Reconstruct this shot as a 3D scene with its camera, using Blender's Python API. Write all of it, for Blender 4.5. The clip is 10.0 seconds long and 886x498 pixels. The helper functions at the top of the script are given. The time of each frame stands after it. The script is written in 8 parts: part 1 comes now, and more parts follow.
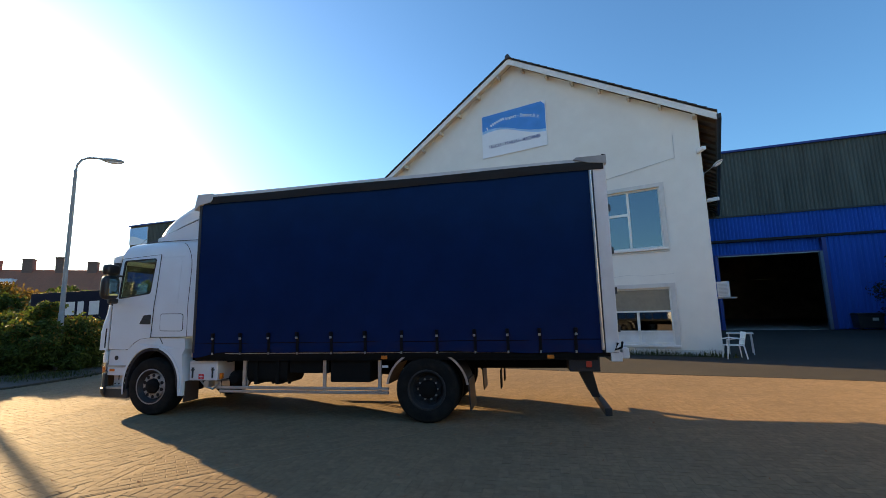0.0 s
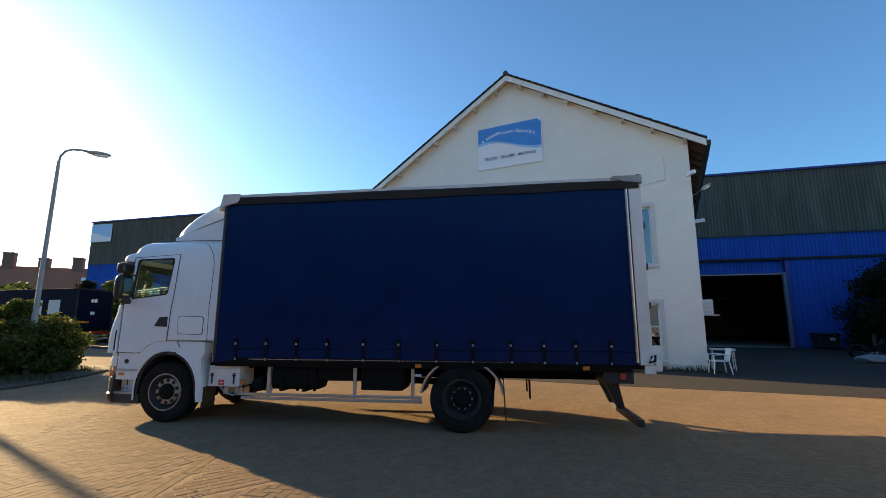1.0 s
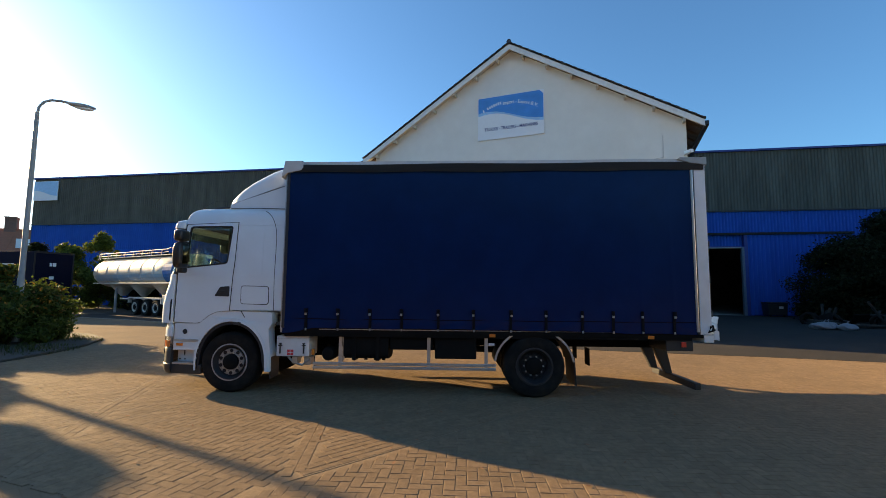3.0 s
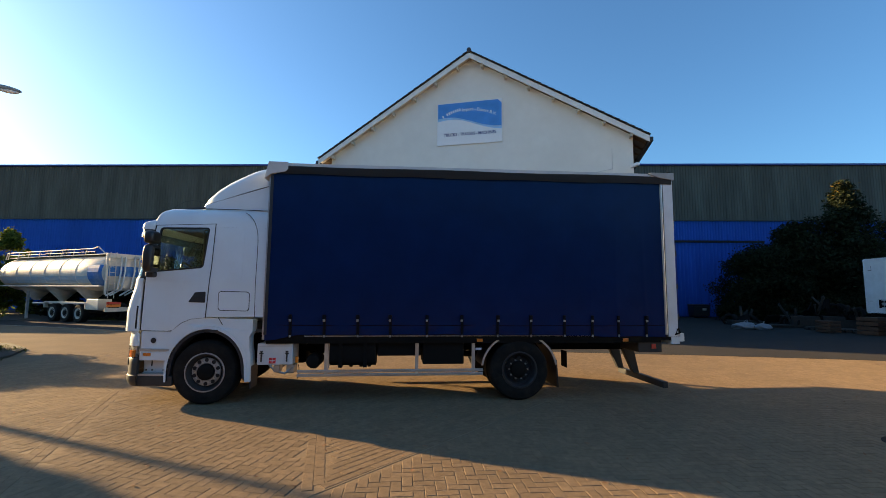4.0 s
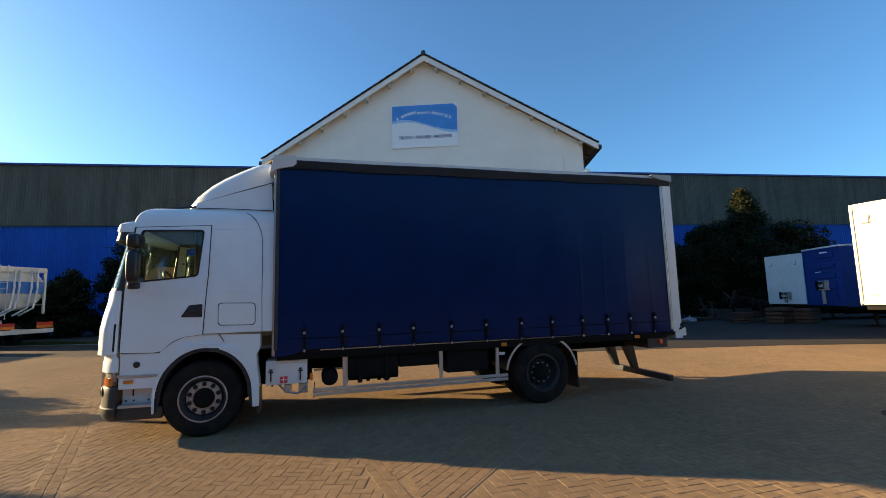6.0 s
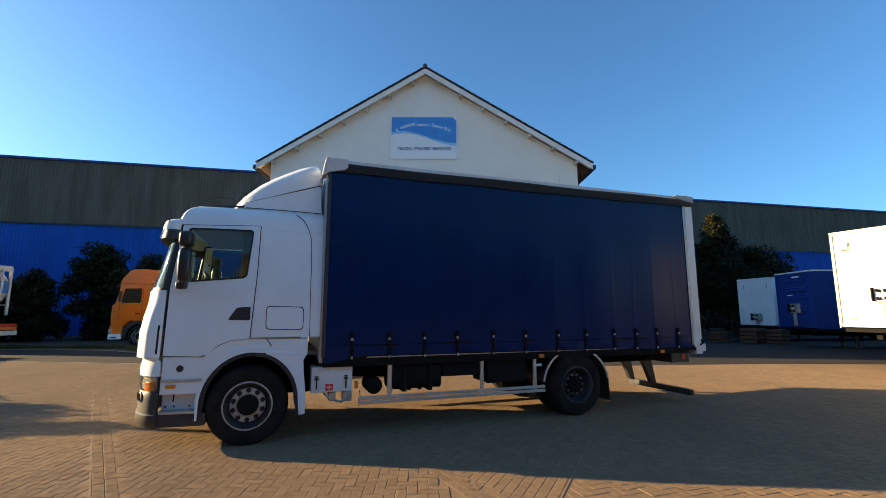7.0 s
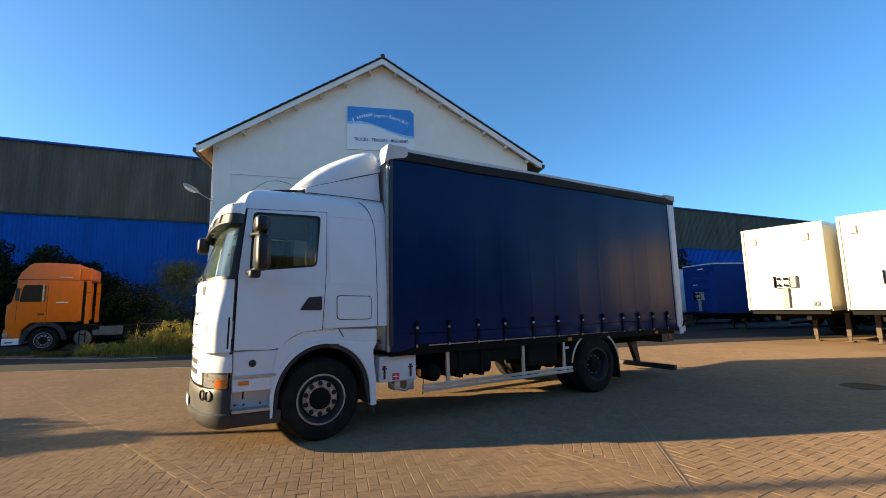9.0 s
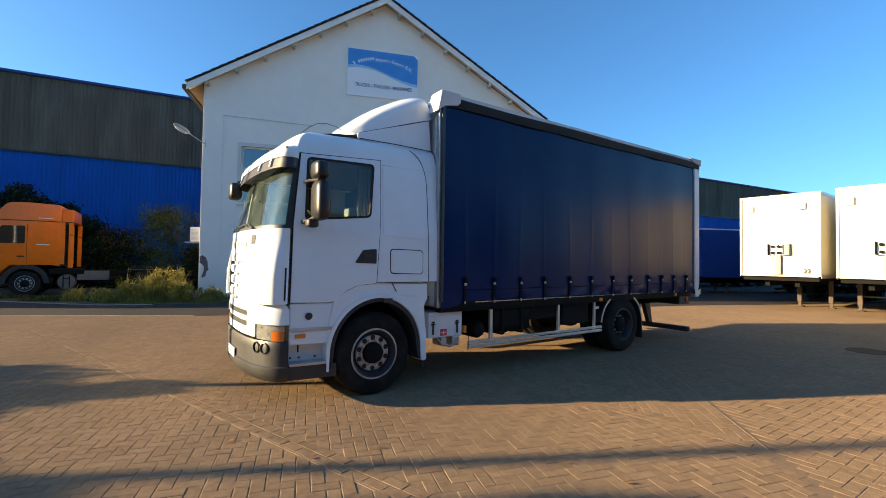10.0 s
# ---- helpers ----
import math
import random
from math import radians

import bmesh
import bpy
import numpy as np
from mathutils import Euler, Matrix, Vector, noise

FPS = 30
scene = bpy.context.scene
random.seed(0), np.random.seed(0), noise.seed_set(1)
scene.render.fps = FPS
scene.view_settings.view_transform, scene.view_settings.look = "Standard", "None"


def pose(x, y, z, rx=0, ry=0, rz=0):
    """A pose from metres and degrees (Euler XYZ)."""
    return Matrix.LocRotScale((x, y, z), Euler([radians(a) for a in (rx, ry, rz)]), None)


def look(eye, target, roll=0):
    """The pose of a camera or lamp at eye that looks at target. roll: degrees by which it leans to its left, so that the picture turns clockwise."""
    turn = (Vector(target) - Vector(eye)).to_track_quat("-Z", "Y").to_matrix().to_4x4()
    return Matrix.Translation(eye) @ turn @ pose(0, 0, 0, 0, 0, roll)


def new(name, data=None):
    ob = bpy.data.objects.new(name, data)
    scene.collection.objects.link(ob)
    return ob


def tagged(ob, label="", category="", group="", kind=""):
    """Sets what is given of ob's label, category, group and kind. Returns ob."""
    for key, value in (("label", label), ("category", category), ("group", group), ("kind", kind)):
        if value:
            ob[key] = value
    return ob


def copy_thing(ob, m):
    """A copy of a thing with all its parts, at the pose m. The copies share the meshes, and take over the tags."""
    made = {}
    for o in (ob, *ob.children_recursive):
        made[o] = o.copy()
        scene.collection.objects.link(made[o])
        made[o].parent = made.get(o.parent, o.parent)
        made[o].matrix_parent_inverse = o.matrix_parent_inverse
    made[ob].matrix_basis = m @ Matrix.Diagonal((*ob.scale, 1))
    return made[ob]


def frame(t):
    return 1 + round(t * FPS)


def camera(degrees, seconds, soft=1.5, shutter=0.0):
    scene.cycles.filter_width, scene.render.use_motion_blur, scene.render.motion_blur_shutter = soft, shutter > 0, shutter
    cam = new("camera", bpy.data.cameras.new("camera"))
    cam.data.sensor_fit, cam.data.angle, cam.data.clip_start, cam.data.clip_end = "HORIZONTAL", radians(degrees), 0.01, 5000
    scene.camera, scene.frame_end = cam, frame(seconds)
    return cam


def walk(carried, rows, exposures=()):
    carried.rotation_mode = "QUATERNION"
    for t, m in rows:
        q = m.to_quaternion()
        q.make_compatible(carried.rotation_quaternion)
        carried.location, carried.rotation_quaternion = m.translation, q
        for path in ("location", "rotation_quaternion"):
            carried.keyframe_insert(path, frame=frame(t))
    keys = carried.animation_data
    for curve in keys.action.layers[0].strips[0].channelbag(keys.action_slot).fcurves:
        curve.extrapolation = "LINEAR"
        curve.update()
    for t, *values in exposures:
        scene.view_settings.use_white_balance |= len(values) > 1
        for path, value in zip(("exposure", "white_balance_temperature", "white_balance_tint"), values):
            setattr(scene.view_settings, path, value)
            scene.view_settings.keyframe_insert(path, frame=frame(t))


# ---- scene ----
cam = camera(90.4, 10.0, soft=0.75)
PATH = [
    (0, (0.056, 0.101, 1.683), (-0.982, 1.786, 1.971), -1.4),
    (0.5, (-0.4, -0.199, 1.673), (-1.413, 1.491, 2.018), -0.0),
    (1, (-0.88, -0.502, 1.687), (-1.791, 1.247, 2.017), 0.1),
    (1.5, (-1.289, -0.81, 1.722), (-2.126, 0.984, 2.006), 0.5),
    (2, (-1.798, -1.027, 1.746), (-2.608, 0.788, 1.964), 0.4),
    (3.5, (-2.939, -1.64, 1.769), (-3.575, 0.247, 1.951), 0.5),
    (4, (-3.338, -1.761, 1.799), (-3.825, 0.169, 1.997), 0.5),
    (4.5, (-3.745, -1.68, 1.802), (-4.192, 0.257, 2.016), 0.4),
    (5, (-4.063, -1.649, 1.821), (-4.397, 0.312, 2.035), -1.0),
    (5.5, (-4.485, -1.695, 1.827), (-4.644, 0.286, 2.049), -1.4),
    (6, (-5.011, -1.653, 1.773), (-5.151, 0.329, 1.997), -1.5),
    (6.2, (-5.215, -1.648, 1.773), (-5.354, 0.334, 2.001), -1.3),
    (7.3, (-6.541, -1.725, 1.712), (-6.434, 0.25, 2.009), -0.0),
    (7.5, (-6.729, -1.723, 1.74), (-6.54, 0.246, 2.039), -0.4),
    (8, (-7.285, -1.813, 1.684), (-6.97, 0.141, 1.972), -0.9),
    (8.5, (-7.837, -1.739, 1.621), (-7.497, 0.213, 1.892), -1.0),
    (9, (-8.398, -1.638, 1.632), (-7.992, 0.304, 1.889), -1.1),
    (9.5, (-8.886, -1.495, 1.657), (-8.42, 0.438, 1.873), -1.3),
    (10, (-9.346, -1.205, 1.647), (-8.837, 0.729, 1.703), 0.8),
]
walk(cam, [(t, look(eye, target, roll)) for t, eye, target, roll in PATH],
     exposures=((0.0, 2.00, 8250, 0), (1.2, 1.88, 8150, 0), (4.0, 1.85, 8100, 0), (7.5, 1.79, 7450, -1), (10.0, 1.84, 7150, -1)))

# ---- world, sun and exposure ----
SUN_DIR = Vector((-0.9613, 0.1330, 0.2419)).normalized()      # from the yard towards the sun
world = bpy.data.worlds.new("sky")
world.use_nodes = True
scene.world = world
_n, _l = world.node_tree.nodes, world.node_tree.links
sky = _n.new("ShaderNodeTexSky")
sky.sky_type = "NISHITA"
sky.sun_disc = False
sky.sun_elevation = math.asin(SUN_DIR.z)
sky.sun_rotation = math.atan2(SUN_DIR.x, SUN_DIR.y)
sky.air_density, sky.dust_density, sky.ozone_density = 1.0, 1.0, 7.3
sky.altitude = 0
_n["Background"].inputs["Strength"].default_value = 0.091
_l.new(sky.outputs["Color"], _n["Background"].inputs["Color"])
sun_data = bpy.data.lights.new("sun", "SUN")
sun_data.energy, sun_data.angle, sun_data.color = 4.5, radians(0.6), (1.0, 0.73, 0.47)
sun = new("sun", sun_data)
sun.matrix_world = look((0, 0, 30), Vector((0, 0, 30)) - SUN_DIR)


# ---- materials ----
def mat(name, color, rough=0.6, metal=0.0, vary=0.12, scale=6.0, dirt=None, dirt_amount=0.0, dirt_scale=1.2, bump=0.0,
        bump_scale=60.0, island=0.0, stretch=(1, 1, 1), coat=0.0, spec=0.5, rand_object=False, rough_vary=0.1, drough=0.0):
    """A surface with fine grain, broad stains and relief."""
    m = bpy.data.materials.new(name)
    m.use_nodes = True
    n, l = m.node_tree.nodes, m.node_tree.links
    b = n["Principled BSDF"]
    b.inputs["Metallic"].default_value = metal
    b.inputs["Coat Weight"].default_value = coat
    b.inputs["Specular IOR Level"].default_value = spec
    b.inputs["Diffuse Roughness"].default_value = drough
    co = n.new("ShaderNodeTexCoord")
    mp = n.new("ShaderNodeMapping")
    mp.inputs["Scale"].default_value = stretch
    l.new(co.outputs["Object"], mp.inputs["Vector"])
    fine = n.new("ShaderNodeTexNoise")
    fine.inputs["Scale"].default_value, fine.inputs["Detail"].default_value = scale, 6
    l.new(mp.outputs["Vector"], fine.inputs["Vector"])
    ramp = n.new("ShaderNodeMapRange")
    ramp.inputs["From Min"].default_value, ramp.inputs["From Max"].default_value = 0.25, 0.75
    ramp.inputs["To Min"].default_value, ramp.inputs["To Max"].default_value = 1 - vary, 1 + vary
    l.new(fine.outputs["Fac"], ramp.inputs["Value"])
    mul = n.new("ShaderNodeMix")
    mul.data_type, mul.blend_type = "RGBA", "MULTIPLY"
    mul.inputs[0].default_value = 1.0
    mul.inputs[6].default_value = (*color, 1)
    l.new(ramp.outputs["Result"], mul.inputs[7])
    out = mul.outputs[2]
    if island or rand_object:
        src = n.new("ShaderNodeObjectInfo" if rand_object else "ShaderNodeNewGeometry")
        r2 = n.new("ShaderNodeMapRange")
        k = island or 0.2
        r2.inputs["To Min"].default_value, r2.inputs["To Max"].default_value = 1 - k, 1 + k
        l.new(src.outputs["Random" if rand_object else "Random Per Island"], r2.inputs["Value"])
        m3 = n.new("ShaderNodeMix")
        m3.data_type, m3.blend_type = "RGBA", "MULTIPLY"
        m3.inputs[0].default_value = 1.0
        l.new(out, m3.inputs[6])
        l.new(r2.outputs["Result"], m3.inputs[7])
        out = m3.outputs[2]
    if dirt is not None:
        broad = n.new("ShaderNodeTexNoise")
        broad.inputs["Scale"].default_value, broad.inputs["Detail"].default_value = dirt_scale, 8
        broad.inputs["Roughness"].default_value = 0.65
        l.new(mp.outputs["Vector"], broad.inputs["Vector"])
        r3 = n.new("ShaderNodeMapRange")
        r3.inputs["From Min"].default_value, r3.inputs["From Max"].default_value = 0.45, 0.72
        r3.inputs["To Max"].default_value = dirt_amount
        l.new(broad.outputs["Fac"], r3.inputs["Value"])
        m4 = n.new("ShaderNodeMix")
        m4.data_type = "RGBA"
        m4.inputs[7].default_value = (*dirt, 1)
        l.new(r3.outputs["Result"], m4.inputs[0])
        l.new(out, m4.inputs[6])
        out = m4.outputs[2]
    l.new(out, b.inputs["Base Color"])
    rr = n.new("ShaderNodeMapRange")
    rr.inputs["To Min"].default_value, rr.inputs["To Max"].default_value = max(0.02, rough - rough_vary), min(1, rough + rough_vary)
    l.new(fine.outputs["Fac"], rr.inputs["Value"])
    l.new(rr.outputs["Result"], b.inputs["Roughness"])
    if bump:
        bn = n.new("ShaderNodeTexNoise")
        bn.inputs["Scale"].default_value, bn.inputs["Detail"].default_value = bump_scale, 5
        l.new(mp.outputs["Vector"], bn.inputs["Vector"])
        bp = n.new("ShaderNodeBump")
        bp.inputs["Strength"].default_value, bp.inputs["Distance"].default_value = bump, 0.01
        l.new(bn.outputs["Fac"], bp.inputs["Height"])
        l.new(bp.outputs["Normal"], b.inputs["Normal"])
    return m


def glass(name, tint, rough=0.03, clear=0.5, ior=1.9, graze=0.75, dust=0.0):
    """A thin pane: part clear, part mirror, with a film of dust where it is dirty."""
    m = bpy.data.materials.new(name)
    m.use_nodes = True
    n, l = m.node_tree.nodes, m.node_tree.links
    out = n["Material Output"]
    tr, gl, mx = n.new("ShaderNodeBsdfTransparent"), n.new("ShaderNodeBsdfGlossy"), n.new("ShaderNodeMixShader")
    lw, pw, ma = n.new("ShaderNodeLayerWeight"), n.new("ShaderNodeMath"), n.new("ShaderNodeMath")
    lw.inputs["Blend"].default_value = 0.5
    pw.operation, ma.operation = "POWER", "MULTIPLY_ADD"
    pw.inputs[1].default_value = 4.0
    ma.inputs[1].default_value = graze
    ma.inputs[2].default_value = 0.5 * ((ior - 1) / (ior + 1)) ** 2
    l.new(lw.outputs["Facing"], pw.inputs[0])
    l.new(pw.outputs["Value"], ma.inputs[0])
    tr.inputs["Color"].default_value = (*[c * clear for c in tint], 1)
    gl.inputs["Roughness"].default_value = rough
    gl.inputs["Color"].default_value = (0.9, 0.95, 1, 1)
    l.new(ma.outputs["Value"], mx.inputs["Fac"])
    l.new(tr.outputs["BSDF"], mx.inputs[1])
    l.new(gl.outputs["BSDF"], mx.inputs[2])
    last = mx.outputs["Shader"]
    if dust:
        df, nz, rg, m2 = n.new("ShaderNodeBsdfDiffuse"), n.new("ShaderNodeTexNoise"), n.new("ShaderNodeMapRange"), n.new("ShaderNodeMixShader")
        df.inputs["Color"].default_value = (0.52, 0.64, 0.60, 1)
        nz.inputs["Scale"].default_value, nz.inputs["Detail"].default_value = 3.5, 6
        rg.inputs["From Min"].default_value, rg.inputs["From Max"].default_value = 0.35, 0.7
        rg.inputs["To Min"].default_value, rg.inputs["To Max"].default_value = dust * 0.5, dust * 1.6
        co = n.new("ShaderNodeTexCoord")
        l.new(co.outputs["Object"], nz.inputs["Vector"])
        l.new(nz.outputs["Fac"], rg.inputs["Value"])
        l.new(rg.outputs["Result"], m2.inputs["Fac"])
        l.new(last, m2.inputs[1])
        l.new(df.outputs["BSDF"], m2.inputs[2])
        last = m2.outputs["Shader"]
    l.new(last, out.inputs["Surface"])
    return m


def ground_material():
    """Old brown clay pavers, worn, with sandy joints and dark stains."""
    m = mat("yard_pavers", (0.223, 0.154, 0.096), 0.80, vary=0.14, scale=0.9, dirt=(0.165, 0.122, 0.085), dirt_amount=0.4, dirt_scale=0.35, bump=0.0, spec=0.05, drough=0.2)
    n, l = m.node_tree.nodes, m.node_tree.links
    b = n["Principled BSDF"]
    co = n.new("ShaderNodeTexCoord")
    mp = n.new("ShaderNodeMapping")
    mp.inputs["Rotation"].default_value = (0, 0, radians(19))
    l.new(co.outputs["Object"], mp.inputs["Vector"])
    br = n.new("ShaderNodeTexBrick")
    br.inputs["Scale"].default_value = 1.0
    br.inputs["Brick Width"].default_value, br.inputs["Row Height"].default_value, br.inputs["Mortar Size"].default_value = 0.21, 0.105, 0.006
    br.inputs["Color1"].default_value, br.inputs["Color2"].default_value, br.inputs["Mortar"].default_value = (1, 1, 1, 1), (0.86, 0.85, 0.84, 1), (0.72, 0.70, 0.68, 1)
    l.new(mp.outputs["Vector"], br.inputs["Vector"])
    mx = n.new("ShaderNodeMix")
    mx.data_type, mx.blend_type = "RGBA", "MULTIPLY"
    mx.inputs[0].default_value = 0.34
    src = b.inputs["Base Color"].links[0].from_socket
    l.new(src, mx.inputs[6])
    l.new(br.outputs["Color"], mx.inputs[7])
    l.new(mx.outputs[2], b.inputs["Base Color"])
    nz = n.new("ShaderNodeTexNoise")
    nz.inputs["Scale"].default_value, nz.inputs["Detail"].default_value = 9.0, 8
    l.new(co.outputs["Object"], nz.inputs["Vector"])
    bp = n.new("ShaderNodeBump")
    bp.inputs["Strength"].default_value, bp.inputs["Distance"].default_value = 0.35, 0.012
    hm = n.new("ShaderNodeMath")
    hm.operation = "MULTIPLY_ADD"
    hm.inputs[1].default_value = -0.3
    l.new(br.outputs["Fac"], hm.inputs[0])
    l.new(nz.outputs["Fac"], hm.inputs[2])
    l.new(hm.outputs["Value"], bp.inputs["Height"])
    l.new(bp.outputs["Normal"], b.inputs["Normal"])
    return m


M_GROUND = ground_material()
M_BRICK = mat("paver_clay", (0.234, 0.161, 0.099), 0.80, vary=0.20, scale=14, dirt=(0.163, 0.115, 0.074), dirt_amount=0.5, dirt_scale=0.6, bump=0.35, bump_scale=70, island=0.09, spec=0.05, drough=0.2)
M_BRICK_ONE = mat("paver_clay_single", (0.234, 0.161, 0.099), 0.80, vary=0.20, scale=14, dirt=(0.163, 0.115, 0.074), dirt_amount=0.5, dirt_scale=0.6, bump=0.35, bump_scale=70, island=0.09, rand_object=True, spec=0.05, drough=0.2)
M_JOINT = mat("joint_sand", (0.215, 0.149, 0.092), 0.95, vary=0.2, scale=30, spec=0.2)
M_ASPHALT_SHADE = mat("asphalt_with_shade", (0.043, 0.040, 0.037), 0.85, vary=0.22, scale=5, dirt=(0.066, 0.056, 0.045), dirt_amount=0.6, dirt_scale=0.5, bump=0.3, bump_scale=80, spec=0.12)
M_SAND = mat("pale_joint_sand", (0.252, 0.182, 0.117), 0.95, vary=0.3, scale=2.5, dirt=(0.20, 0.15, 0.10), dirt_amount=0.8, dirt_scale=1.5, spec=0.1)
M_EDGING = mat("dusty_edging", (0.33, 0.28, 0.22), 0.9, vary=0.25, scale=3, dirt=(0.13, 0.105, 0.08), dirt_amount=0.7, dirt_scale=0.8, spec=0.2)
M_CONCRETE = mat("concrete", (0.36, 0.34, 0.31), 0.9, vary=0.2, scale=12, dirt=(0.2, 0.18, 0.15), dirt_amount=0.5, bump=0.4)
M_RENDER = mat("white_render", (0.77, 0.76, 0.71), 0.85, vary=0.03, scale=2.5, dirt=(0.66, 0.64, 0.58), dirt_amount=0.4, dirt_scale=0.3, bump=0.10, bump_scale=40)
M_PLINTH = mat("plinth_render", (0.62, 0.61, 0.57), 0.9, vary=0.1, scale=5, dirt=(0.30, 0.31, 0.24), dirt_amount=0.7, dirt_scale=1.1, bump=0.3)
M_WHITEWOOD = mat("white_painted_wood", (0.78, 0.77, 0.73), 0.5, vary=0.06, scale=10, dirt=(0.5, 0.48, 0.42), dirt_amount=0.4)
M_FRAMEGREY = mat("grey_window_surround", (0.60, 0.60, 0.58), 0.7, vary=0.06, dirt=(0.4, 0.4, 0.38), dirt_amount=0.4)
M_ROOF = mat("dark_roof_tile", (0.045, 0.04, 0.045), 0.6, vary=0.3, scale=5, island=0.2)
M_CLADGREY = mat("weathered_grey_cladding", (0.122, 0.120, 0.098), 0.8, vary=0.3, scale=1.6, dirt=(0.072, 0.070, 0.056), dirt_amount=0.7, dirt_scale=0.6, stretch=(1, 1, 0.15), spec=0.15)
M_CLADBLUE = mat("blue_cladding", (0.002, 0.098, 0.44), 0.6, vary=0.12, scale=1.5, dirt=(0.003, 0.060, 0.27), dirt_amount=0.5, dirt_scale=0.5, stretch=(1, 1, 0.2), spec=0.10)
M_BLUETRIM = mat("dark_blue_trim", (0.01, 0.04, 0.22), 0.5)
M_DARK = mat("dark_interior", (0.36, 0.28, 0.21), 0.9, vary=0.4, scale=0.6)
M_STEEL = mat("galvanised_steel", (0.45, 0.46, 0.47), 0.42, metal=0.8, vary=0.15, scale=15, dirt=(0.25, 0.24, 0.22), dirt_amount=0.4)
M_ALU = mat("dull_aluminium", (0.55, 0.55, 0.54), 0.4, metal=0.7, vary=0.1, scale=10, dirt=(0.3, 0.29, 0.27), dirt_amount=0.5, stretch=(1, 1, 1))
M_BLACK = mat("black_plastic", (0.022, 0.022, 0.024), 0.5, vary=0.15, scale=20)
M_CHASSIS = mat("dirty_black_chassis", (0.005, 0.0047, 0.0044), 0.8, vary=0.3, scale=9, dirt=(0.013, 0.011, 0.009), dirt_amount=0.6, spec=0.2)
M_TYRE = mat("tyre_rubber", (0.009, 0.0088, 0.0085), 0.85, vary=0.2, scale=12, dirt=(0.04, 0.034, 0.027), dirt_amount=0.55, dirt_scale=3, bump=0.2, spec=0.2)
M_RIM = mat("grey_steel_rim", (0.42, 0.425, 0.43), 0.45, metal=0.5, vary=0.2, scale=10, dirt=(0.08, 0.07, 0.06), dirt_amount=0.7, dirt_scale=4)
M_RIMDARK = mat("dirty_dark_rim", (0.035, 0.035, 0.038), 0.6, metal=0.3, vary=0.3, scale=10, dirt=(0.04, 0.035, 0.03), dirt_amount=0.6, dirt_scale=4)
M_CABWHITE = mat("white_cab_paint", (0.745, 0.81, 0.84), 0.34, vary=0.03, scale=3, dirt=(0.66, 0.66, 0.65), dirt_amount=0.25, dirt_scale=1.3, coat=0.12, spec=0.35)
M_WHITEGRP = mat("white_panel", (0.75, 0.76, 0.76), 0.45, vary=0.05, scale=4, dirt=(0.5, 0.47, 0.42), dirt_amount=0.4)
M_GAP = mat("shadow_gap_rubber", (0.012, 0.012, 0.013), 0.8)
M_BUMPER = mat("dark_grey_bumper_plastic", (0.024, 0.026, 0.029), 0.5, vary=0.12, scale=15, dirt=(0.08, 0.075, 0.065), dirt_amount=0.3)
M_CURTAIN = mat("dark_blue_tarpaulin", (0.0011, 0.0175, 0.080), 0.22, vary=0.12, scale=2.5, dirt=(0.002, 0.015, 0.062), dirt_amount=0.6, dirt_scale=0.8, bump=0.10, bump_scale=5, spec=0.11, rough_vary=0.05)
M_ARCHTRIM = mat("dark_slate_trim", (0.012, 0.018, 0.028), 0.55, vary=0.15, scale=12, dirt=(0.05, 0.045, 0.04), dirt_amount=0.4)
M_MIRROR = mat("black_gloss_plastic", (0.014, 0.014, 0.015), 0.38, vary=0.15, scale=15, dirt=(0.03, 0.028, 0.025), dirt_amount=0.4)
M_MIRRORGLASS = mat("mirror_glass", (0.75, 0.77, 0.78), 0.05, metal=1.0, vary=0.02, rough_vary=0.02)
M_CAP = mat("dull_grey_metal", (0.36, 0.355, 0.34), 0.6, metal=0.2, vary=0.15, scale=8, dirt=(0.16, 0.15, 0.13), dirt_amount=0.5)
M_BARE = mat("bare_dark_masonry", (0.15, 0.12, 0.115), 0.9, vary=0.3, scale=9, bump=0.5)
M_STRAP = mat("black_webbing", (0.006, 0.006, 0.009), 0.8, spec=0.15)
M_BUCKLE = mat("steel_buckle", (0.38, 0.38, 0.38), 0.45, metal=0.6)
M_PELMET = mat("faded_grey_webbing", (0.045, 0.043, 0.042), 0.75, vary=0.2, dirt=(0.07, 0.06, 0.05), dirt_amount=0.5, stretch=(0.4, 1, 6))
M_AMBER = mat("amber_lens", (0.75, 0.20, 0.02), 0.3, coat=0.5)
M_RED = mat("red_lens", (0.55, 0.03, 0.02), 0.3, coat=0.5)
M_REDSTICK = mat("red_sticker", (0.70, 0.04, 0.05), 0.5)
M_CHROME = mat("clear_lamp_reflector", (0.42, 0.42, 0.41), 0.3, metal=0.5, vary=0.3, scale=14)
M_LENS = glass("lamp_lens", (1, 1, 1), 0.05, 0.85)
M_WINDOW = glass("cab_glass", (0.85, 0.95, 0.88), 0.02, 0.92, 1.7, 0.18)
M_SCREEN = glass("windscreen_glass", (0.84, 0.95, 0.90), 0.02, 0.85, 1.9, 0.50, 0.035)
M_DIRTYGLASS = glass("dirty_roof_light", (0.9, 0.75, 0.5), 0.3, 0.12)
M_HOUSEGLASS = glass("house_glass", (0.7, 0.8, 0.85), 0.03, 0.4, 5.0)
M_BLIND = mat("beige_roller_blind", (0.27, 0.232, 0.175), 0.9)
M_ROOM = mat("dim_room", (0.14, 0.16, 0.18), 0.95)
M_SEAT = mat("grey_seat_fabric", (0.22, 0.23, 0.22), 0.9)
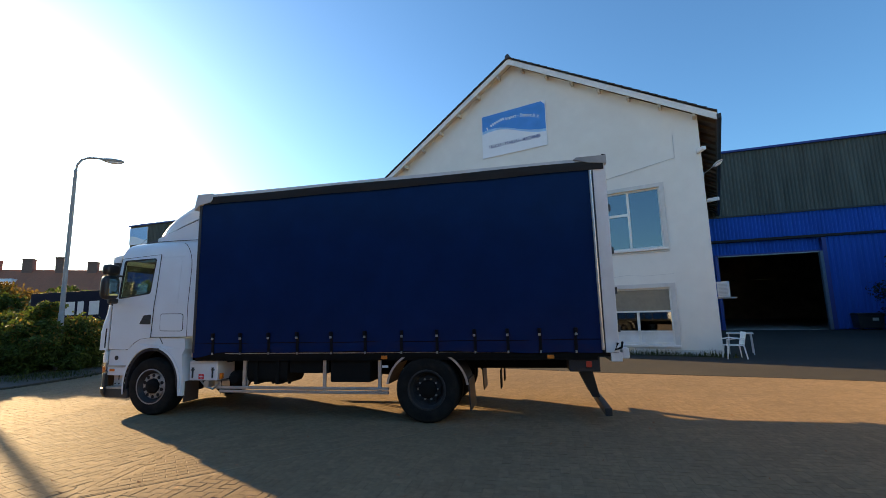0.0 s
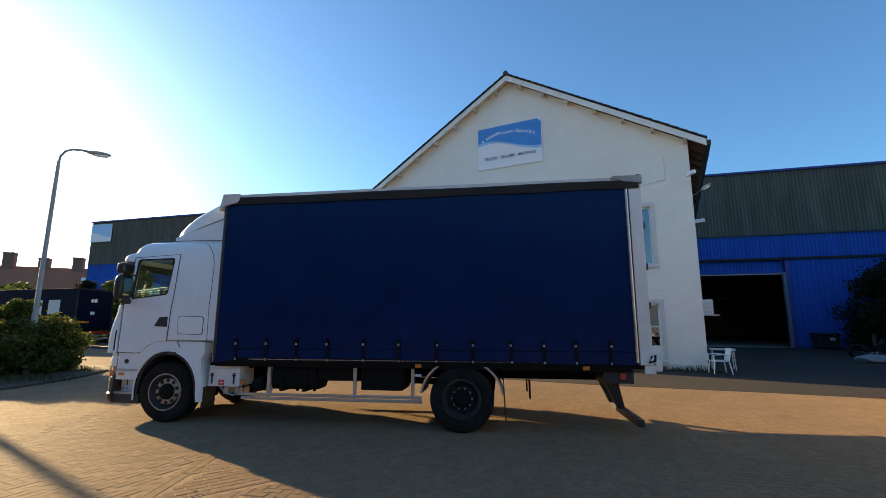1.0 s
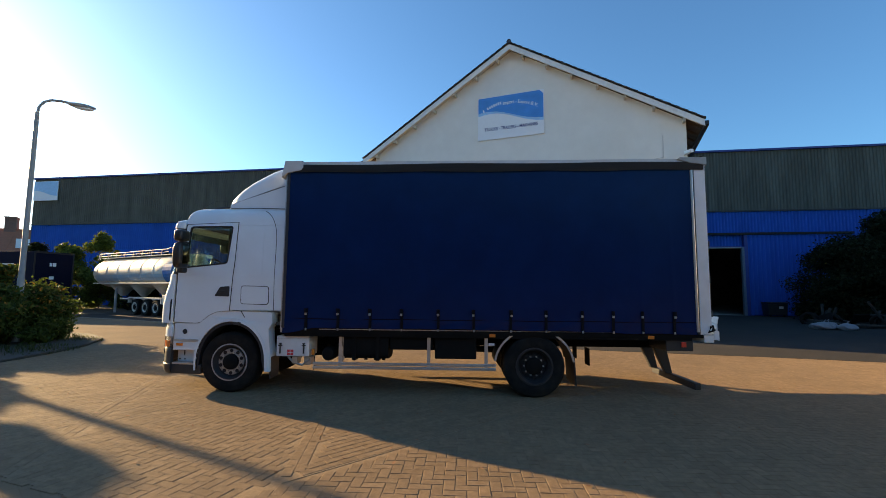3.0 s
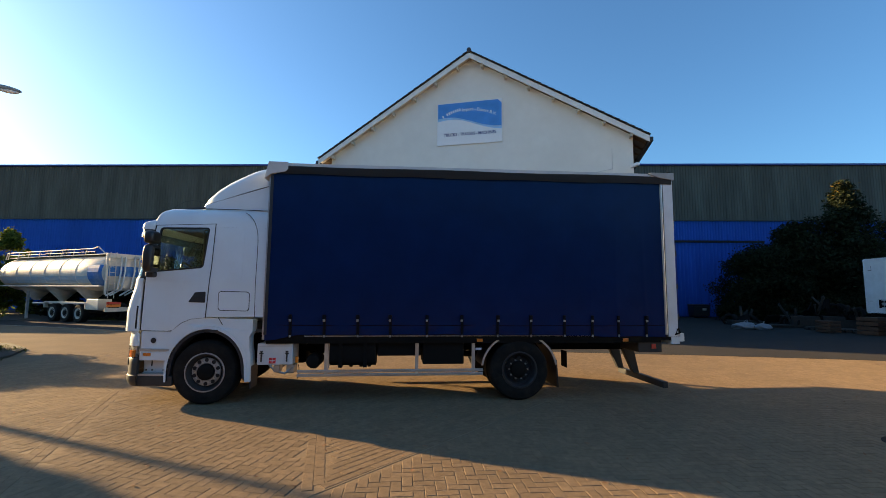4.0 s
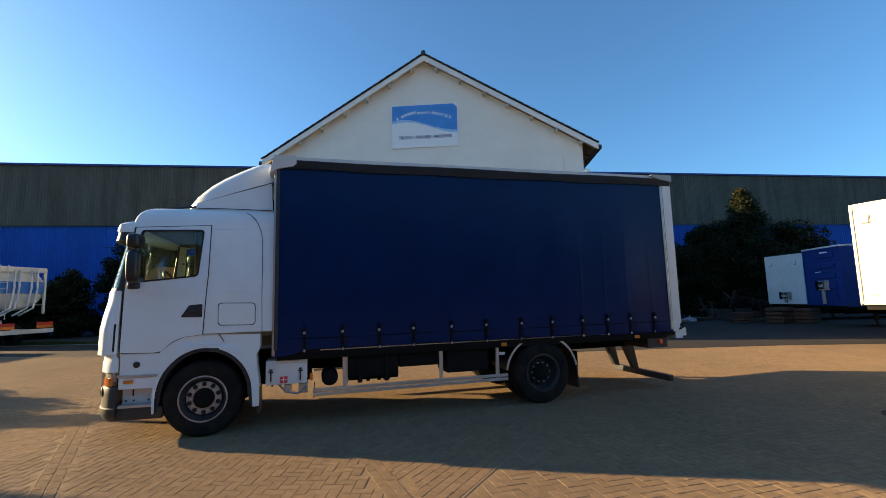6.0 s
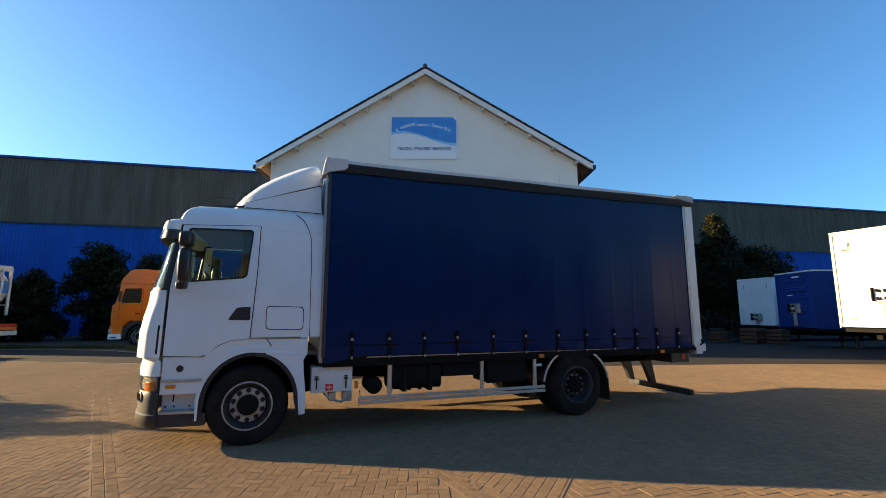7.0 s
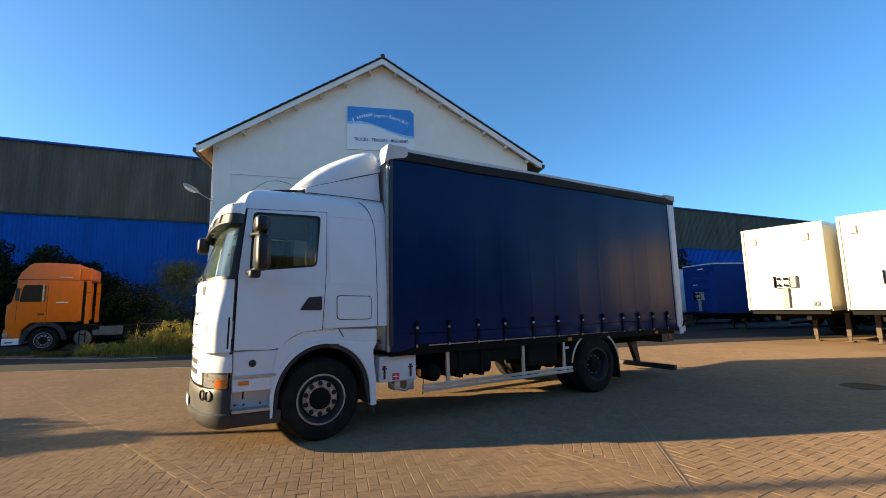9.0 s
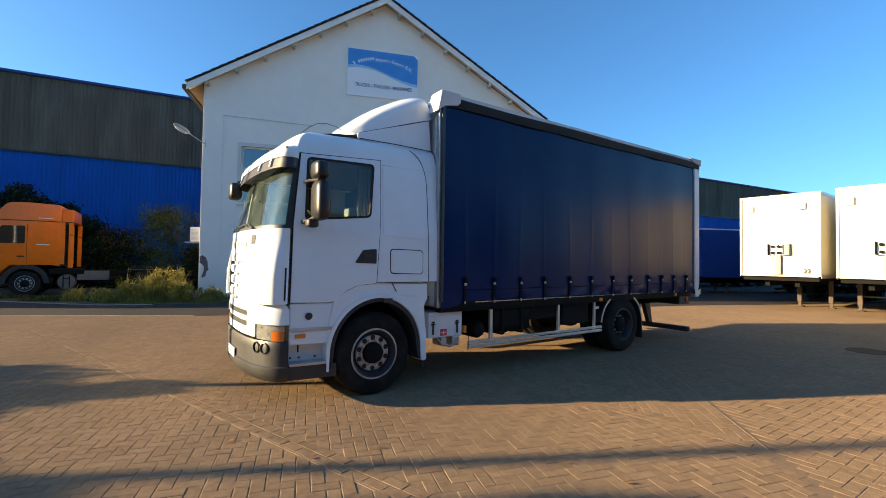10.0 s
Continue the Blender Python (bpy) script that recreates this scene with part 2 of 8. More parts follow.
M_LINING = mat("grey_brown_cab_lining", (0.075, 0.068, 0.058), 0.9)
M_TAN = mat("tan_cab_curtain", (0.115, 0.080, 0.045), 0.9)
M_DASH = mat("dark_dashboard", (0.11, 0.115, 0.11), 0.7)
M_SIGNWHITE = mat("white_sign_board", (0.78, 0.80, 0.82), 0.4, vary=0.02)
M_SIGNBLUE = mat("blue_sign_print", (0.045, 0.25, 0.64), 0.4, vary=0.1, scale=2)
M_SIGNLIGHT = mat("light_blue_sign_print", (0.30, 0.55, 0.80), 0.4)
M_INK = mat("dark_blue_lettering", (0.01, 0.025, 0.16), 0.5)
M_ORANGE = mat("orange_truck_paint", (0.85, 0.175, 0.003), 0.35, vary=0.06, dirt=(0.6, 0.15, 0.008), dirt_amount=0.3, coat=0.3)
M_TRAILERWHITE = mat("cream_white_trailer_panel", (0.58, 0.545, 0.43), 0.45, vary=0.04, scale=3, dirt=(0.52, 0.48, 0.38), dirt_amount=0.35, dirt_scale=0.8)
M_TRAILERBLUE = mat("blue_trailer_panel", (0.005, 0.034, 0.19), 0.5, vary=0.12, spec=0.2)
M_TANK = mat("dusty_white_tank", (0.66, 0.61, 0.53), 0.6, vary=0.12, dirt=(0.42, 0.35, 0.27), dirt_amount=0.7, dirt_scale=1.0)
M_DARKWALL = mat("dark_unseen_wall", (0.035, 0.04, 0.04), 0.9, vary=0.3, scale=2)
M_TANKPALE = mat("faded_blue_stripe", (0.36, 0.50, 0.60), 0.45, vary=0.1, dirt=(0.55, 0.52, 0.48), dirt_amount=0.7, dirt_scale=2.0)
M_TANKBLUE = mat("blue_tank_band", (0.035, 0.17, 0.45), 0.7, dirt=(0.30, 0.34, 0.36), dirt_amount=0.5, dirt_scale=1.5, spec=0.15)
M_NAVY = mat("navy_trailer_tarpaulin", (0.003, 0.005, 0.018), 0.75, vary=0.15, spec=0.1)
M_LEAF = mat("bush_leaves", (0.066, 0.092, 0.018), 0.6, vary=0.3, scale=3, island=0.5, spec=0.15)
M_LEAFPALE = mat("pale_green_leaves", (0.125, 0.155, 0.028), 0.6, vary=0.3, scale=3, island=0.5, spec=0.15)
M_LEAFDARK = mat("dark_tree_leaves", (0.020, 0.027, 0.011), 0.65, vary=0.3, scale=2, island=0.5, spec=0.15)
M_LEAFGOLD = mat("autumn_leaves", (0.20, 0.12, 0.025), 0.65, vary=0.3, scale=2, island=0.5, spec=0.15)
M_BARK = mat("bark", (0.09, 0.07, 0.05), 0.9, vary=0.3, scale=10)
M_GRASS = mat("dry_grass", (0.30, 0.255, 0.055), 0.8, vary=0.4, scale=2, island=0.5)
M_GRASSDARK = mat("dull_green_grass", (0.065, 0.075, 0.022), 0.85, vary=0.4, scale=2, island=0.5, spec=0.15)
M_SOIL = mat("dark_soil", (0.05, 0.042, 0.03), 0.95, vary=0.4, scale=4)
M_HOUSEBRICK = mat("red_brown_brick", (0.20, 0.105, 0.075), 0.85, vary=0.2)
M_TILERED = mat("orange_roof_tile", (0.40, 0.13, 0.065), 0.8, vary=0.2)
M_CHAIR = mat("white_plastic", (0.75, 0.75, 0.73), 0.4)
M_LEG = mat("rusty_dark_steel", (0.085, 0.062, 0.046), 0.8, vary=0.3, scale=8)
M_CRATE = mat("dark_brown_board", (0.07, 0.036, 0.02), 0.85, vary=0.3, scale=5)
M_SCRAP = mat("dark_scrap_timber", (0.035, 0.032, 0.028), 0.9, vary=0.35, scale=6)
M_BAG = mat("grey_plastic_bag", (0.22, 0.23, 0.25), 0.6, vary=0.2, scale=6)
M_SOFFIT = mat("weathered_soffit_board", (0.60, 0.56, 0.48), 0.75, vary=0.2, scale=4, dirt=(0.32, 0.27, 0.20), dirt_amount=0.5, dirt_scale=2.0)
M_EAVE = mat("brown_eave_boards", (0.105, 0.066, 0.040), 0.85, vary=0.3, scale=5, dirt=(0.05, 0.035, 0.025), dirt_amount=0.5)
M_JAMB = mat("faded_blue_grey_steel", (0.10, 0.15, 0.21), 0.6, vary=0.15, dirt=(0.16, 0.15, 0.13), dirt_amount=0.4)
M_DULLGREY = mat("dull_grey_plastic", (0.12, 0.115, 0.11), 0.7, vary=0.2, dirt=(0.06, 0.05, 0.04), dirt_amount=0.5)
M_RUST = mat("rusty_brown_timber", (0.24, 0.11, 0.05), 0.85, vary=0.3)
M_POLE = mat("grey_lamp_post_paint", (0.30, 0.29, 0.27), 0.6, vary=0.1)
for _m in (M_LEAF, M_LEAFPALE, M_LEAFDARK, M_LEAFGOLD, M_GRASS, M_GRASSDARK):
    _t, _q = _m.node_tree, _m.node_tree.nodes
    _b = _q["Principled BSDF"]
    _tr, _mx = _q.new("ShaderNodeBsdfTranslucent"), _q.new("ShaderNodeMixShader")
    _mx.inputs["Fac"].default_value = 0.32
    _t.links.new(_b.inputs["Base Color"].links[0].from_socket, _tr.inputs["Color"])
    _t.links.new(_b.outputs["BSDF"], _mx.inputs[1])
    _t.links.new(_tr.outputs["BSDF"], _mx.inputs[2])
    _t.links.new(_mx.outputs["Shader"], _q["Material Output"].inputs["Surface"])


# ---- mesh helpers ----
def obj(name, bm, material, parent=None, smooth=False, angle=35):
    me = bpy.data.meshes.new(name)
    bm.normal_update()
    bm.to_mesh(me)
    bm.free()
    me.materials.append(material)
    ob = new(name, me)
    if smooth:
        me.shade_smooth()
        me.set_sharp_from_angle(angle=radians(angle))
    if parent is not None:
        ob.parent = parent
    return ob


def part(name, bm, material, parent, label="", smooth=False, angle=35):
    ob = obj(name, bm, material, parent, smooth, angle)
    return tagged(ob, label) if label else ob


def thing(name, m, label, category, group="", kind=""):
    ob = new(name)
    ob.matrix_world = m
    return tagged(ob, label, category, group, kind)


def box(bm, x0, y0, z0, x1, y1, z1, bevel=0.0, m=None):
    vs = [bm.verts.new(p) for p in ((x0, y0, z0), (x1, y0, z0), (x1, y1, z0), (x0, y1, z0), (x0, y0, z1), (x1, y0, z1), (x1, y1, z1), (x0, y1, z1))]
    fs = [bm.faces.new([vs[i] for i in f]) for f in ((3, 2, 1, 0), (4, 5, 6, 7), (0, 1, 5, 4), (1, 2, 6, 5), (2, 3, 7, 6), (3, 0, 4, 7))]
    if m is not None:
        bmesh.ops.transform(bm, matrix=m, verts=vs)
    if bevel:
        es = {e for f in fs for e in f.edges}
        bmesh.ops.bevel(bm, geom=list(es), offset=bevel, segments=2, profile=0.6, affect="EDGES")
    return bm


def boxes(*specs, bevel=0.0):
    bm = bmesh.new()
    for s in specs:
        box(bm, *s, bevel=bevel)
    return bm


def prism(bm, pts, lo, hi, axis="y", bevel=0.0):
    """A polygon (pairs) carried along an axis. axis y: pairs are x, z; axis x: y, z; axis z: x, y."""
    put = {"y": lambda a, b, c: (a, c, b), "x": lambda a, b, c: (c, a, b), "z": lambda a, b, c: (a, b, c)}[axis]
    a = [bm.verts.new(put(p[0], p[1], lo)) for p in pts]
    b = [bm.verts.new(put(p[0], p[1], hi)) for p in pts]
    k = len(pts)
    fs = [bm.faces.new(a), bm.faces.new(b[::-1])]
    fs += [bm.faces.new((a[i], b[i], b[(i + 1) % k], a[(i + 1) % k])) for i in range(k)]
    bmesh.ops.recalc_face_normals(bm, faces=fs)
    if bevel:
        bmesh.ops.bevel(bm, geom=list({e for f in fs for e in f.edges}), offset=bevel, segments=2, profile=0.6, affect="EDGES")
    return bm


def tube(bm, pts, r, seg=8, r2=None, cap=True):
    """A round bar along a line of points."""
    pts = [Vector(p) for p in pts]
    rings = []
    for i, p in enumerate(pts):
        d = (pts[min(i + 1, len(pts) - 1)] - pts[max(i - 1, 0)]).normalized()
        s = d.cross(Vector((0, 0, 1)))
        s = s.normalized() if s.length > 1e-3 else Vector((1, 0, 0))
        u = s.cross(d)
        rad = r if r2 is None else r + (r2 - r) * i / (len(pts) - 1)
        rings.append([bm.verts.new(p + rad * (math.cos(a) * s + math.sin(a) * u)) for a in (2 * math.pi * k / seg for k in range(seg))])
    for a, b in zip(rings, rings[1:]):
        for k in range(seg):
            bm.faces.new((a[k], a[(k + 1) % seg], b[(k + 1) % seg], b[k]))
    if cap:
        bm.faces.new(rings[0][::-1])
        bm.faces.new(rings[-1])
    return bm


def lathe(bm, prof, seg=40, m=None):
    """Pairs (radius, along y) turned about the y axis."""
    rings = []
    for r, y in prof:
        rings.append([bm.verts.new((r * math.cos(a), y, r * math.sin(a))) for a in (2 * math.pi * k / seg for k in range(seg))] if r > 1e-5 else [bm.verts.new((0, y, 0))])
    for a, b in zip(rings, rings[1:]):
        for k in range(seg):
            q = (k + 1) % seg
            if len(a) == 1 and len(b) > 1:
                bm.faces.new((a[0], b[k], b[q]))
            elif len(b) == 1 and len(a) > 1:
                bm.faces.new((a[k], b[0], a[q]))
            elif len(a) > 1:
                bm.faces.new((a[k], b[k], b[q], a[q]))
    bmesh.ops.recalc_face_normals(bm, faces=bm.faces)
    if m is not None:
        bmesh.ops.transform(bm, matrix=m, verts=bm.verts)
    return bm


def panel(outer, place, thick, holes=(), cuts=()):
    """A flat polygon with holes, laid out by place(u, v, depth), as a solid sheet; cuts: values of v at which it may bend."""
    from mathutils.geometry import tessellate_polygon
    loops = [outer, *holes]
    tri = tessellate_polygon([[Vector((u, v, 0)) for u, v in lp] for lp in loops])
    flat = [p for lp in loops for p in lp]
    bm = bmesh.new()
    a = [bm.verts.new((u, v, 0)) for u, v in flat]
    b = [bm.verts.new((u, v, thick)) for u, v in flat]
    for t in tri:
        for vs in ([a[i] for i in t], [b[i] for i in t[::-1]]):
            try:
                bm.faces.new(vs)
            except ValueError:
                pass
    k = 0
    for lp in loops:
        for i in range(len(lp)):
            j = (i + 1) % len(lp)
            bm.faces.new((a[k + i], a[k + j], b[k + j], b[k + i]))
        k += len(lp)
    for v in cuts:
        bmesh.ops.bisect_plane(bm, geom=[*bm.verts, *bm.edges, *bm.faces], plane_co=(0, v, 0), plane_no=(0, 1, 0))
    for vert in bm.verts:
        vert.co = place(*vert.co)
    bmesh.ops.recalc_face_normals(bm, faces=bm.faces)
    return bm


def rounded(pts, r, seg=4):
    """A polygon with its corners rounded."""
    out, k = [], len(pts)
    for i in range(k):
        p, a, b = Vector(pts[i]), Vector(pts[i - 1]), Vector(pts[(i + 1) % k])
        ra = min(r, (a - p).length * 0.45, (b - p).length * 0.45)
        s, e = p + (a - p).normalized() * ra, p + (b - p).normalized() * ra
        for j in range(seg + 1):
            t = j / seg
            q = s * (1 - t) ** 2 + p * 2 * t * (1 - t) + e * t * t
            out.append((q.x, q.y))
    return out


def text_mesh(body, size, material, m, parent=None, name="lettering", label="", extrude=0.002, spacing=1.0, bold=0.0, fit=None):
    cu = bpy.data.curves.new(name, "FONT")
    cu.body, cu.size, cu.extrude = body, size, extrude
    cu.align_x, cu.align_y = "CENTER", "CENTER"
    cu.space_character = spacing
    cu.offset = bold
    tmp = bpy.data.objects.new(name, cu)
    scene.collection.objects.link(tmp)
    dg = bpy.context.evaluated_depsgraph_get()
    me = bpy.data.meshes.new_from_object(tmp.evaluated_get(dg))
    bpy.data.objects.remove(tmp)
    bpy.data.curves.remove(cu)
    if fit:
        xs, ys = [v.co.x for v in me.vertices], [v.co.y for v in me.vertices]
        kx, ky = fit[0] / (max(xs) - min(xs)), fit[1] / (max(ys) - min(ys))
        for v in me.vertices:
            v.co.x, v.co.y = v.co.x * kx, v.co.y * ky
    me.materials.clear()
    me.materials.append(material)
    ob = new(name, me)
    ob.matrix_world = m
    if parent is not None:
        ob.parent = parent
    return tagged(ob, label) if label else ob


def wheel(parent, x, y, z, r, width, out, rim_mat=None, dual=False, nuts=10, deep=0.06, hub_r=0.15):
    """A truck wheel; out is +1 where its outer face looks along +y, -1 where along -y."""
    rm = rim_mat or M_RIM
    rr = r * 0.585
    m = Matrix.Translation((x, y, z)) @ (Matrix.Identity(4) if out > 0 else Matrix.Rotation(math.pi, 4, "Z"))
    rim_bm = bmesh.new()
    lathe(rim_bm, [(rr + 0.012, -0.02), (rr + 0.012, 0.0), (rr - 0.012, 0.004), (rr - 0.03, -0.02), (rr - 0.045, -deep), (0.21, -deep - 0.035), (0.185, -deep + 0.0), (0.0, -deep)], 40)
    rim = part("wheel", rim_bm, rm if rm is M_TANK else M_RIMDARK, parent, smooth=True)
    rim.matrix_local = m
    t = bmesh.new()
    lathe(t, [(rr, -width), (rr + 0.02, -width - 0.005), (r * 0.86, -width - 0.012), (r - 0.025, -width + 0.01), (r, -width + 0.04), (r, -0.05), (r - 0.012, -0.025), (r * 0.93, -0.002), (r * 0.80, 0.012), (r * 0.68, 0.008), (rr + 0.012, -0.004)], 48)
    part("tyre", t, M_TYRE, rim, smooth=True, angle=28)
    if dual:
        t2 = bmesh.new()
        lathe(t2, [(rr, -0.62), (r * 0.86, -0.635), (r, -0.59), (r, -0.40), (r * 0.86, -0.345), (rr, -0.35)], 40)
        part("inner_tyre", t2, M_TYRE, rim, smooth=True)
    # flange ring over the darker rim; its paler metal paints in the edge highlight
    fl = bmesh.new()
    lathe(fl, [(rr + 0.014, -0.004), (rr + 0.014, 0.006), (rr - 0.006, 0.008), (rr - 0.006, 0.0)], 40)
    part("rim_flange", fl, rm, rim, smooth=True)
    h = bmesh.new()
    lathe(h, [(hub_r, -deep - 0.03), (hub_r, -deep + 0.055), (hub_r - 0.03, -deep + 0.075), (0, -deep + 0.08)], 24)
    part("hub_cap", h, M_CHASSIS, rim, smooth=True)
    ring = bmesh.new()
    for k in range(nuts):
        a = 2 * math.pi * k / nuts
        mm = Matrix.Translation((0.158 * math.cos(a), -deep + 0.012, 0.158 * math.sin(a)))
        lathe_pts = bmesh.ops.create_cone(ring, cap_ends=True, segments=6, radius1=0.017, radius2=0.014, depth=0.05, matrix=mm @ Matrix.Rotation(-math.pi / 2, 4, "X"))
    tagged(part("wheel_nuts", ring, M_ALU if rm is M_RIM else M_RIM, rim), kind="stuff")
    if rm is M_RIM:
        disc = bmesh.new()
        lathe(disc, [(0.222, -deep - 0.02), (0.222, -deep + 0.004), (0.212, -deep + 0.012), (0.135, -deep + 0.010), (0.130, -deep - 0.02)], 40)
        part("wheel_disc", disc, rm, rim, smooth=True)
    for k in range(nuts):
        a = 2 * math.pi * (k + 0.5) / nuts
        hole = bmesh.new()
        bmesh.ops.create_cone(hole, cap_ends=True, segments=10, radius1=0.031, radius2=0.031, depth=0.008,
                              matrix=Matrix.Translation((0.188 * math.cos(a), -deep + 0.012, 0.188 * math.sin(a))) @ Matrix.Rotation(math.pi / 2, 4, "X"))
        part("vent_hole", hole, M_GAP, rim)
    return rim


# ---- the yard ----
GROUND_Z = -0.012
bm = bmesh.new()
bmesh.ops.create_grid(bm, x_segments=60, y_segments=60, size=1500)
bmesh.ops.translate(bm, verts=bm.verts, vec=(0, 0, GROUND_Z))
tagged(obj("ground", bm, M_GROUND), "worn brown clay-paved yard, dusty, with dark stains", "ground", kind="structure")
# asphalt before office and hall, shade put into its colour, with pale edging band
EDGE = [(-90, 18.5), (-60, 16.4), (-33, 14.75), (-27, 14.5), (-22, 14.05), (-18, 13.6), (-13, 12.85), (-8, 12.6), (-3, 12.7), (1, 13.25), (5, 13.6), (10, 13.45), (20, 13.2), (60, 12.5)]
bm = bmesh.new()
prism(bm, [*EDGE, (130, 64), (-90, 18.6)], -0.03, -0.005, axis="z")
tagged(obj("asphalt_apron", bm, M_ASPHALT_SHADE), "dark grey asphalt strip before the office and hall, shade put into its colour", "road", kind="structure")
bm = bmesh.new()
prism(bm, [*EDGE[1:7], *[(x, y - 0.07) for x, y in EDGE[6:0:-1]]], -0.03, -0.002, axis="z")
tagged(obj("road_edging", bm, M_EDGING), "flush dusty concrete edging along the asphalt", "kerb", kind="structure")
# unseen plain wall added to close the yard behind, dark to calm curtain reflections
bm = boxes((-34, -16.3, -0.05, 34, -16.0, 8.0))
tagged(obj("wall_south", bm, M_DARKWALL), "plain dark wall added behind the viewpoint, never in view", "wall", kind="structure")

# ---- the long hall behind ----
HALL_A = math.atan(0.2155)
HALL = Matrix.Translation((0, 37.2, 0)) @ Matrix.Rotation(HALL_A, 4, "Z")      # x along the front, y into the hall
HX0, HX1, HTOP, HBAND = -60.1, 130.0, 12.75, 8.05
GX0, GX1, GTOP = 0.35, 6.45, 5.2                                                   # the gate


def corrugated(x0, x1, z0, z1, pitch, depth, y=0.0, thick=0.03):
    """A sheet with trapezoid ribs running up."""
    bm = bmesh.new()
    prof, x = [], x0
    while x < x1 - 1e-6:
        for f, d in ((0.0, 0.0), (0.30, 0.0), (0.45, -depth), (0.85, -depth), (1.0, 0.0)):
            prof.append((min(x + f * pitch, x1), y + d))
        x += pitch
    clean = [prof[0]]
    for p in prof[1:]:
        if p[0] > clean[-1][0] + 1e-5:
            clean.append(p)
    lo = [bm.verts.new((p[0], p[1], z0)) for p in clean]
    hi = [bm.verts.new((p[0], p[1], z1)) for p in clean]
    lo2 = [bm.verts.new((p[0], p[1] + thick, z0)) for p in clean]
    for i in range(len(clean) - 1):
        bm.faces.new((lo[i], lo[i + 1], hi[i + 1], hi[i]))
        bm.faces.new((lo[i + 1], lo[i], lo2[i], lo2[i + 1]))
    return bm


hall = thing("hall", HALL, "long industrial hall, weathered grey cladding over blue cladding", "hall", kind="structure")
part("upper_cladding", corrugated(HX0, HX1, HBAND, HTOP, 0.23, 0.045, y=-0.05), M_CLADGREY, hall, "weathered grey corrugated sheets, streaked dark")
part("blue_cladding", corrugated(HX0, GX0 - 0.15, 0, HBAND, 0.23, 0.04), M_CLADBLUE, hall, "blue corrugated sheets")
part("blue_cladding", corrugated(GX1 + 0.15, HX1, 0, HBAND, 0.23, 0.04), M_CLADBLUE, hall, "blue corrugated sheets")
part("blue_cladding", corrugated(GX0 - 0.15, GX1 + 0.15, GTOP + 0.1, HBAND, 0.23, 0.04), M_CLADBLUE, hall, "blue corrugated sheets over the gate")
part("sliding_door", corrugated(GX1 + 0.25, GX1 + 7.2, 0.05, 6.15, 0.30, 0.045, y=-0.22), M_CLADBLUE, hall, "blue corrugated sliding door, slid open")
part("door_track", boxes((GX0 - 0.5, -0.36, 6.15, GX1 + 7.4, -0.06, 6.32), bevel=0.01), M_GAP, hall, "dark sliding door track")
part("gate_jamb", boxes((GX1 - 0.20, -0.30, 0, GX1 - 0.024, -0.02, GTOP - 0.002), bevel=0.01), M_JAMB, hall, "faded blue-grey gate jamb")
part("lintel_edge", boxes((GX0 + 0.002, -0.18, GTOP - 0.07, GX1 - 0.202, -0.02, GTOP - 0.002)), M_CAP, hall)
part("gate_post", boxes((GX1 - 0.02, -0.30, 0, GX1 + 0.22, 0.05, 6.1), bevel=0.01), M_BLUETRIM, hall)
part("gate_post", boxes((GX0 - 0.22, -0.16, 0, GX0, 0.05, GTOP + 0.1), bevel=0.01), M_BLUETRIM, hall)
part("gate_lintel", boxes((GX0 - 0.2, -0.16, GTOP, GX1 + 0.2, 0.05, GTOP + 0.09), bevel=0.01), M_BLUETRIM, hall)
part("roof_edge", boxes((HX0 - 0.1, -0.24, HTOP, HX1, 0.3, HTOP + 0.16), bevel=0.02), M_BLUETRIM, hall, "thin blue roof edge")
part("band_flashing", boxes((HX0, -0.15, HBAND - 0.06, HX1, 0.0, HBAND + 0.03)), M_BLACK, hall)
part("end_wall", boxes((HX0 - 0.06, -0.02, 0, HX0 + 0.02, 30, HTOP)), M_CLADGREY, hall)
part("end_wall", boxes((HX1, -0.02, 0, HX1 + 0.1, 30, HTOP)), M_CLADGREY, hall)
part("back_wall", boxes((HX0, 30, 0, 8.4, 30.2, HTOP), (13.4, 30, 0, HX1, 30.2, HTOP), (8.4, 30, 0, 13.4, 30.2, 4.88), (8.4, 30, 4.98, 13.4, 30.2, HTOP), (8.7, 30, 4.88, 10.1, 30.2, 4.98), (10.4, 30, 4.88, 10.9, 30.2, 4.98), (12.6, 30, 4.88, 13.0, 30.2, 4.98)), M_DARK, hall)
part("skylight_strip", boxes((8.4, 30.05, 4.88, 13.4, 30.06, 4.98)), M_DIRTYGLASS, hall)
part("roof", boxes((HX0, 0.02, HTOP - 0.1, HX1, 30.2, HTOP - 0.02)), M_CLADGREY, hall)
part("partition", boxes((-9.0, 0.1, 0, -8.8, 29.9, HTOP - 0.2), (25.0, 0.1, 0, 25.2, 29.9, HTOP - 0.2)), M_DARK, hall)
part("inner_floor", boxes((-8.8, 0.1, -0.008, 25, 30, 0.004)), M_CONCRETE, hall)
# the company board at the hall's far corner
board = thing("company_board", HALL @ Matrix.Translation((HX0 + 1.65, -0.24, 11.5)), "faded white and blue company board on the hall wall", "sign")
part("board", boxes((-1.47, -0.03, -1.0, 1.47, 0.05, 1.0), bevel=0.01), M_SIGNWHITE, board)
bm = bmesh.new()
prism(bm, [(-1.44, 0.97), (1.44, 0.97), (1.44, -0.55), (0.7, -0.45), (-0.2, -0.15), (-0.9, 0.02), (-1.44, 0.05)], -0.036, -0.031)
part("blue_print", bm, M_SIGNLIGHT, board)

# ---- the white gabled office ----
WX0, WX1, WY, EAVE = -14.25, 0.06, 18.10, 8.30
APX = -7.06
WY1 = 34.0


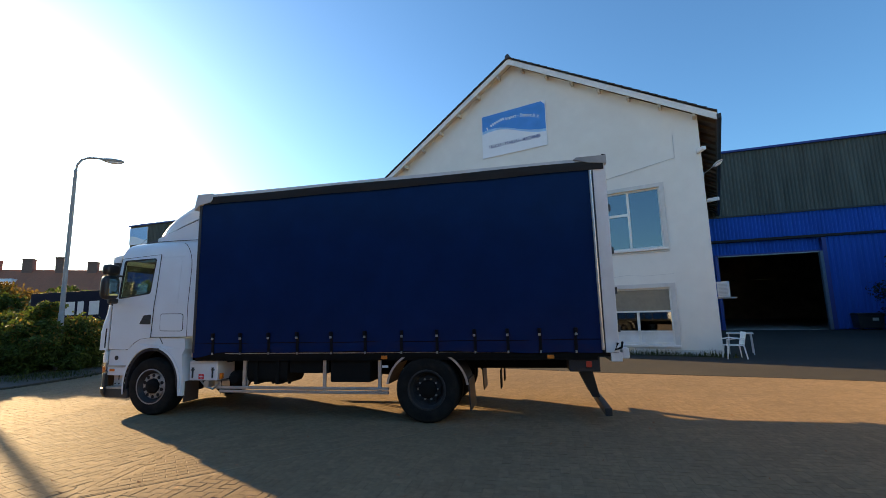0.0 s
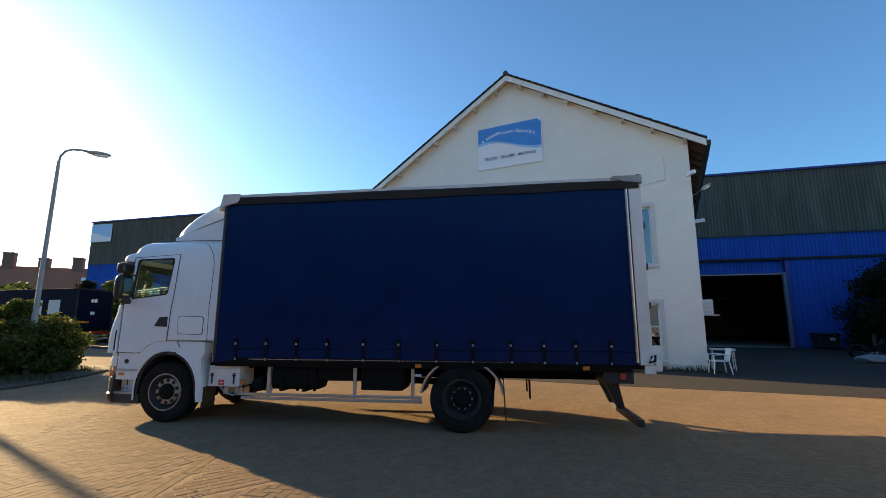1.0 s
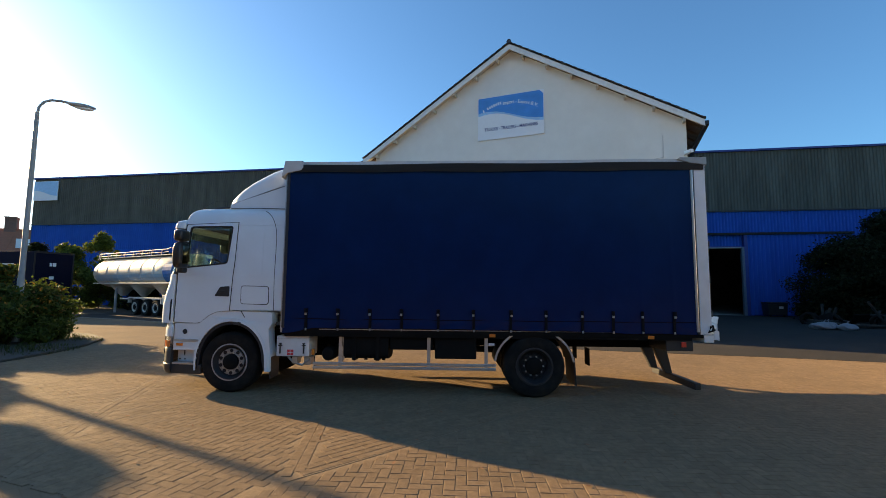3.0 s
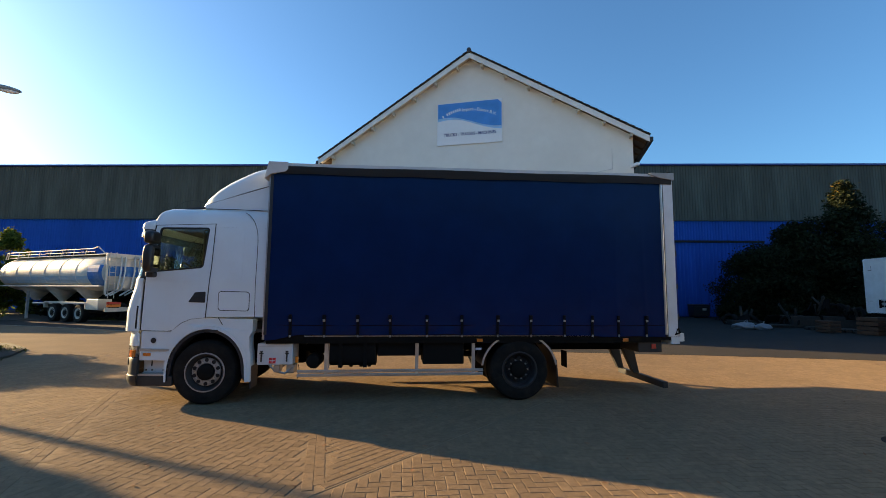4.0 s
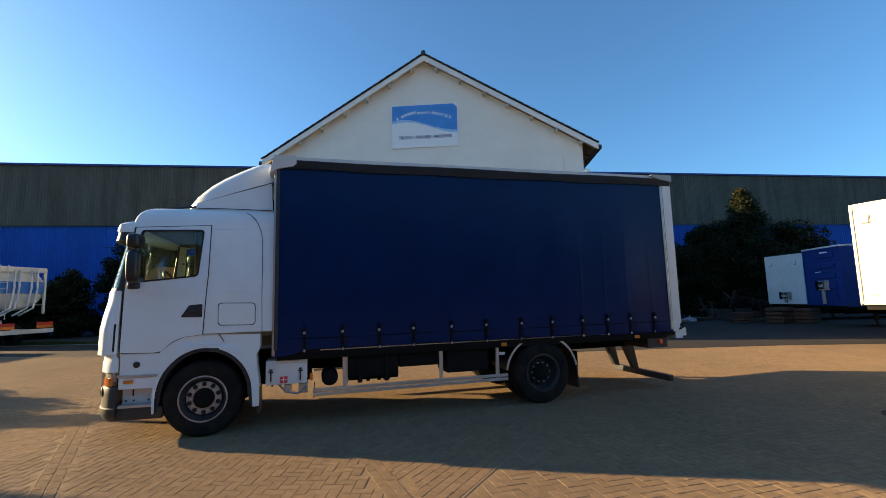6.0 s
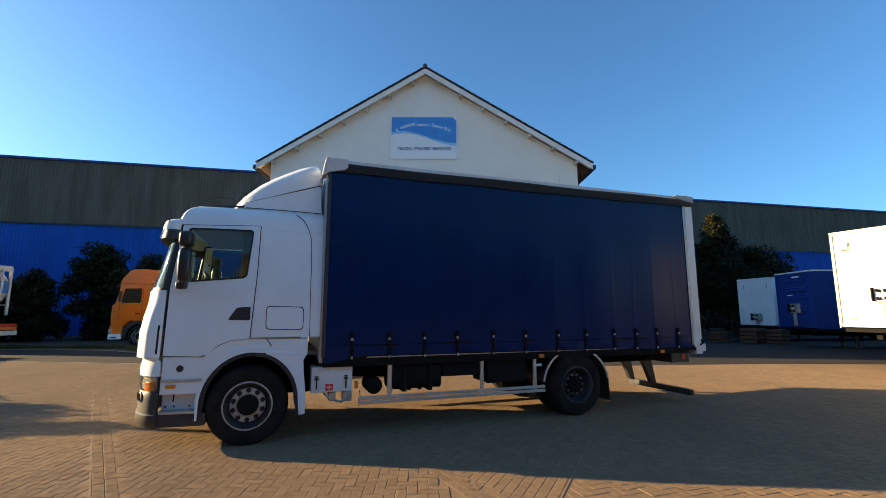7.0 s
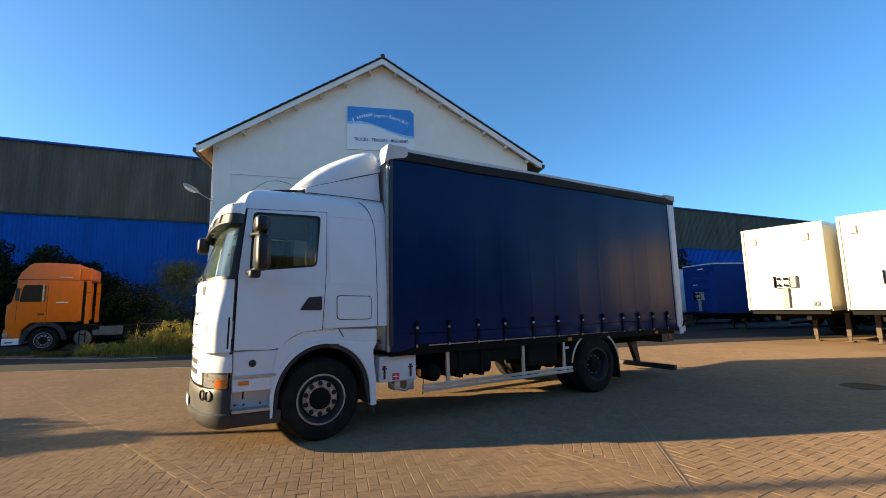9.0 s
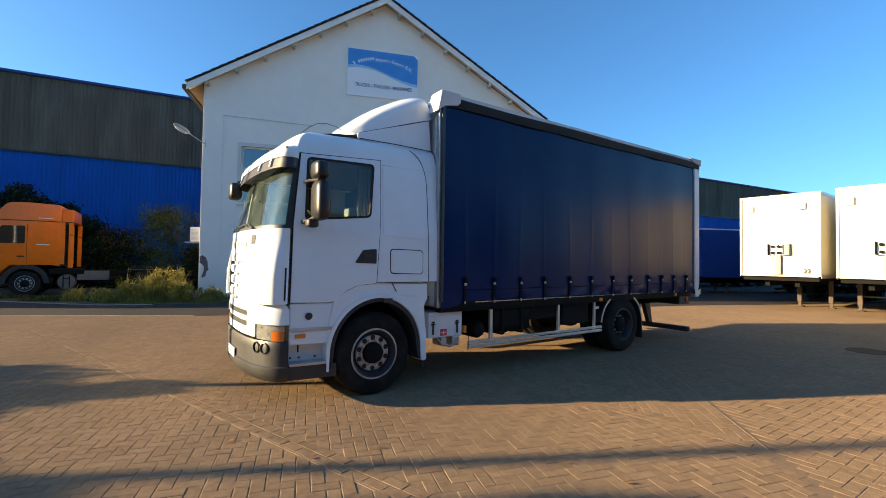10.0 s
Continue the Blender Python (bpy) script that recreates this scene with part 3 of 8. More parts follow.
def win_rect(x0, x1, z0, z1):
    return [(x0, z0), (x1, z0), (x1, z1), (x0, z1)]


# openings: x0, x1, z0, z1
W_UP_R, W_LO_R = (-3.62, -1.42, 3.90, 6.20), (-3.62, -1.36, 0.36, 2.42)
W_UP_L, W_LO_L = (-12.80, -10.55, 3.92, 6.22), (-12.80, -10.55, 0.46, 2.42)
office = thing("office", Matrix.Identity(4), "white rendered two-storey office with a tiled gable roof", "building", kind="structure")
gable = [(WX0, -0.05), (WX1, -0.05), (WX1, 8.64), (APX, 12.985), (WX0, 8.66)]
part("front_wall", panel(gable, lambda u, v, d: (u, WY + d, v), 0.3, [win_rect(*w) for w in (W_UP_R, W_LO_R, W_UP_L, W_LO_L)]), M_RENDER, office, "white rendered gable wall, hairline cracks and stains")
part("side_wall", boxes((WX1 - 0.3, WY + 0.305, -0.05, WX1, 37.0, EAVE + 0.1)), M_RENDER, office)
part("side_wall", boxes((WX0, WY + 0.305, -0.05, WX0 + 0.3, WY1, EAVE + 0.1)), M_RENDER, office)
part("plinth", boxes((WX0 - 0.02, WY - 0.035, -0.05, WX1 + 0.03, WY - 0.003, 0.19), bevel=0.008), M_PLINTH, office, "stained plinth band")
part("corner_pilaster", boxes((WX1 - 0.85, WY - 0.018, 0.2, WX1 - 0.02, WY - 0.002, 8.1)), M_RENDER, office)
part("corner_pilaster", boxes((WX0 + 0.02, WY - 0.018, 0.2, WX0 + 0.75, WY - 0.002, 8.1)), M_RENDER, office)
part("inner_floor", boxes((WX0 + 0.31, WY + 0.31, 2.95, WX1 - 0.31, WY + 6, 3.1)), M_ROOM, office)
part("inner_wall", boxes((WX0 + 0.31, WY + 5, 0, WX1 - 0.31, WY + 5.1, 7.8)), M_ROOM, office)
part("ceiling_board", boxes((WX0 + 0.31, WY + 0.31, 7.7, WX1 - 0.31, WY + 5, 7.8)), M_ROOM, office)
# roof slabs with overhang, tiles at the verge
for side, xe in ((-1, -14.78), (1, 0.66)):
    sl = (13.16 - 8.46) / abs(xe - APX)
    bm = bmesh.new()
    prism(bm, [(APX, 13.16), (xe, 8.46), (xe, 8.32), (APX, 13.0)], 17.72, WY - 0.004)
    part("gable_soffit", bm, M_SOFFIT, office)
    bm = bmesh.new()
    prism(bm, [(APX, 13.16), (xe, 8.46), (xe, 8.32), (APX, 13.0)], WY, 37.5)
    part("roof_slab", bm, M_EAVE, office, "brown boarded roof underside")
    bm = bmesh.new()
    prism(bm, [(APX, 13.10), (xe, 8.42), (xe, 8.18), (APX, 12.86)], 17.68, 17.715)
    part("verge_board", bm, M_WHITEWOOD, office, "weathered beige verge board, paint worn")
    n_row = 26
    ln = math.hypot(xe - APX, 4.7)
    ang = math.atan2(8.46 - 13.16, abs(xe - APX))
    tiles = bmesh.new()
    for i in range(n_row):
        t0 = i / n_row
        for j in range(2):
            cx, cz = APX + (xe - APX) * t0, 13.16 + (8.46 - 13.16) * t0
            dx = (xe - APX) / n_row
            dz = (8.46 - 13.16) / n_row
            y0 = 17.64 + j * 0.34
            lift = 0.05 + random.uniform(-0.006, 0.006)
            vs = []
            for (fx, lz) in ((-0.05, 0.02), (1.10, lift)):
                for yy in (y0, y0 + 0.33):
                    for hz in (0.0, 0.035):
                        vs.append(tiles.verts.new((cx + dx * fx, yy, cz + dz * fx + lz + hz)))
            for f in ((0, 1, 3, 2), (4, 6, 7, 5), (0, 4, 5, 1), (2, 3, 7, 6), (1, 5, 7, 3), (0, 2, 6, 4)):
                tiles.faces.new([vs[k] for k in f])
    bmesh.ops.recalc_face_normals(tiles, faces=tiles.faces)
    part("verge_tiles", tiles, M_ROOF, office, "dark interlocking verge tiles")
    bm = bmesh.new()
    for i in range(n_row):
        t0, t1 = i / n_row, (i + 1.08) / n_row
        a = (APX + (xe - APX) * t0, 13.16 + (8.46 - 13.16) * t0)
        b = (APX + (xe - APX) * min(t1, 1), 13.16 + (8.46 - 13.16) * min(t1, 1))
        prism(bm, [(a[0], a[1] + 0.02), (b[0], b[1] + 0.055), (b[0], b[1] + 0.085), (a[0], a[1] + 0.05)], 18.34, 37.5)
    part("roof_tiles", bm, M_ROOF, office, "dark roof tiles")
    bm = bmesh.new()
    for k in range(7):
        t = (k + 0.55) / 7.2
        x, z = APX + (xe - APX) * t, 13.0 + (8.32 - 13.0) * t - 0.14
        box(bm, x - 0.05, 17.74, z - 0.10, x + 0.05, WY - 0.005, z + 0.05)
        part("purlin_end", bm, M_SOFFIT, office)
        bm = bmesh.new()
    bm.free()
    gx = xe + side * 0.06
    bm = bmesh.new()
    box(bm, gx - 0.07, 17.66, 8.20, gx + 0.07, 37.2, 8.38, bevel=0.02)
    part("gutter", bm, M_BLACK, office)
for k in range(22):
    y = 18.3 + k * 0.85
    bm = bmesh.new()
    prism(bm, [(0.065, 8.675), (0.60, 8.352), (0.60, 8.25), (0.065, 8.55)], y - 0.05, y + 0.05)
    part("rafter_end", bm, M_EAVE, office)
part("ridge_tile", tube(bmesh.new(), [(APX, 17.62, 13.22), (APX, 37.4, 13.22)], 0.11, 10), M_ROOF, office)
# cables and cracks on the wall
part("wall_cable", tube(bmesh.new(), [(WX1 - 0.86, WY - 0.02, 8.1), (WX1 - 0.86, WY - 0.02, 7.2), (-3.0, WY - 0.02, 6.85), (-4.6, WY - 0.015, 6.6)], 0.012, 6), M_FRAMEGREY, office)
part("wall_cable", tube(bmesh.new(), [(WX0 + 0.7, WY - 0.02, 7.42), (-11.5, WY - 0.02, 7.36), (-10.0, WY - 0.015, 7.30)], 0.012, 6), M_FRAMEGREY, office)
part("wall_crack", tube(bmesh.new(), [(-3.5, WY - 0.003, 2.86), (-2.8, WY - 0.003, 2.93), (-2.2, WY - 0.003, 2.87), (-1.2, WY - 0.003, 2.9)], 0.007, 5), M_FRAMEGREY, office)
bm = bmesh.new()
random.seed(5)
prism(bm, [(-14.22, 1.70), (-14.12, 1.76), (-14.0, 1.68), (-13.93, 1.50), (-13.92, 1.32), (-13.89, 1.18), (-13.96, 1.12), (-13.99, 0.95), (-14.10, 0.86), (-14.14, 0.92), (-14.06, 1.14), (-14.06, 1.32), (-14.15, 1.42), (-14.22, 1.46)], WY - 0.028, WY - 0.016)
part("bare_patch", bm, M_BARE, office, "dark patch of fallen render")


def window_unit(name, w, kind):
    x0, x1, z0, z1 = w
    root = thing(name, Matrix.Translation((0, WY, 0)), {"up": "white-framed upper window with reflecting panes", "lo": "white-framed ground floor window, beige blind half drawn"}[kind], "window", kind="structure")
    s = bmesh.new()
    for q in ((x0 - 0.14, -0.03, z1, x1 + 0.16, 0.04, z1 + 0.15), (x0 - 0.14, -0.03, z0 - 0.17, x1 + 0.16, 0.04, z0), (x0 - 0.14, -0.03, z0, x0, 0.04, z1), (x1, -0.03, z0, x1 + 0.16, 0.04, z1)):
        box(s, *q)
    part("surround", s, M_FRAMEGREY, root, "grey painted surround")
    part("window_sill", boxes((x0 - 0.16, -0.11, z0 - 0.09, x1 + 0.18, -0.031, z0 - 0.01), bevel=0.01), M_WHITEWOOD, root)
    f = bmesh.new()
    t = 0.07
    for q in ((x0, 0.08, z1 - t, x1, 0.16, z1), (x0, 0.08, z0, x1, 0.16, z0 + t), (x0, 0.08, z0 + t, x0 + t, 0.16, z1 - t), (x1 - t, 0.08, z0 + t, x1, 0.16, z1 - t)):
        box(f, *q)
    part("window_frame", f, M_WHITEWOOD, root)
    xm = x0 + 0.48 * (x1 - x0)
    if kind == "up":
        part("mullion", boxes((xm - 0.045, 0.07, z0 + t, xm + 0.045, 0.17, z1 - t), bevel=0.008), M_WHITEWOOD, root)
        zt = z0 + 0.60 * (z1 - z0)
        part("transom", boxes((x0 + t, 0.07, zt - 0.05, xm - 0.046, 0.17, zt + 0.05), bevel=0.008), M_WHITEWOOD, root)
        panes = [(x0 + t, z0 + t, xm - 0.046, zt - 0.051), (x0 + t, zt + 0.051, xm - 0.046, z1 - t), (xm + 0.046, z0 + t, x1 - t, z1 - t)]
    else:
        zt, zp = z0 + 0.58 * (z1 - z0), z0 + 0.225 * (z1 - z0)
        part("transom", boxes((x0 + t, 0.07, zt - 0.03, x1 - t, 0.17, zt + 0.03), bevel=0.006), M_WHITEWOOD, root)
        part("lower_rail", boxes((x0 + t, 0.07, zp - 0.03, x1 - t, 0.17, zp + 0.03), bevel=0.006), M_WHITEWOOD, root)
        part("mullion", boxes((xm - 0.045, 0.07, z0 + t, xm + 0.045, 0.17, zt - 0.03), bevel=0.008), M_WHITEWOOD, root)
        part("lower_panel", boxes((x0 + t, 0.10, z0 + t, xm - 0.046, 0.14, zp - 0.03)), M_WHITEGRP, root)
        part("lower_panel", boxes((xm + 0.046, 0.10, z0 + t, x1 - t, 0.14, zp - 0.03)), M_WHITEGRP, root)
        part("roller_blind", boxes((x0 + t, 0.10, zt + 0.03, x1 - t, 0.13, z1 - t)), M_BLIND, root, "beige roller blind")
        panes = [(x0 + t, zp + 0.03, xm - 0.046, zt - 0.031), (xm + 0.046, zp + 0.03, x1 - t, zt - 0.031)]
    for a, b, c, d in panes:
        p = part("pane", boxes((a, 0.112, b, c, 0.118, d)), M_HOUSEGLASS, root)
        p.visible_shadow = False
    return root


window_unit("window_1", W_UP_R, "up")
window_unit("window_2", W_LO_R, "lo")
window_unit("window_3", W_UP_L, "up")
window_unit("window_4", W_LO_L, "lo")

# the company sign on the gable
SIGN = Matrix.Translation((-7.11, WY - 0.035, 9.83))
sign = thing("gable_sign", SIGN, "white and blue trade sign with blue lettering on the gable", "sign")
part("board", boxes((-1.56, -0.02, -1.04, 1.56, 0.02, 1.04), bevel=0.006), M_SIGNWHITE, sign)
bm = bmesh.new()
wave = [(-1.53, 0.22), (-1.25, 0.26), (-0.95, 0.27), (-0.65, 0.24), (-0.3, 0.15), (0.05, 0.03), (0.4, -0.10), (0.8, -0.22), (1.2, -0.30), (1.53, -0.33)]
prism(bm, [(-1.53, 1.01), *[(x, z + 0.05) for x, z in wave], (1.53, 0.84), (1.36, 1.01)], -0.026, -0.021)
part("blue_print", bm, M_SIGNBLUE, sign)
bm = bmesh.new()
prism(bm, [*[(x, z + 0.044) for x, z in wave], *[(x, z - 0.05 + 0.03 * math.cos(x * 2)) for x, z in wave[::-1]]], -0.025, -0.021)
part("light_wave", bm, M_SIGNLIGHT, sign)
UP = Matrix.Rotation(math.pi / 2, 4, "X")
# the name at the start of the curved line stays as plain bars
wide = {"I": 0.5, "m": 1.5, "r": 0.75, "t": 0.65, " ": 0.5, "-": 0.65, "E": 1.1, "B": 1.15, "V": 1.15, ".": 0.5}
line = ["|", ".", " ", "|", *"|||||| ", *"Import - Export B.V."]
steps = [wide.get(ch, 1.0) for ch in line]
run = 0.0
for ch, w in zip(line, steps):
    t = (run + w / 2) / sum(steps)
    run += w
    x = -1.33 + 2.66 * t
    zc = 0.36 + 0.36 * (1 - (2 * t - 1) ** 2)
    mm = Matrix.Translation((x, -0.027, zc)) @ Matrix.Rotation(math.atan2(0.36 * 4 * (2 * t - 1) / 2.66, 1.0), 4, "Y")
    if ch == "|":
        b = part("name_bar", boxes((-0.032, -0.002, -0.075, 0.032, 0.002, 0.075 if w > 1 else 0.055)), M_SIGNWHITE, sign)
        b.matrix_local = mm
    elif ch != " ":
        text_mesh(ch, 0.225, M_SIGNWHITE, mm @ Matrix.Translation((0, 0, -0.07)) @ UP, sign, "letter", bold=0.002)
text_mesh("TRUCKS - TRAILERS - MACHINES", 0.20, M_INK, Matrix.Translation((0.02, -0.024, -0.55)) @ UP, sign, "lettering", bold=0.003, fit=(2.5, 0.155))


def flood_lamp(x, y, z, ang, size=1.0):
    root = thing("wall_lamp", pose(x, y, z, 0, 0, ang) @ Matrix.Scale(size, 4), "grey street-type lamp on a wall bracket", "wall lamp")
    part("bracket", boxes((-0.04, -0.01, -0.14, 0.04, 0.02, 0.14), bevel=0.005), M_STEEL, root)
    part("arm", tube(bmesh.new(), [(0, 0, 0), (0, -0.3, 0.10), (0, -0.72, 0.26)], 0.022, 8), M_STEEL, root)
    h = bmesh.new()
    bmesh.ops.create_uvsphere(h, u_segments=16, v_segments=8, radius=1)
    bmesh.ops.transform(h, matrix=Matrix.Translation((0, -0.98, 0.35)) @ Matrix.Rotation(radians(-18), 4, "X") @ Matrix.Diagonal((0.13, 0.34, 0.10, 1)), verts=h.verts)
    part("head", h, M_STEEL, root, smooth=True)
    g2 = bmesh.new()
    bmesh.ops.create_uvsphere(g2, u_segments=14, v_segments=8, radius=1)
    bmesh.ops.transform(g2, matrix=Matrix.Translation((0, -1.0, 0.30)) @ Matrix.Rotation(radians(-18), 4, "X") @ Matrix.Diagonal((0.10, 0.26, 0.09, 1)), verts=g2.verts)
    part("diffuser", g2, M_SIGNWHITE, root, smooth=True)
    return root


flood_lamp(WX0 + 0.1, WY + 0.0, 6.2, -40)
flood_lamp(WX1 + 0.0, WY + 0.35, 6.5, 50, 0.62)
cam_box = thing("security_camera", pose(WX1 - 0.1, WY - 0.05, 7.25, 0, 0, 30), "white security camera on the wall corner", "camera")
part("housing", boxes((-0.07, -0.42, -0.06, 0.07, -0.02, 0.07), bevel=0.02), M_SIGNWHITE, cam_box)
part("mount", tube(bmesh.new(), [(0, 0.03, -0.05), (0, -0.12, -0.05)], 0.03, 8), M_FRAMEGREY, cam_box)
copy_thing(cam_box, pose(WX1 + 0.02, WY + 1.6, 5.75, 0, 0, 70))


def aircon(x, y, z, face):
    root = thing("air_conditioner", pose(x, y, z, 0, 0, face), "white outdoor air conditioner unit on a wall bracket", "air conditioner")
    part("casing", boxes((-0.20, -0.60, 0, 0.20, -0.02, 0.58), bevel=0.015), M_WHITEGRP, root)
    sl = bmesh.new()
    for k in range(9):
        box(sl, -0.15, -0.612, 0.06 + k * 0.05, 0.13, -0.601, 0.085 + k * 0.05)
    part("grille", sl, M_FRAMEGREY, root)
    for by in (-0.55, -0.12):
        part("bracket", boxes((-0.40, by, -0.05, 0.40, by + 0.04, -0.002)), M_STEEL, root)


aircon(WX1 + 0.22, WY + 2.2, 2.02, 0)
aircon(WX0 - 0.22, WY + 0.9, 2.30, 0)

# ---- the curtain-sided truck ----
TRUCK = pose(-9.152, 5.383, 0, 0, 0, 200.2)          # x forward, y to its own left, origin under the front axle
truck = thing("box_truck", TRUCK, "white box truck with dark blue curtain sides, parked on the yard", "truck")


def tpart(name, bm, material, label="", smooth=False, parent=None, angle=35):
    return part(name, bm, material, parent or truck, label, smooth, angle)


def half_w(z):
    """Half the cab's width at a height."""
    if z <= 1.95:
        return 1.24
    if z <= 2.95:
        return 1.24 - 0.075 * (z - 1.95)
    return 1.165 - 0.9 * (z - 2.95) ** 1.2


def taper(x):
    """The cab's sides draw in towards its front."""
    return 0.105 * max(0.0, x)


def side_y(x, z):
    return half_w(z) - taper(x)


def front_x(z):
    """How far forward the cab's middle reaches at a height."""
    if z < 1.98:
        return 1.38 - 0.02 * max(0, z - 1.1)
    if z < 2.82:
        return 1.36 - (z - 1.98) * 0.30
    return 1.108 - (z - 2.82) * 0.35


def door_x(z):
    """The line between front corner and door."""
    if z < 1.145:
        return 1.0
    return 1.05 - 0.02 * (z - 1.16) if z < 2.04 else 1.032 - 0.092 * (z - 2.04)


def ring_pt(a, z, off=0.0, n=2.5, back=0.0):
    """A point round the front of the cab: a = 0 on its left door line, 180 on its right."""
    xd, xf = door_x(z) - back, front_x(z)
    w = side_y(xd, z)
    c, s = math.cos(radians(a)), math.sin(radians(a))
    x = xd + (xf - xd) * abs(s) ** (2 / n)
    y = math.copysign(w * abs(c) ** (2 / n), c)
    nx, ny = abs(s) ** (2 - 2 / n) / max(xf - xd, 0.05), math.copysign(abs(c) ** (2 - 2 / n) / w, c)
    ln = math.hypot(nx, ny) or 1
    return Vector((x + off * nx / ln, y + off * ny / ln, z))


def spread(a0, a1, k):
    return [a0 + (a1 - a0) * i / k for i in range(k + 1)]


def skin(a0, a1, zs, off=0.0, thick=0.02, k=24, bulge=None):
    """A curved panel of the cab's front, as a solid sheet."""
    bm = bmesh.new()
    rows_o, rows_i = [], []
    for z in zs:
        o = [off + (bulge(z, min(a, 180 - a)) if bulge else 0) for a in spread(a0, a1, k)]
        rows_o.append([bm.verts.new(ring_pt(a, z, q)) for a, q in zip(spread(a0, a1, k), o)])
        rows_i.append([bm.verts.new(ring_pt(a, z, q - thick)) for a, q in zip(spread(a0, a1, k), o)])
    for i in range(len(zs) - 1):
        for j in range(k):
            bm.faces.new((rows_o[i][j], rows_o[i][j + 1], rows_o[i + 1][j + 1], rows_o[i + 1][j]))
            bm.faces.new((rows_i[i][j], rows_i[i + 1][j], rows_i[i + 1][j + 1], rows_i[i][j + 1]))
    for i in range(len(zs) - 1):
        bm.faces.new((rows_o[i][0], rows_o[i + 1][0], rows_i[i + 1][0], rows_i[i][0]))
        bm.faces.new((rows_o[i][k], rows_i[i][k], rows_i[i + 1][k], rows_o[i + 1][k]))
    for j in range(k):
        bm.faces.new((rows_o[0][j], rows_i[0][j], rows_i[0][j + 1], rows_o[0][j + 1]))
        bm.faces.new((rows_o[-1][j], rows_o[-1][j + 1], rows_i[-1][j + 1], rows_i[-1][j]))
    bmesh.ops.recalc_face_normals(bm, faces=bm.faces)
    return bm


CAB_BACK = -0.855
# roof: rings that close upwards
bm = bmesh.new()
levels = [(2.842, 0), (2.90, 0), (2.97, 0.004), (3.04, 0.02), (3.09, 0.045), (3.13, 0.08), (3.165, 0.14), (3.19, 0.25), (3.21, 0.42), (3.222, 0.62), (3.23, 0.80)]
rings = []
for z, inset in levels:
    k = 40
    pts = [Vector((CAB_BACK, half_w(min(z, 2.96)) - inset, z)), Vector((-0.4, half_w(min(z, 2.96)) - inset, z)), Vector((0.0, half_w(min(z, 2.96)) - inset, z))]
    for a in spread(0, 180, k):
        p = ring_pt(a, min(z, 2.98))
        s = 1 - inset / 1.165
        pts.append(Vector((p.x - inset * 1.3, p.y * s, z)))
    pts += [Vector((q.x, -q.y, q.z)) for q in pts[2::-1]]
    rings.append([bm.verts.new(p) for p in pts])
for r0, r1 in zip(rings, rings[1:]):
    for j in range(len(r0) - 1):
        bm.faces.new((r0[j], r0[j + 1], r1[j + 1], r1[j]))
bm.faces.new(rings[-1])
bmesh.ops.recalc_face_normals(bm, faces=bm.faces)
tpart("roof", bm, M_CABWHITE, smooth=True, angle=50)

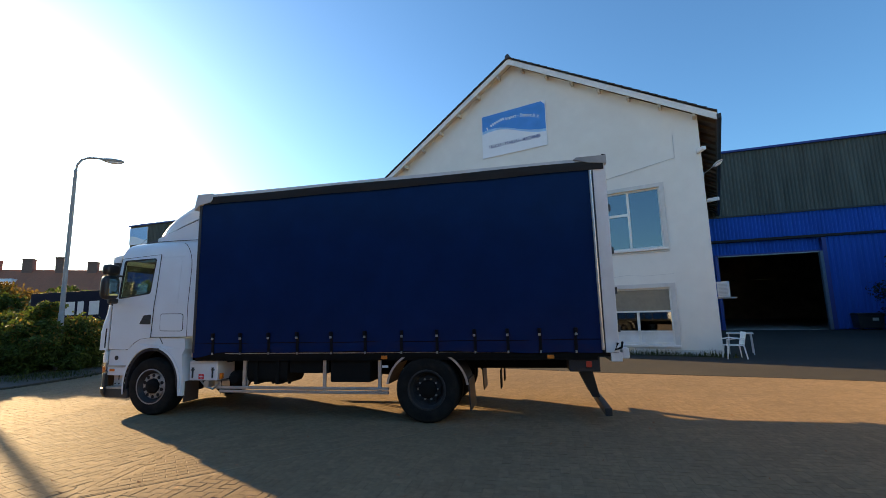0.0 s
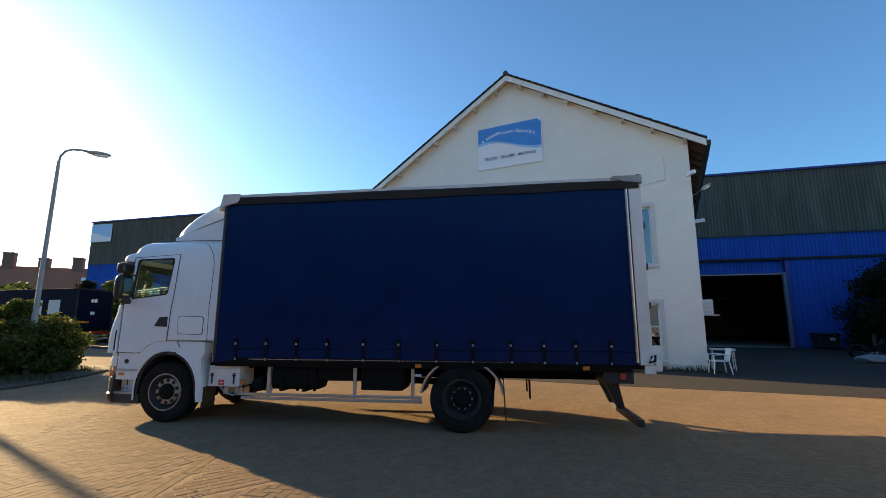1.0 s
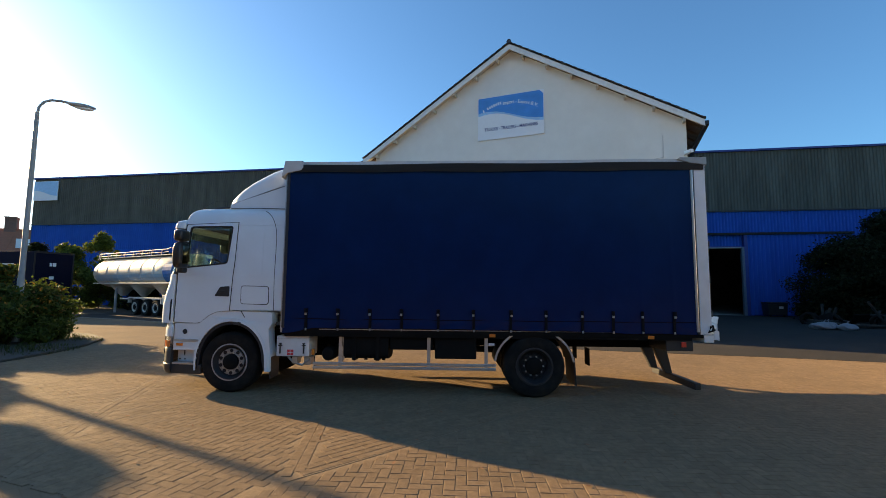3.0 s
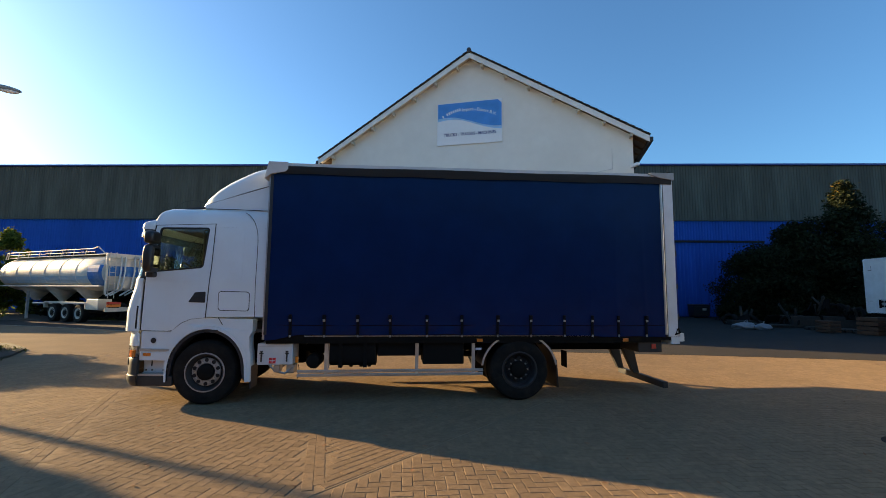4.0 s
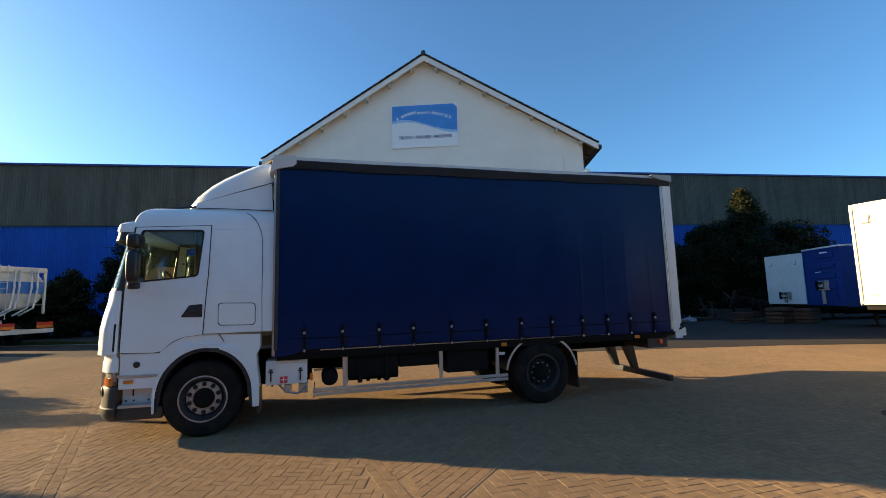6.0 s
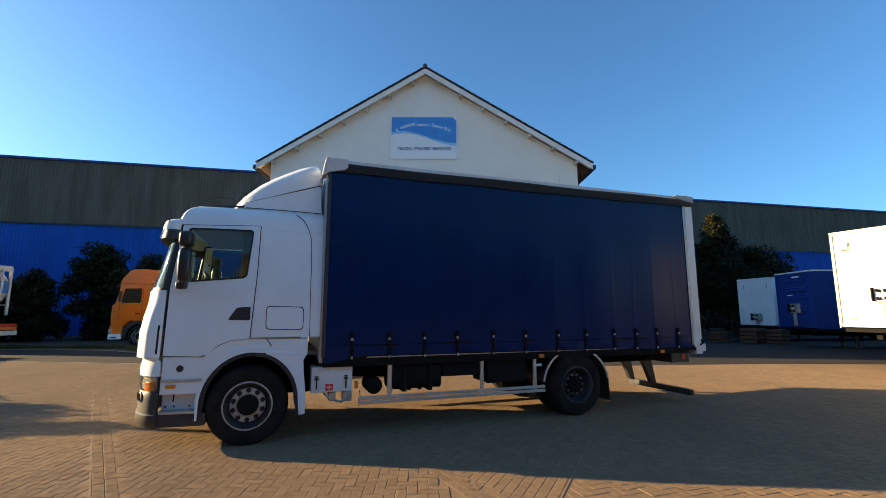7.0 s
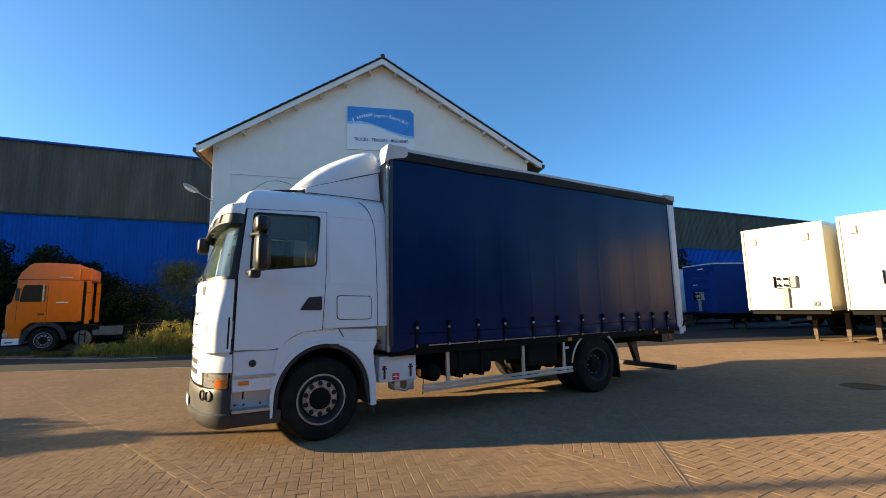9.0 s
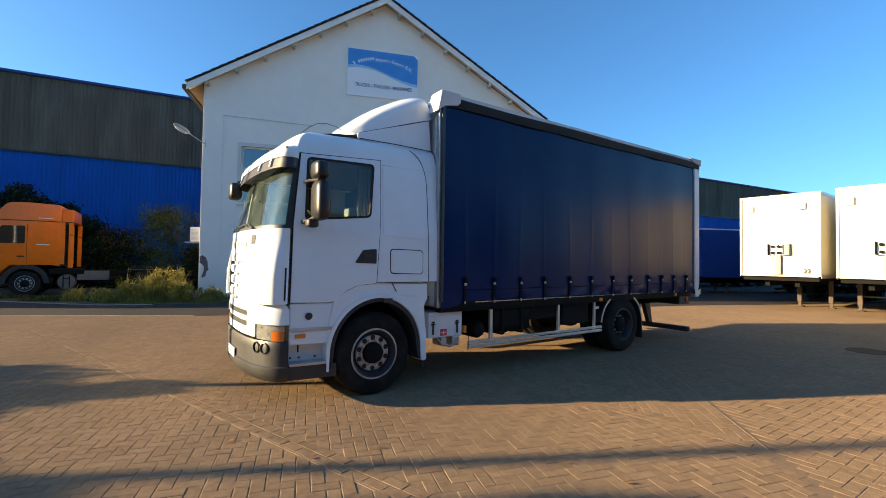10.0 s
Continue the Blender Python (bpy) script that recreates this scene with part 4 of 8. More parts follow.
for s, name in ((1, "left"), (-1, "right")):
    put = lambda u, v, d, s=s: (u, s * (side_y(u, v) - d), v)
    top = 2.84
    win = rounded([(0.885, 2.10), (0.855, 2.82), (0.07, 2.82), (0.125, 2.18)], 0.05)
    rear = [(CAB_BACK, 1.38), (0.0, 1.38), (0.0, top), (CAB_BACK, top)]
    tpart("side_panel", panel(rear, put, 0.03, cuts=(1.95, 2.3, 2.6)), M_CABWHITE, "white cab side panel")
    body = [(0.0, 1.38), (0.26, 1.35), (0.40, 1.29), (0.54, 1.175), (0.62, 1.16), (door_x(1.16), 1.16), (door_x(2.04), 2.04), (door_x(top), top), (0.0, top)]
    tpart("side_panel", panel(body, put, 0.03, [win], cuts=(1.95, 2.3, 2.6)), M_CABWHITE, "white cab side panel")
    door = [(0.04, 1.370), (0.27, 1.347), (0.405, 1.287), (0.545, 1.168), (0.62, 1.155), (door_x(1.17) - 0.015, 1.165), (door_x(2.04) - 0.015, 2.04), (door_x(2.88) - 0.02, 2.86), (-0.015, 2.89), (-0.005, 2.2)]
    # near-black sheet behind the door's edge; the gap's shade is its colour
    gap = [(u + (0.020 if u > 0.8 else -0.011), v + (0.010 if v > 2 else -0.004)) for u, v in door]
    tpart("door_seal", panel(gap, lambda u, v, d, s=s: (u, s * (side_y(u, v) + 0.006 - d), v), 0.012, [win], cuts=(1.95, 2.3, 2.6)), M_GAP)
    dr = tpart("cab_door", panel(door, lambda u, v, d, s=s: (u, s * (side_y(u, v) + 0.016 - d), v), 0.02, [win], cuts=(1.95, 2.3, 2.6)), M_CABWHITE, "white cab door")
    tpart("window_seal", panel(rounded([(0.90, 2.09), (0.87, 2.83), (0.06, 2.832), (0.115, 2.165)], 0.06), lambda u, v, d, s=s: (u, s * (side_y(u, v) + 0.021 - d), v), 0.03, [rounded([(0.875, 2.115), (0.848, 2.81), (0.08, 2.81), (0.135, 2.19)], 0.05)], cuts=(2.3, 2.6)), M_GAP, parent=dr)
    gl = tpart("side_window", panel(rounded([(0.875, 2.115), (0.848, 2.81), (0.08, 2.81), (0.135, 2.19)], 0.05), lambda u, v, d, s=s: (u, s * (side_y(u, v) + 0.004 - d), v), 0.006, cuts=(2.3, 2.6)), M_WINDOW, parent=dr)
    gl.visible_shadow = False
    tpart("door_handle", panel(rounded([(0.314, 1.614), (0.046, 1.607), (0.046, 1.785), (0.215, 1.772)], 0.02), lambda u, v, d, s=s: (u, s * (side_y(u, v) + 0.024 - d), v), 0.012), M_BLACK, "black recessed handle", parent=dr)
    grip = bmesh.new()
    box(grip, 0.06, min(s * 1.235, s * 1.255), 1.675, 0.22, max(s * 1.235, s * 1.255), 1.71, bevel=0.006)
    tpart("handle_bar", grip, M_BLACK, parent=dr)
    # locker hatch behind the door
    hatch = rounded([(-0.16, 1.492), (-0.625, 1.482), (-0.622, 1.778), (-0.155, 1.787)], 0.05)
    # same near-black sheet for the shaded gap round the hatch
    hg = rounded([(-0.150, 1.482), (-0.635, 1.472), (-0.632, 1.788), (-0.145, 1.797)], 0.055)
    tpart("hatch_seal", panel(hg, lambda u, v, d, s=s: (u, s * (half_w(v) + 0.004 - d), v), 0.02), M_GAP)
    tpart("locker_hatch", panel(hatch, lambda u, v, d, s=s: (u, s * (half_w(v) + 0.009 - d), v), 0.02), M_CABWHITE)
    press = [(-0.05, 1.95), (-0.05, 2.83), (-0.44, 2.825), (-0.485, 2.76), (-0.495, 1.95)]
    tpart("pressed_panel", panel(rounded(press, 0.05), lambda u, v, d, s=s: (u, s * (half_w(v) + 0.005 - d), v), 0.012, cuts=(2.3, 2.6)), M_CABWHITE)
    # rear corner post
    curve = [(-0.722, 1.38), (-0.711, 1.95), (-0.709, 2.35), (-0.704, 2.627), (-0.692, 2.75), (-0.667, 2.85), (-0.630, 2.94), (-0.585, 3.01), (-0.53, 3.065), (-0.47, 3.10)]
    tpart("corner_seam", tube(bmesh.new(), [(u, s * (half_w(min(v, 2.96)) + 0.001 - 1.9 * max(0, v - 2.97) ** 1.9), v) for u, v in curve], 0.0048, 5), M_GAP)

tpart("back_wall", boxes((CAB_BACK - 0.03, -1.23, 1.05, CAB_BACK - 0.002, 1.23, 2.95)), M_CABWHITE)
tpart("cab_floor", boxes((CAB_BACK, -1.06, 1.12, 1.05, 1.06, 1.17)), M_DASH)
tpart("headlining", boxes((CAB_BACK, -1.03, 2.83, 0.85, 1.03, 2.86)), M_LINING)

# front: pillars, windscreen, panels
screen = tpart("windscreen", skin(7, 173, spread(2.02, 2.76, 6), 0.004, 0.006, 30), M_SCREEN, smooth=True)
screen.visible_shadow = False
for a0, a1 in ((0, 9), (171, 180)):
    tpart("pillar", skin(a0, a1, spread(1.97, 2.86, 6), 0.006, 0.03, 8), M_BLACK, "black windscreen pillar", smooth=True)
tpart("screen_base", skin(0, 180, spread(1.975, 2.03, 2), 0.002, 0.03, 40), M_BLACK, smooth=True)

def cheek(z, a):
    """How far the corner panels swell beside the grille."""
    t = min(1.0, max(0.0, (1.94 - z) / 0.42))
    step = 0.012 * min(1.0, max(0.0, (1.52 - z) / 0.03))
    return (0.062 * t * t * (3 - 2 * t) + step) * min(1.0, a / 16) * (1.0 if a < 40 else 1 - (a - 40) / 25)


tpart("front_panel", skin(50, 130, spread(1.72, 1.99, 4), 0.012, 0.03, 26), M_CABWHITE, "white panel under the windscreen", smooth=True)
for a0, a1 in ((1.7, 50), (130, 178.3)):
    tpart("corner_panel", skin(a0, a1, spread(1.15, 1.99, 15), 0.014, 0.03, 22, cheek), M_CABWHITE, "white rounded corner panel", smooth=True)
for a0, a1 in ((4.2, 6.2), (173.8, 175.8)):
    tpart("air_slot", skin(a0, a1, spread(1.19, 1.55, 6), 0.018, 0.012, 4, cheek), M_GAP)
for side in (1, -1):
    pts = [(30, 1.21), (29.5, 1.40), (31, 1.48), (36, 1.515), (42, 1.50)]
    tpart("panel_crease", tube(bmesh.new(), [ring_pt(a if side > 0 else 180 - a, z, 0.013 + cheek(z, a)) for a, z in pts], 0.005, 5), M_FRAMEGREY, smooth=True)
tpart("grille_back", skin(48, 132, spread(1.13, 1.73, 4), -0.03, 0.03, 24), M_FRAMEGREY, smooth=True)
for i in range(4):
    z = 1.175 + i * 0.145
    tpart("grille_slat", skin(50.5, 129.5, [z, z + 0.012, z + 0.04, z + 0.07, z + 0.093, z + 0.105], 0.0, 0.03, 26, lambda q, a, z=z: 0.013 * abs(math.sin(math.pi * min(1, (q - z) / 0.105))) ** 0.3), M_CABWHITE, smooth=True)
for a in (74, 80, 86, 92, 98, 104):
    tpart("name_bar", skin(a - 2.0, a + 2.0, [1.79, 1.86], 0.019, 0.01, 4), M_FRAMEGREY, "plain bar standing in for raised lettering")
for a0, a1 in ((55, 62), (118, 125)):
    tpart("vent", skin(a0, a1, [1.82, 1.925], 0.018, 0.012, 5), M_BUMPER)
tpart("lower_front", skin(51, 129, spread(0.76, 1.135, 4), 0.012, 0.03, 24), M_CABWHITE, "white lower front panel", smooth=True)
for i in range(2):
    tpart("lower_vent", skin(66, 114, [0.86 + i * 0.12, 0.92 + i * 0.12], 0.016, 0.012, 18), M_BUMPER, smooth=True)
for a0, a1, am in ((9, 50, 9), (130, 171, 171)):
    hl = tpart("headlight", skin(a0, a1, spread(0.745, 0.91, 3), 0.0, 0.04, 12), M_CHROME, "clear headlight", smooth=True)
    ln = tpart("lens", skin(a0, a1, spread(0.74, 0.915, 3), 0.042, 0.006, 12), M_LENS, parent=hl, smooth=True)
    ln.visible_shadow = False
    d = 15 if am < 90 else -15
    tpart("indicator", skin(min(am, am + d), max(am, am + d), spread(0.745, 0.85, 2), 0.038, 0.02, 5), M_AMBER, "amber indicator", parent=hl, smooth=True)
    tpart("headlight_brow", skin(4 if a0 < 90 else a0, a1 if a0 < 90 else 176, [0.92, 0.96, 1.03, 1.09, 1.147], 0.036, 0.04, 16, lambda z, a: -0.03 * max(0, (z - 1.05) / 0.1) * min(1, a / 16)), M_CABWHITE, smooth=True)
tpart("bumper", skin(4, 176, [0.29, 0.305, 0.33, 0.38, 0.455, 0.468, 0.54, 0.64, 0.71, 0.736], 0.03, 0.06, 40, lambda z, a: -0.06 * max(0, (0.38 - z) / 0.09) ** 1.6 + 0.016 * (z < 0.46) - 0.012 * (z > 0.72)), M_BUMPER, "dark grey plastic bumper", smooth=True)
tpart("number_plate", skin(83, 97, [0.44, 0.55], 0.055, 0.01, 6), M_SIGNWHITE)
for a in (34, 45, 135, 146):
    fl = bmesh.new()
    p = ring_pt(a, 0.66, 0.036)
    q = ring_pt(a, 0.66, 0.06)
    lathe(fl, [(0.062, -0.03), (0.062, 0.004), (0.05, 0.008), (0.045, -0.01), (0, -0.015)], 20,
          Matrix.Translation(p) @ (q - p).to_track_quat("Y", "Z").to_matrix().to_4x4())
    tpart("fog_lamp", fl, M_BUMPER if a in (34, 146) else M_CHASSIS, smooth=True)
# visor over the windscreen
tpart("sun_visor", skin(0.5, 179.5, [2.79, 2.82, 2.87, 2.905, 2.93, 2.95, 2.96], 0.15, 0.03, 60, lambda z, a: -34.0 * max(0, z - 2.89) ** 2 - 0.01 * (z < 2.8) - 0.132 * max(0, 1 - a / 20) ** 2), M_CABWHITE, "white sun visor over the windscreen", smooth=True)
tpart("visor_lip", skin(0.5, 179.5, spread(2.67, 2.79, 3), 0.128, 0.012, 60, lambda z, a: -0.118 * max(0, 1 - a / 20) ** 2), M_BLACK, "dark smoked visor strip", smooth=True)
for a in (40, 66, 114, 140):
    tpart("visor_bracket", skin(a - 1.6, a + 1.6, [2.70, 2.82], 0.150, 0.025, 2), M_WHITEGRP)
for a in (14, 166):
    tpart("visor_bolt", skin(a - 1, a + 1, [2.885, 2.905], 0.150 - 0.132 * 0.09 + 0.003, 0.012, 2), M_BLACK)
tpart("windscreen_wiper", tube(bmesh.new(), [ring_pt(60, 2.0, 0.03), ring_pt(72, 2.06, 0.035), ring_pt(95, 2.05, 0.03)], 0.012, 6), M_BLACK)
tpart("windscreen_wiper", tube(bmesh.new(), [ring_pt(100, 2.0, 0.03), ring_pt(112, 2.06, 0.035), ring_pt(135, 2.05, 0.03)], 0.012, 6), M_BLACK)
tpart("roof_bead", tube(bmesh.new(), [(0.99, 0.80, 3.035), (0.93, 0.82, 3.075), (0.86, 0.85, 3.112), (0.74, 0.89, 3.145), (0.52, 0.94, 3.178), (0.30, 0.97, 3.192), (0.15, 1.0, 3.196)], 0.017, 6), M_BLACK, "black roof gutter strip")
tpart("aerial", tube(bmesh.new(), [(0.91, 0.82, 3.10), (0.86, 0.82, 3.17), (0.76, 0.81, 3.26), (0.66, 0.80, 3.325), (0.54, 0.79, 3.35), (0.42, 0.78, 3.34), (0.30, 0.77, 3.30)], 0.0035, 5), M_BLACK)

# roof deflector: a shell over flat side fairings
bm = bmesh.new()
prof = [(0.41, 3.185, 3.21, 0.60), (0.36, 3.197, 3.275, 0.78), (0.23, 3.237, 3.415, 0.93), (0.04, 3.30, 3.59, 1.005), (-0.14, 3.36, 3.71, 1.045), (-0.30, 3.415, 3.80, 1.06), (-0.50, 3.483, 3.905, 1.075), (-0.62, 3.523, 3.95, 1.08), (-0.74, 3.560, 3.98, 1.08), (-0.785, 3.575, 3.955, 1.08), (-0.815, 3.586, 3.84, 1.08), (-0.83, 3.592, 3.66, 1.08)]
rows = []
for x, zb, zt, b in prof:
    row = []
    for a in spread(0, 180, 32):
        c, s = math.cos(radians(a)), math.sin(radians(a))
        row.append(bm.verts.new((x, math.copysign(b * abs(c) ** 0.42, c), zb + (zt - zb) * s ** 0.45)))
    rows.append(row)
for r0, r1 in zip(rows, rows[1:]):
    for j in range(32):
        bm.faces.new((r0[j], r0[j + 1], r1[j + 1], r1[j]))
bm.faces.new(rows[0])
bm.faces.new(rows[-1][::-1])
bmesh.ops.recalc_face_normals(bm, faces=bm.faces)
tpart("roof_deflector", bm, M_CABWHITE, "white roof air deflector", smooth=True, angle=60)
tpart("deflector_back", boxes((-0.74, -1.02, 3.10, -0.72, 1.02, 3.55)), M_GAP)
for s in (1, -1):
    tpart("deflector_seam", panel([(0.20, 3.236), (0.20, 3.248), (-0.80, 3.586), (-0.80, 3.570)], lambda u, v, d, s=s: (u, s * (1.062 - 0.10 * max(0, u + 0.2) - d), v), 0.03), M_GAP)
    tpart("side_fairing", panel([(0.22, 3.165), (-0.10, 3.13), (-0.83, 3.10), (-0.80, 3.57), (0.22, 3.236)], lambda u, v, d, s=s: (u, s * (1.09 - 0.12 * max(0, u + 0.25) - 0.03 * (v - 3.06) - d), v), 0.02), M_CABWHITE, "white deflector side fairing")
    tpart("fairing_seam", tube(bmesh.new(), [(0.20, s * 1.04, 3.168), (-0.3, s * 1.095, 3.157), (-0.83, s * 1.10, 3.147)], 0.006, 5), M_GAP)

# mirrors
def pod(x0, y0, z0, x1, y1, z1):
    """A rounded housing that fills a box."""
    bm = bmesh.new()
    bmesh.ops.create_uvsphere(bm, u_segments=24, v_segments=16, radius=1)
    for v in bm.verts:
        v.co = Vector((((x0 + x1) / 2 + (x1 - x0) / 2 * math.copysign(abs(v.co.x) ** 0.55, v.co.x)),
                       ((y0 + y1) / 2 + (y1 - y0) / 2 * math.copysign(abs(v.co.y) ** 0.55, v.co.y)),
                       ((z0 + z1) / 2 + (z1 - z0) / 2 * math.copysign(abs(v.co.z) ** 0.5, v.co.z))))
    return bm


for s in (1, -1):
    mir = pod(0.735, 1.265, 2.075, 0.895, 1.575, 2.515)
    if s < 0:
        bmesh.ops.scale(mir, vec=(1, -1, 1), verts=mir.verts)
        bmesh.ops.reverse_faces(mir, faces=mir.faces)
    mm = tpart("mirror", mir, M_MIRROR, "grey-black wing mirror", smooth=True)
    m2 = pod(0.745, 1.27, 2.525, 0.905, 1.55, 2.725)
    m3 = boxes((0.731, 1.33, 2.15, 0.739, 1.51, 2.45), bevel=0.0)
    m4 = tube(bmesh.new(), [(0.90, 1.06, 2.53), (0.89, 1.28, 2.525), (0.84, 1.42, 2.51)], 0.018, 8)
    m5 = tube(bmesh.new(), [(0.93, 1.08, 2.07), (0.91, 1.28, 2.07), (0.84, 1.42, 2.12)], 0.022, 8)
    m6 = pod(0.80, 1.22, 2.00, 0.93, 1.37, 2.10)
    for nm, b, mt in (("wide_mirror", m2, M_MIRROR), ("mirror_glass", m3, M_MIRRORGLASS), ("mirror_arm", m4, M_BLACK), ("mirror_arm", m5, M_BLACK), ("mirror_foot", m6, M_BLACK)):
        if s < 0:
            bmesh.ops.scale(b, vec=(1, -1, 1), verts=b.verts)
            bmesh.ops.reverse_faces(b, faces=b.faces)
        tpart(nm, b, mt, parent=mm, smooth=nm != "mirror_glass")
kerb = pod(1.20, -1.03, 2.50, 1.37, -0.76, 2.75)
tpart("kerb_mirror", kerb, M_MIRROR, "small front mirror on an arm", smooth=True)
tpart("kerb_mirror_arm", tube(bmesh.new(), [(1.16, -0.80, 2.80), (1.27, -0.82, 2.75), (1.29, -0.84, 2.68)], 0.014, 6), M_BLACK)

# inside the cab
for y in (0.55, -0.55):
    seat = tpart("seat", boxes((-0.35, y - 0.25, 1.45, 0.2, y + 0.25, 1.62), (-0.42, y - 0.25, 1.62, -0.27, y + 0.25, 2.25), bevel=0.04), M_SEAT)
    tpart("headrest", boxes((-0.42, y - 0.14, 2.3, -0.31, y + 0.14, 2.48), bevel=0.03), M_SEAT, parent=seat)
tpart("dashboard", boxes((0.75, -1.0, 1.5, 1.14, 1.0, 2.0), bevel=0.05), M_DASH)
sw = bmesh.new()
tube(sw, [(0.62 + 0.10 * math.sin(a), 0.55 + 0.23 * math.cos(a), 2.08 + 0.20 * math.sin(a)) for a in spread(0, 2 * math.pi, 20)], 0.016, 6, cap=False)
tpart("steering_wheel", sw, M_BLACK)
for s in (1, -1):
    fold = [(-0.12 + k * 0.0185, s * (1.045 + 0.022 * math.sin(k * 1.9))) for k in range(19 if s > 0 else 24)]
    cc = bmesh.new()
    prism(cc, fold + [(x, y - s * 0.008) for x, y in reversed(fold)], 2.0, 2.80, axis="z")
    tpart("curtain", cc, M_TAN, "tan cab curtain, drawn back")
tpart("bunk_wall", boxes((-0.55, -1.1, 1.5, -0.5, 1.1, 2.8)), M_LINING)

# steps and wheel arch
for s in (1, -1):
    def sp(name, q, material, bev=0.0, label="", s=s):
        x0, y0, z0, x1, y1, z1 = q
        b = boxes((x0, min(s * y0, s * y1), z0, x1, max(s * y0, s * y1), z1), bevel=bev)
        for v in b.verts:
            v.co.y -= s * taper(v.co.x)
        return tpart(name, b, material, label)
    sp("step_panel", (0.55, 1.0, 0.86, 1.035, 1.235, 1.15), M_CABWHITE, 0.012, "white step panel")
    sp("step_tread", (0.57, 1.06, 0.838, 1.04, 1.252, 0.876), M_ALU, 0.006)
    sp("step_panel", (0.575, 1.0, 0.690, 1.04, 1.237, 0.836), M_CABWHITE, 0.008, "white step panel")
    sp("step_back", (0.60, 1.0, 0.45, 1.03, 1.10, 0.690), M_WHITEGRP)
    sp("step_tread", (0.595, 1.04, 0.452, 1.035, 1.255, 0.486), M_ALU, 0.006, "worn aluminium step")
    sp("step_base", (0.50, 0.98, 0.295, 1.08, 1.245, 0.450), M_BUMPER, 0.02)
    sp("side_marker", (0.862, 1.235, 0.764, 0.975, 1.253, 0.808), M_AMBER, 0.004, "amber side marker")
    sp("marker_base", (0.985, 1.235, 0.764, 1.03, 1.250, 0.808), M_SIGNWHITE, 0.004)
    for q in (0.985, 0.89, 0.71):
        sp("step_bolt", (q - 0.010, 1.10, 0.512, q + 0.010, 1.112, 0.532), M_BLACK)
    c = bmesh.new()
    lathe(c, [(0.0, -0.005), (0.036, -0.005), (0.042, 0.006), (0.03, 0.009), (0, 0.007)], 18, Matrix.Translation((0.83, s * (1.24 - taper(0.83)), 1.005)) @ Matrix.Rotation(0 if s > 0 else math.pi, 4, "Z"))
    tpart("filler_cap", c, M_BLACK, smooth=True)
    sp("door_slot", (0.893, 1.10, 0.58, 0.909, 1.107, 0.68), M_GAP)
    # wheel arch: an arched sheet with a lip
    outer = [(0.625, 0.36), (0.625, 0.80), (0.555, 1.16), (0.40, 1.28), (0.26, 1.345), (0.04, 1.368), (-0.70, 1.345), (-0.705, 1.16), (-0.655, 1.07), (-0.665, 0.90), (-0.695, 0.69), (-0.70, 0.36)]
    inner = [(-0.62, 0.36), *[(0.598 * math.cos(a) - 0.008, 0.54 + 0.648 * math.sin(a)) for a in spread(math.pi, 0, 28)], (0.597, 0.36)]
    tpart("wheel_arch", panel([*outer[::-1], *inner[::-1]], lambda u, v, d, s=s: (u, s * (1.247 - taper(u) - d), v), 0.25), M_CABWHITE, "white wheel arch panel")
    lip_o = [(0.596, 0.40), *[(0.594 * math.cos(a) - 0.008, 0.54 + 0.644 * math.sin(a)) for a in spread(0, math.pi, 28)], (-0.617, 0.38)]
    lip_i = [(-0.59, 0.38), *[(0.545 * math.cos(a) - 0.008, 0.54 + 0.598 * math.sin(a)) for a in spread(math.pi, 0, 28)], (0.56, 0.40)]
    tpart("arch_trim", panel(lip_o + lip_i, lambda u, v, d, s=s: (u, s * (1.240 - taper(u) - d), v), 0.28), M_ARCHTRIM, "dark slate wheel arch trim")
    fl_o = [(0.622, 0.36), *[(0.642 * math.cos(a) - 0.008, 0.54 + 0.698 * math.sin(a)) for a in spread(radians(6), radians(174), 28)], (-0.66, 0.36)]
    fl_i = [(-0.622, 0.36), *[(0.600 * math.cos(a) - 0.008, 0.54 + 0.650 * math.sin(a)) for a in spread(math.pi, 0, 28)], (0.599, 0.36)]
    tpart("arch_flare", panel(fl_o + fl_i, lambda u, v, d, s=s: (u, s * (1.262 - taper(u) - d), v), 0.03), M_CABWHITE, "white raised wheel arch rim")
    liner = bmesh.new()
    pr = spread(radians(-14), radians(194), 26)
    for b0, b1 in zip(pr, pr[1:]):
        q = [(0.60 * math.cos(b0) - 0.01, 0.54 + 0.65 * math.sin(b0)), (0.60 * math.cos(b1) - 0.01, 0.54 + 0.65 * math.sin(b1))]
        vs = [liner.verts.new((q[0][0], s * 1.2, q[0][1])), liner.verts.new((q[1][0], s * 1.2, q[1][1])), liner.verts.new((q[1][0], s * 0.6, q[1][1])), liner.verts.new((q[0][0], s * 0.6, q[0][1]))]
        liner.faces.new(vs)
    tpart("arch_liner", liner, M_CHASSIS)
    sp("arch_flap", (-0.70, 0.85, 0.24, -0.675, 1.19, 0.60), M_BLACK)
    sp("arch_hinge", (-0.18, 1.245, 1.13, -0.06, 1.268, 1.18), M_BUMPER, 0.004)
    tpart("arch_seam", tube(bmesh.new(), [(-0.17, s * 1.25, 1.372), (-0.24, s * 1.25, 1.26)], 0.006, 5), M_GAP)

# wheels
for s in (1, -1):
    wheel(truck, 0.015, s * 1.185, 0.503, 0.505, 0.31, s, M_RIM, nuts=10, deep=0.07, hub_r=0.125)
    wheel(truck, -5.11, s * 1.245, 0.503, 0.505, 0.30, s, M_RIMDARK, dual=True, nuts=10, deep=0.11, hub_r=0.14)

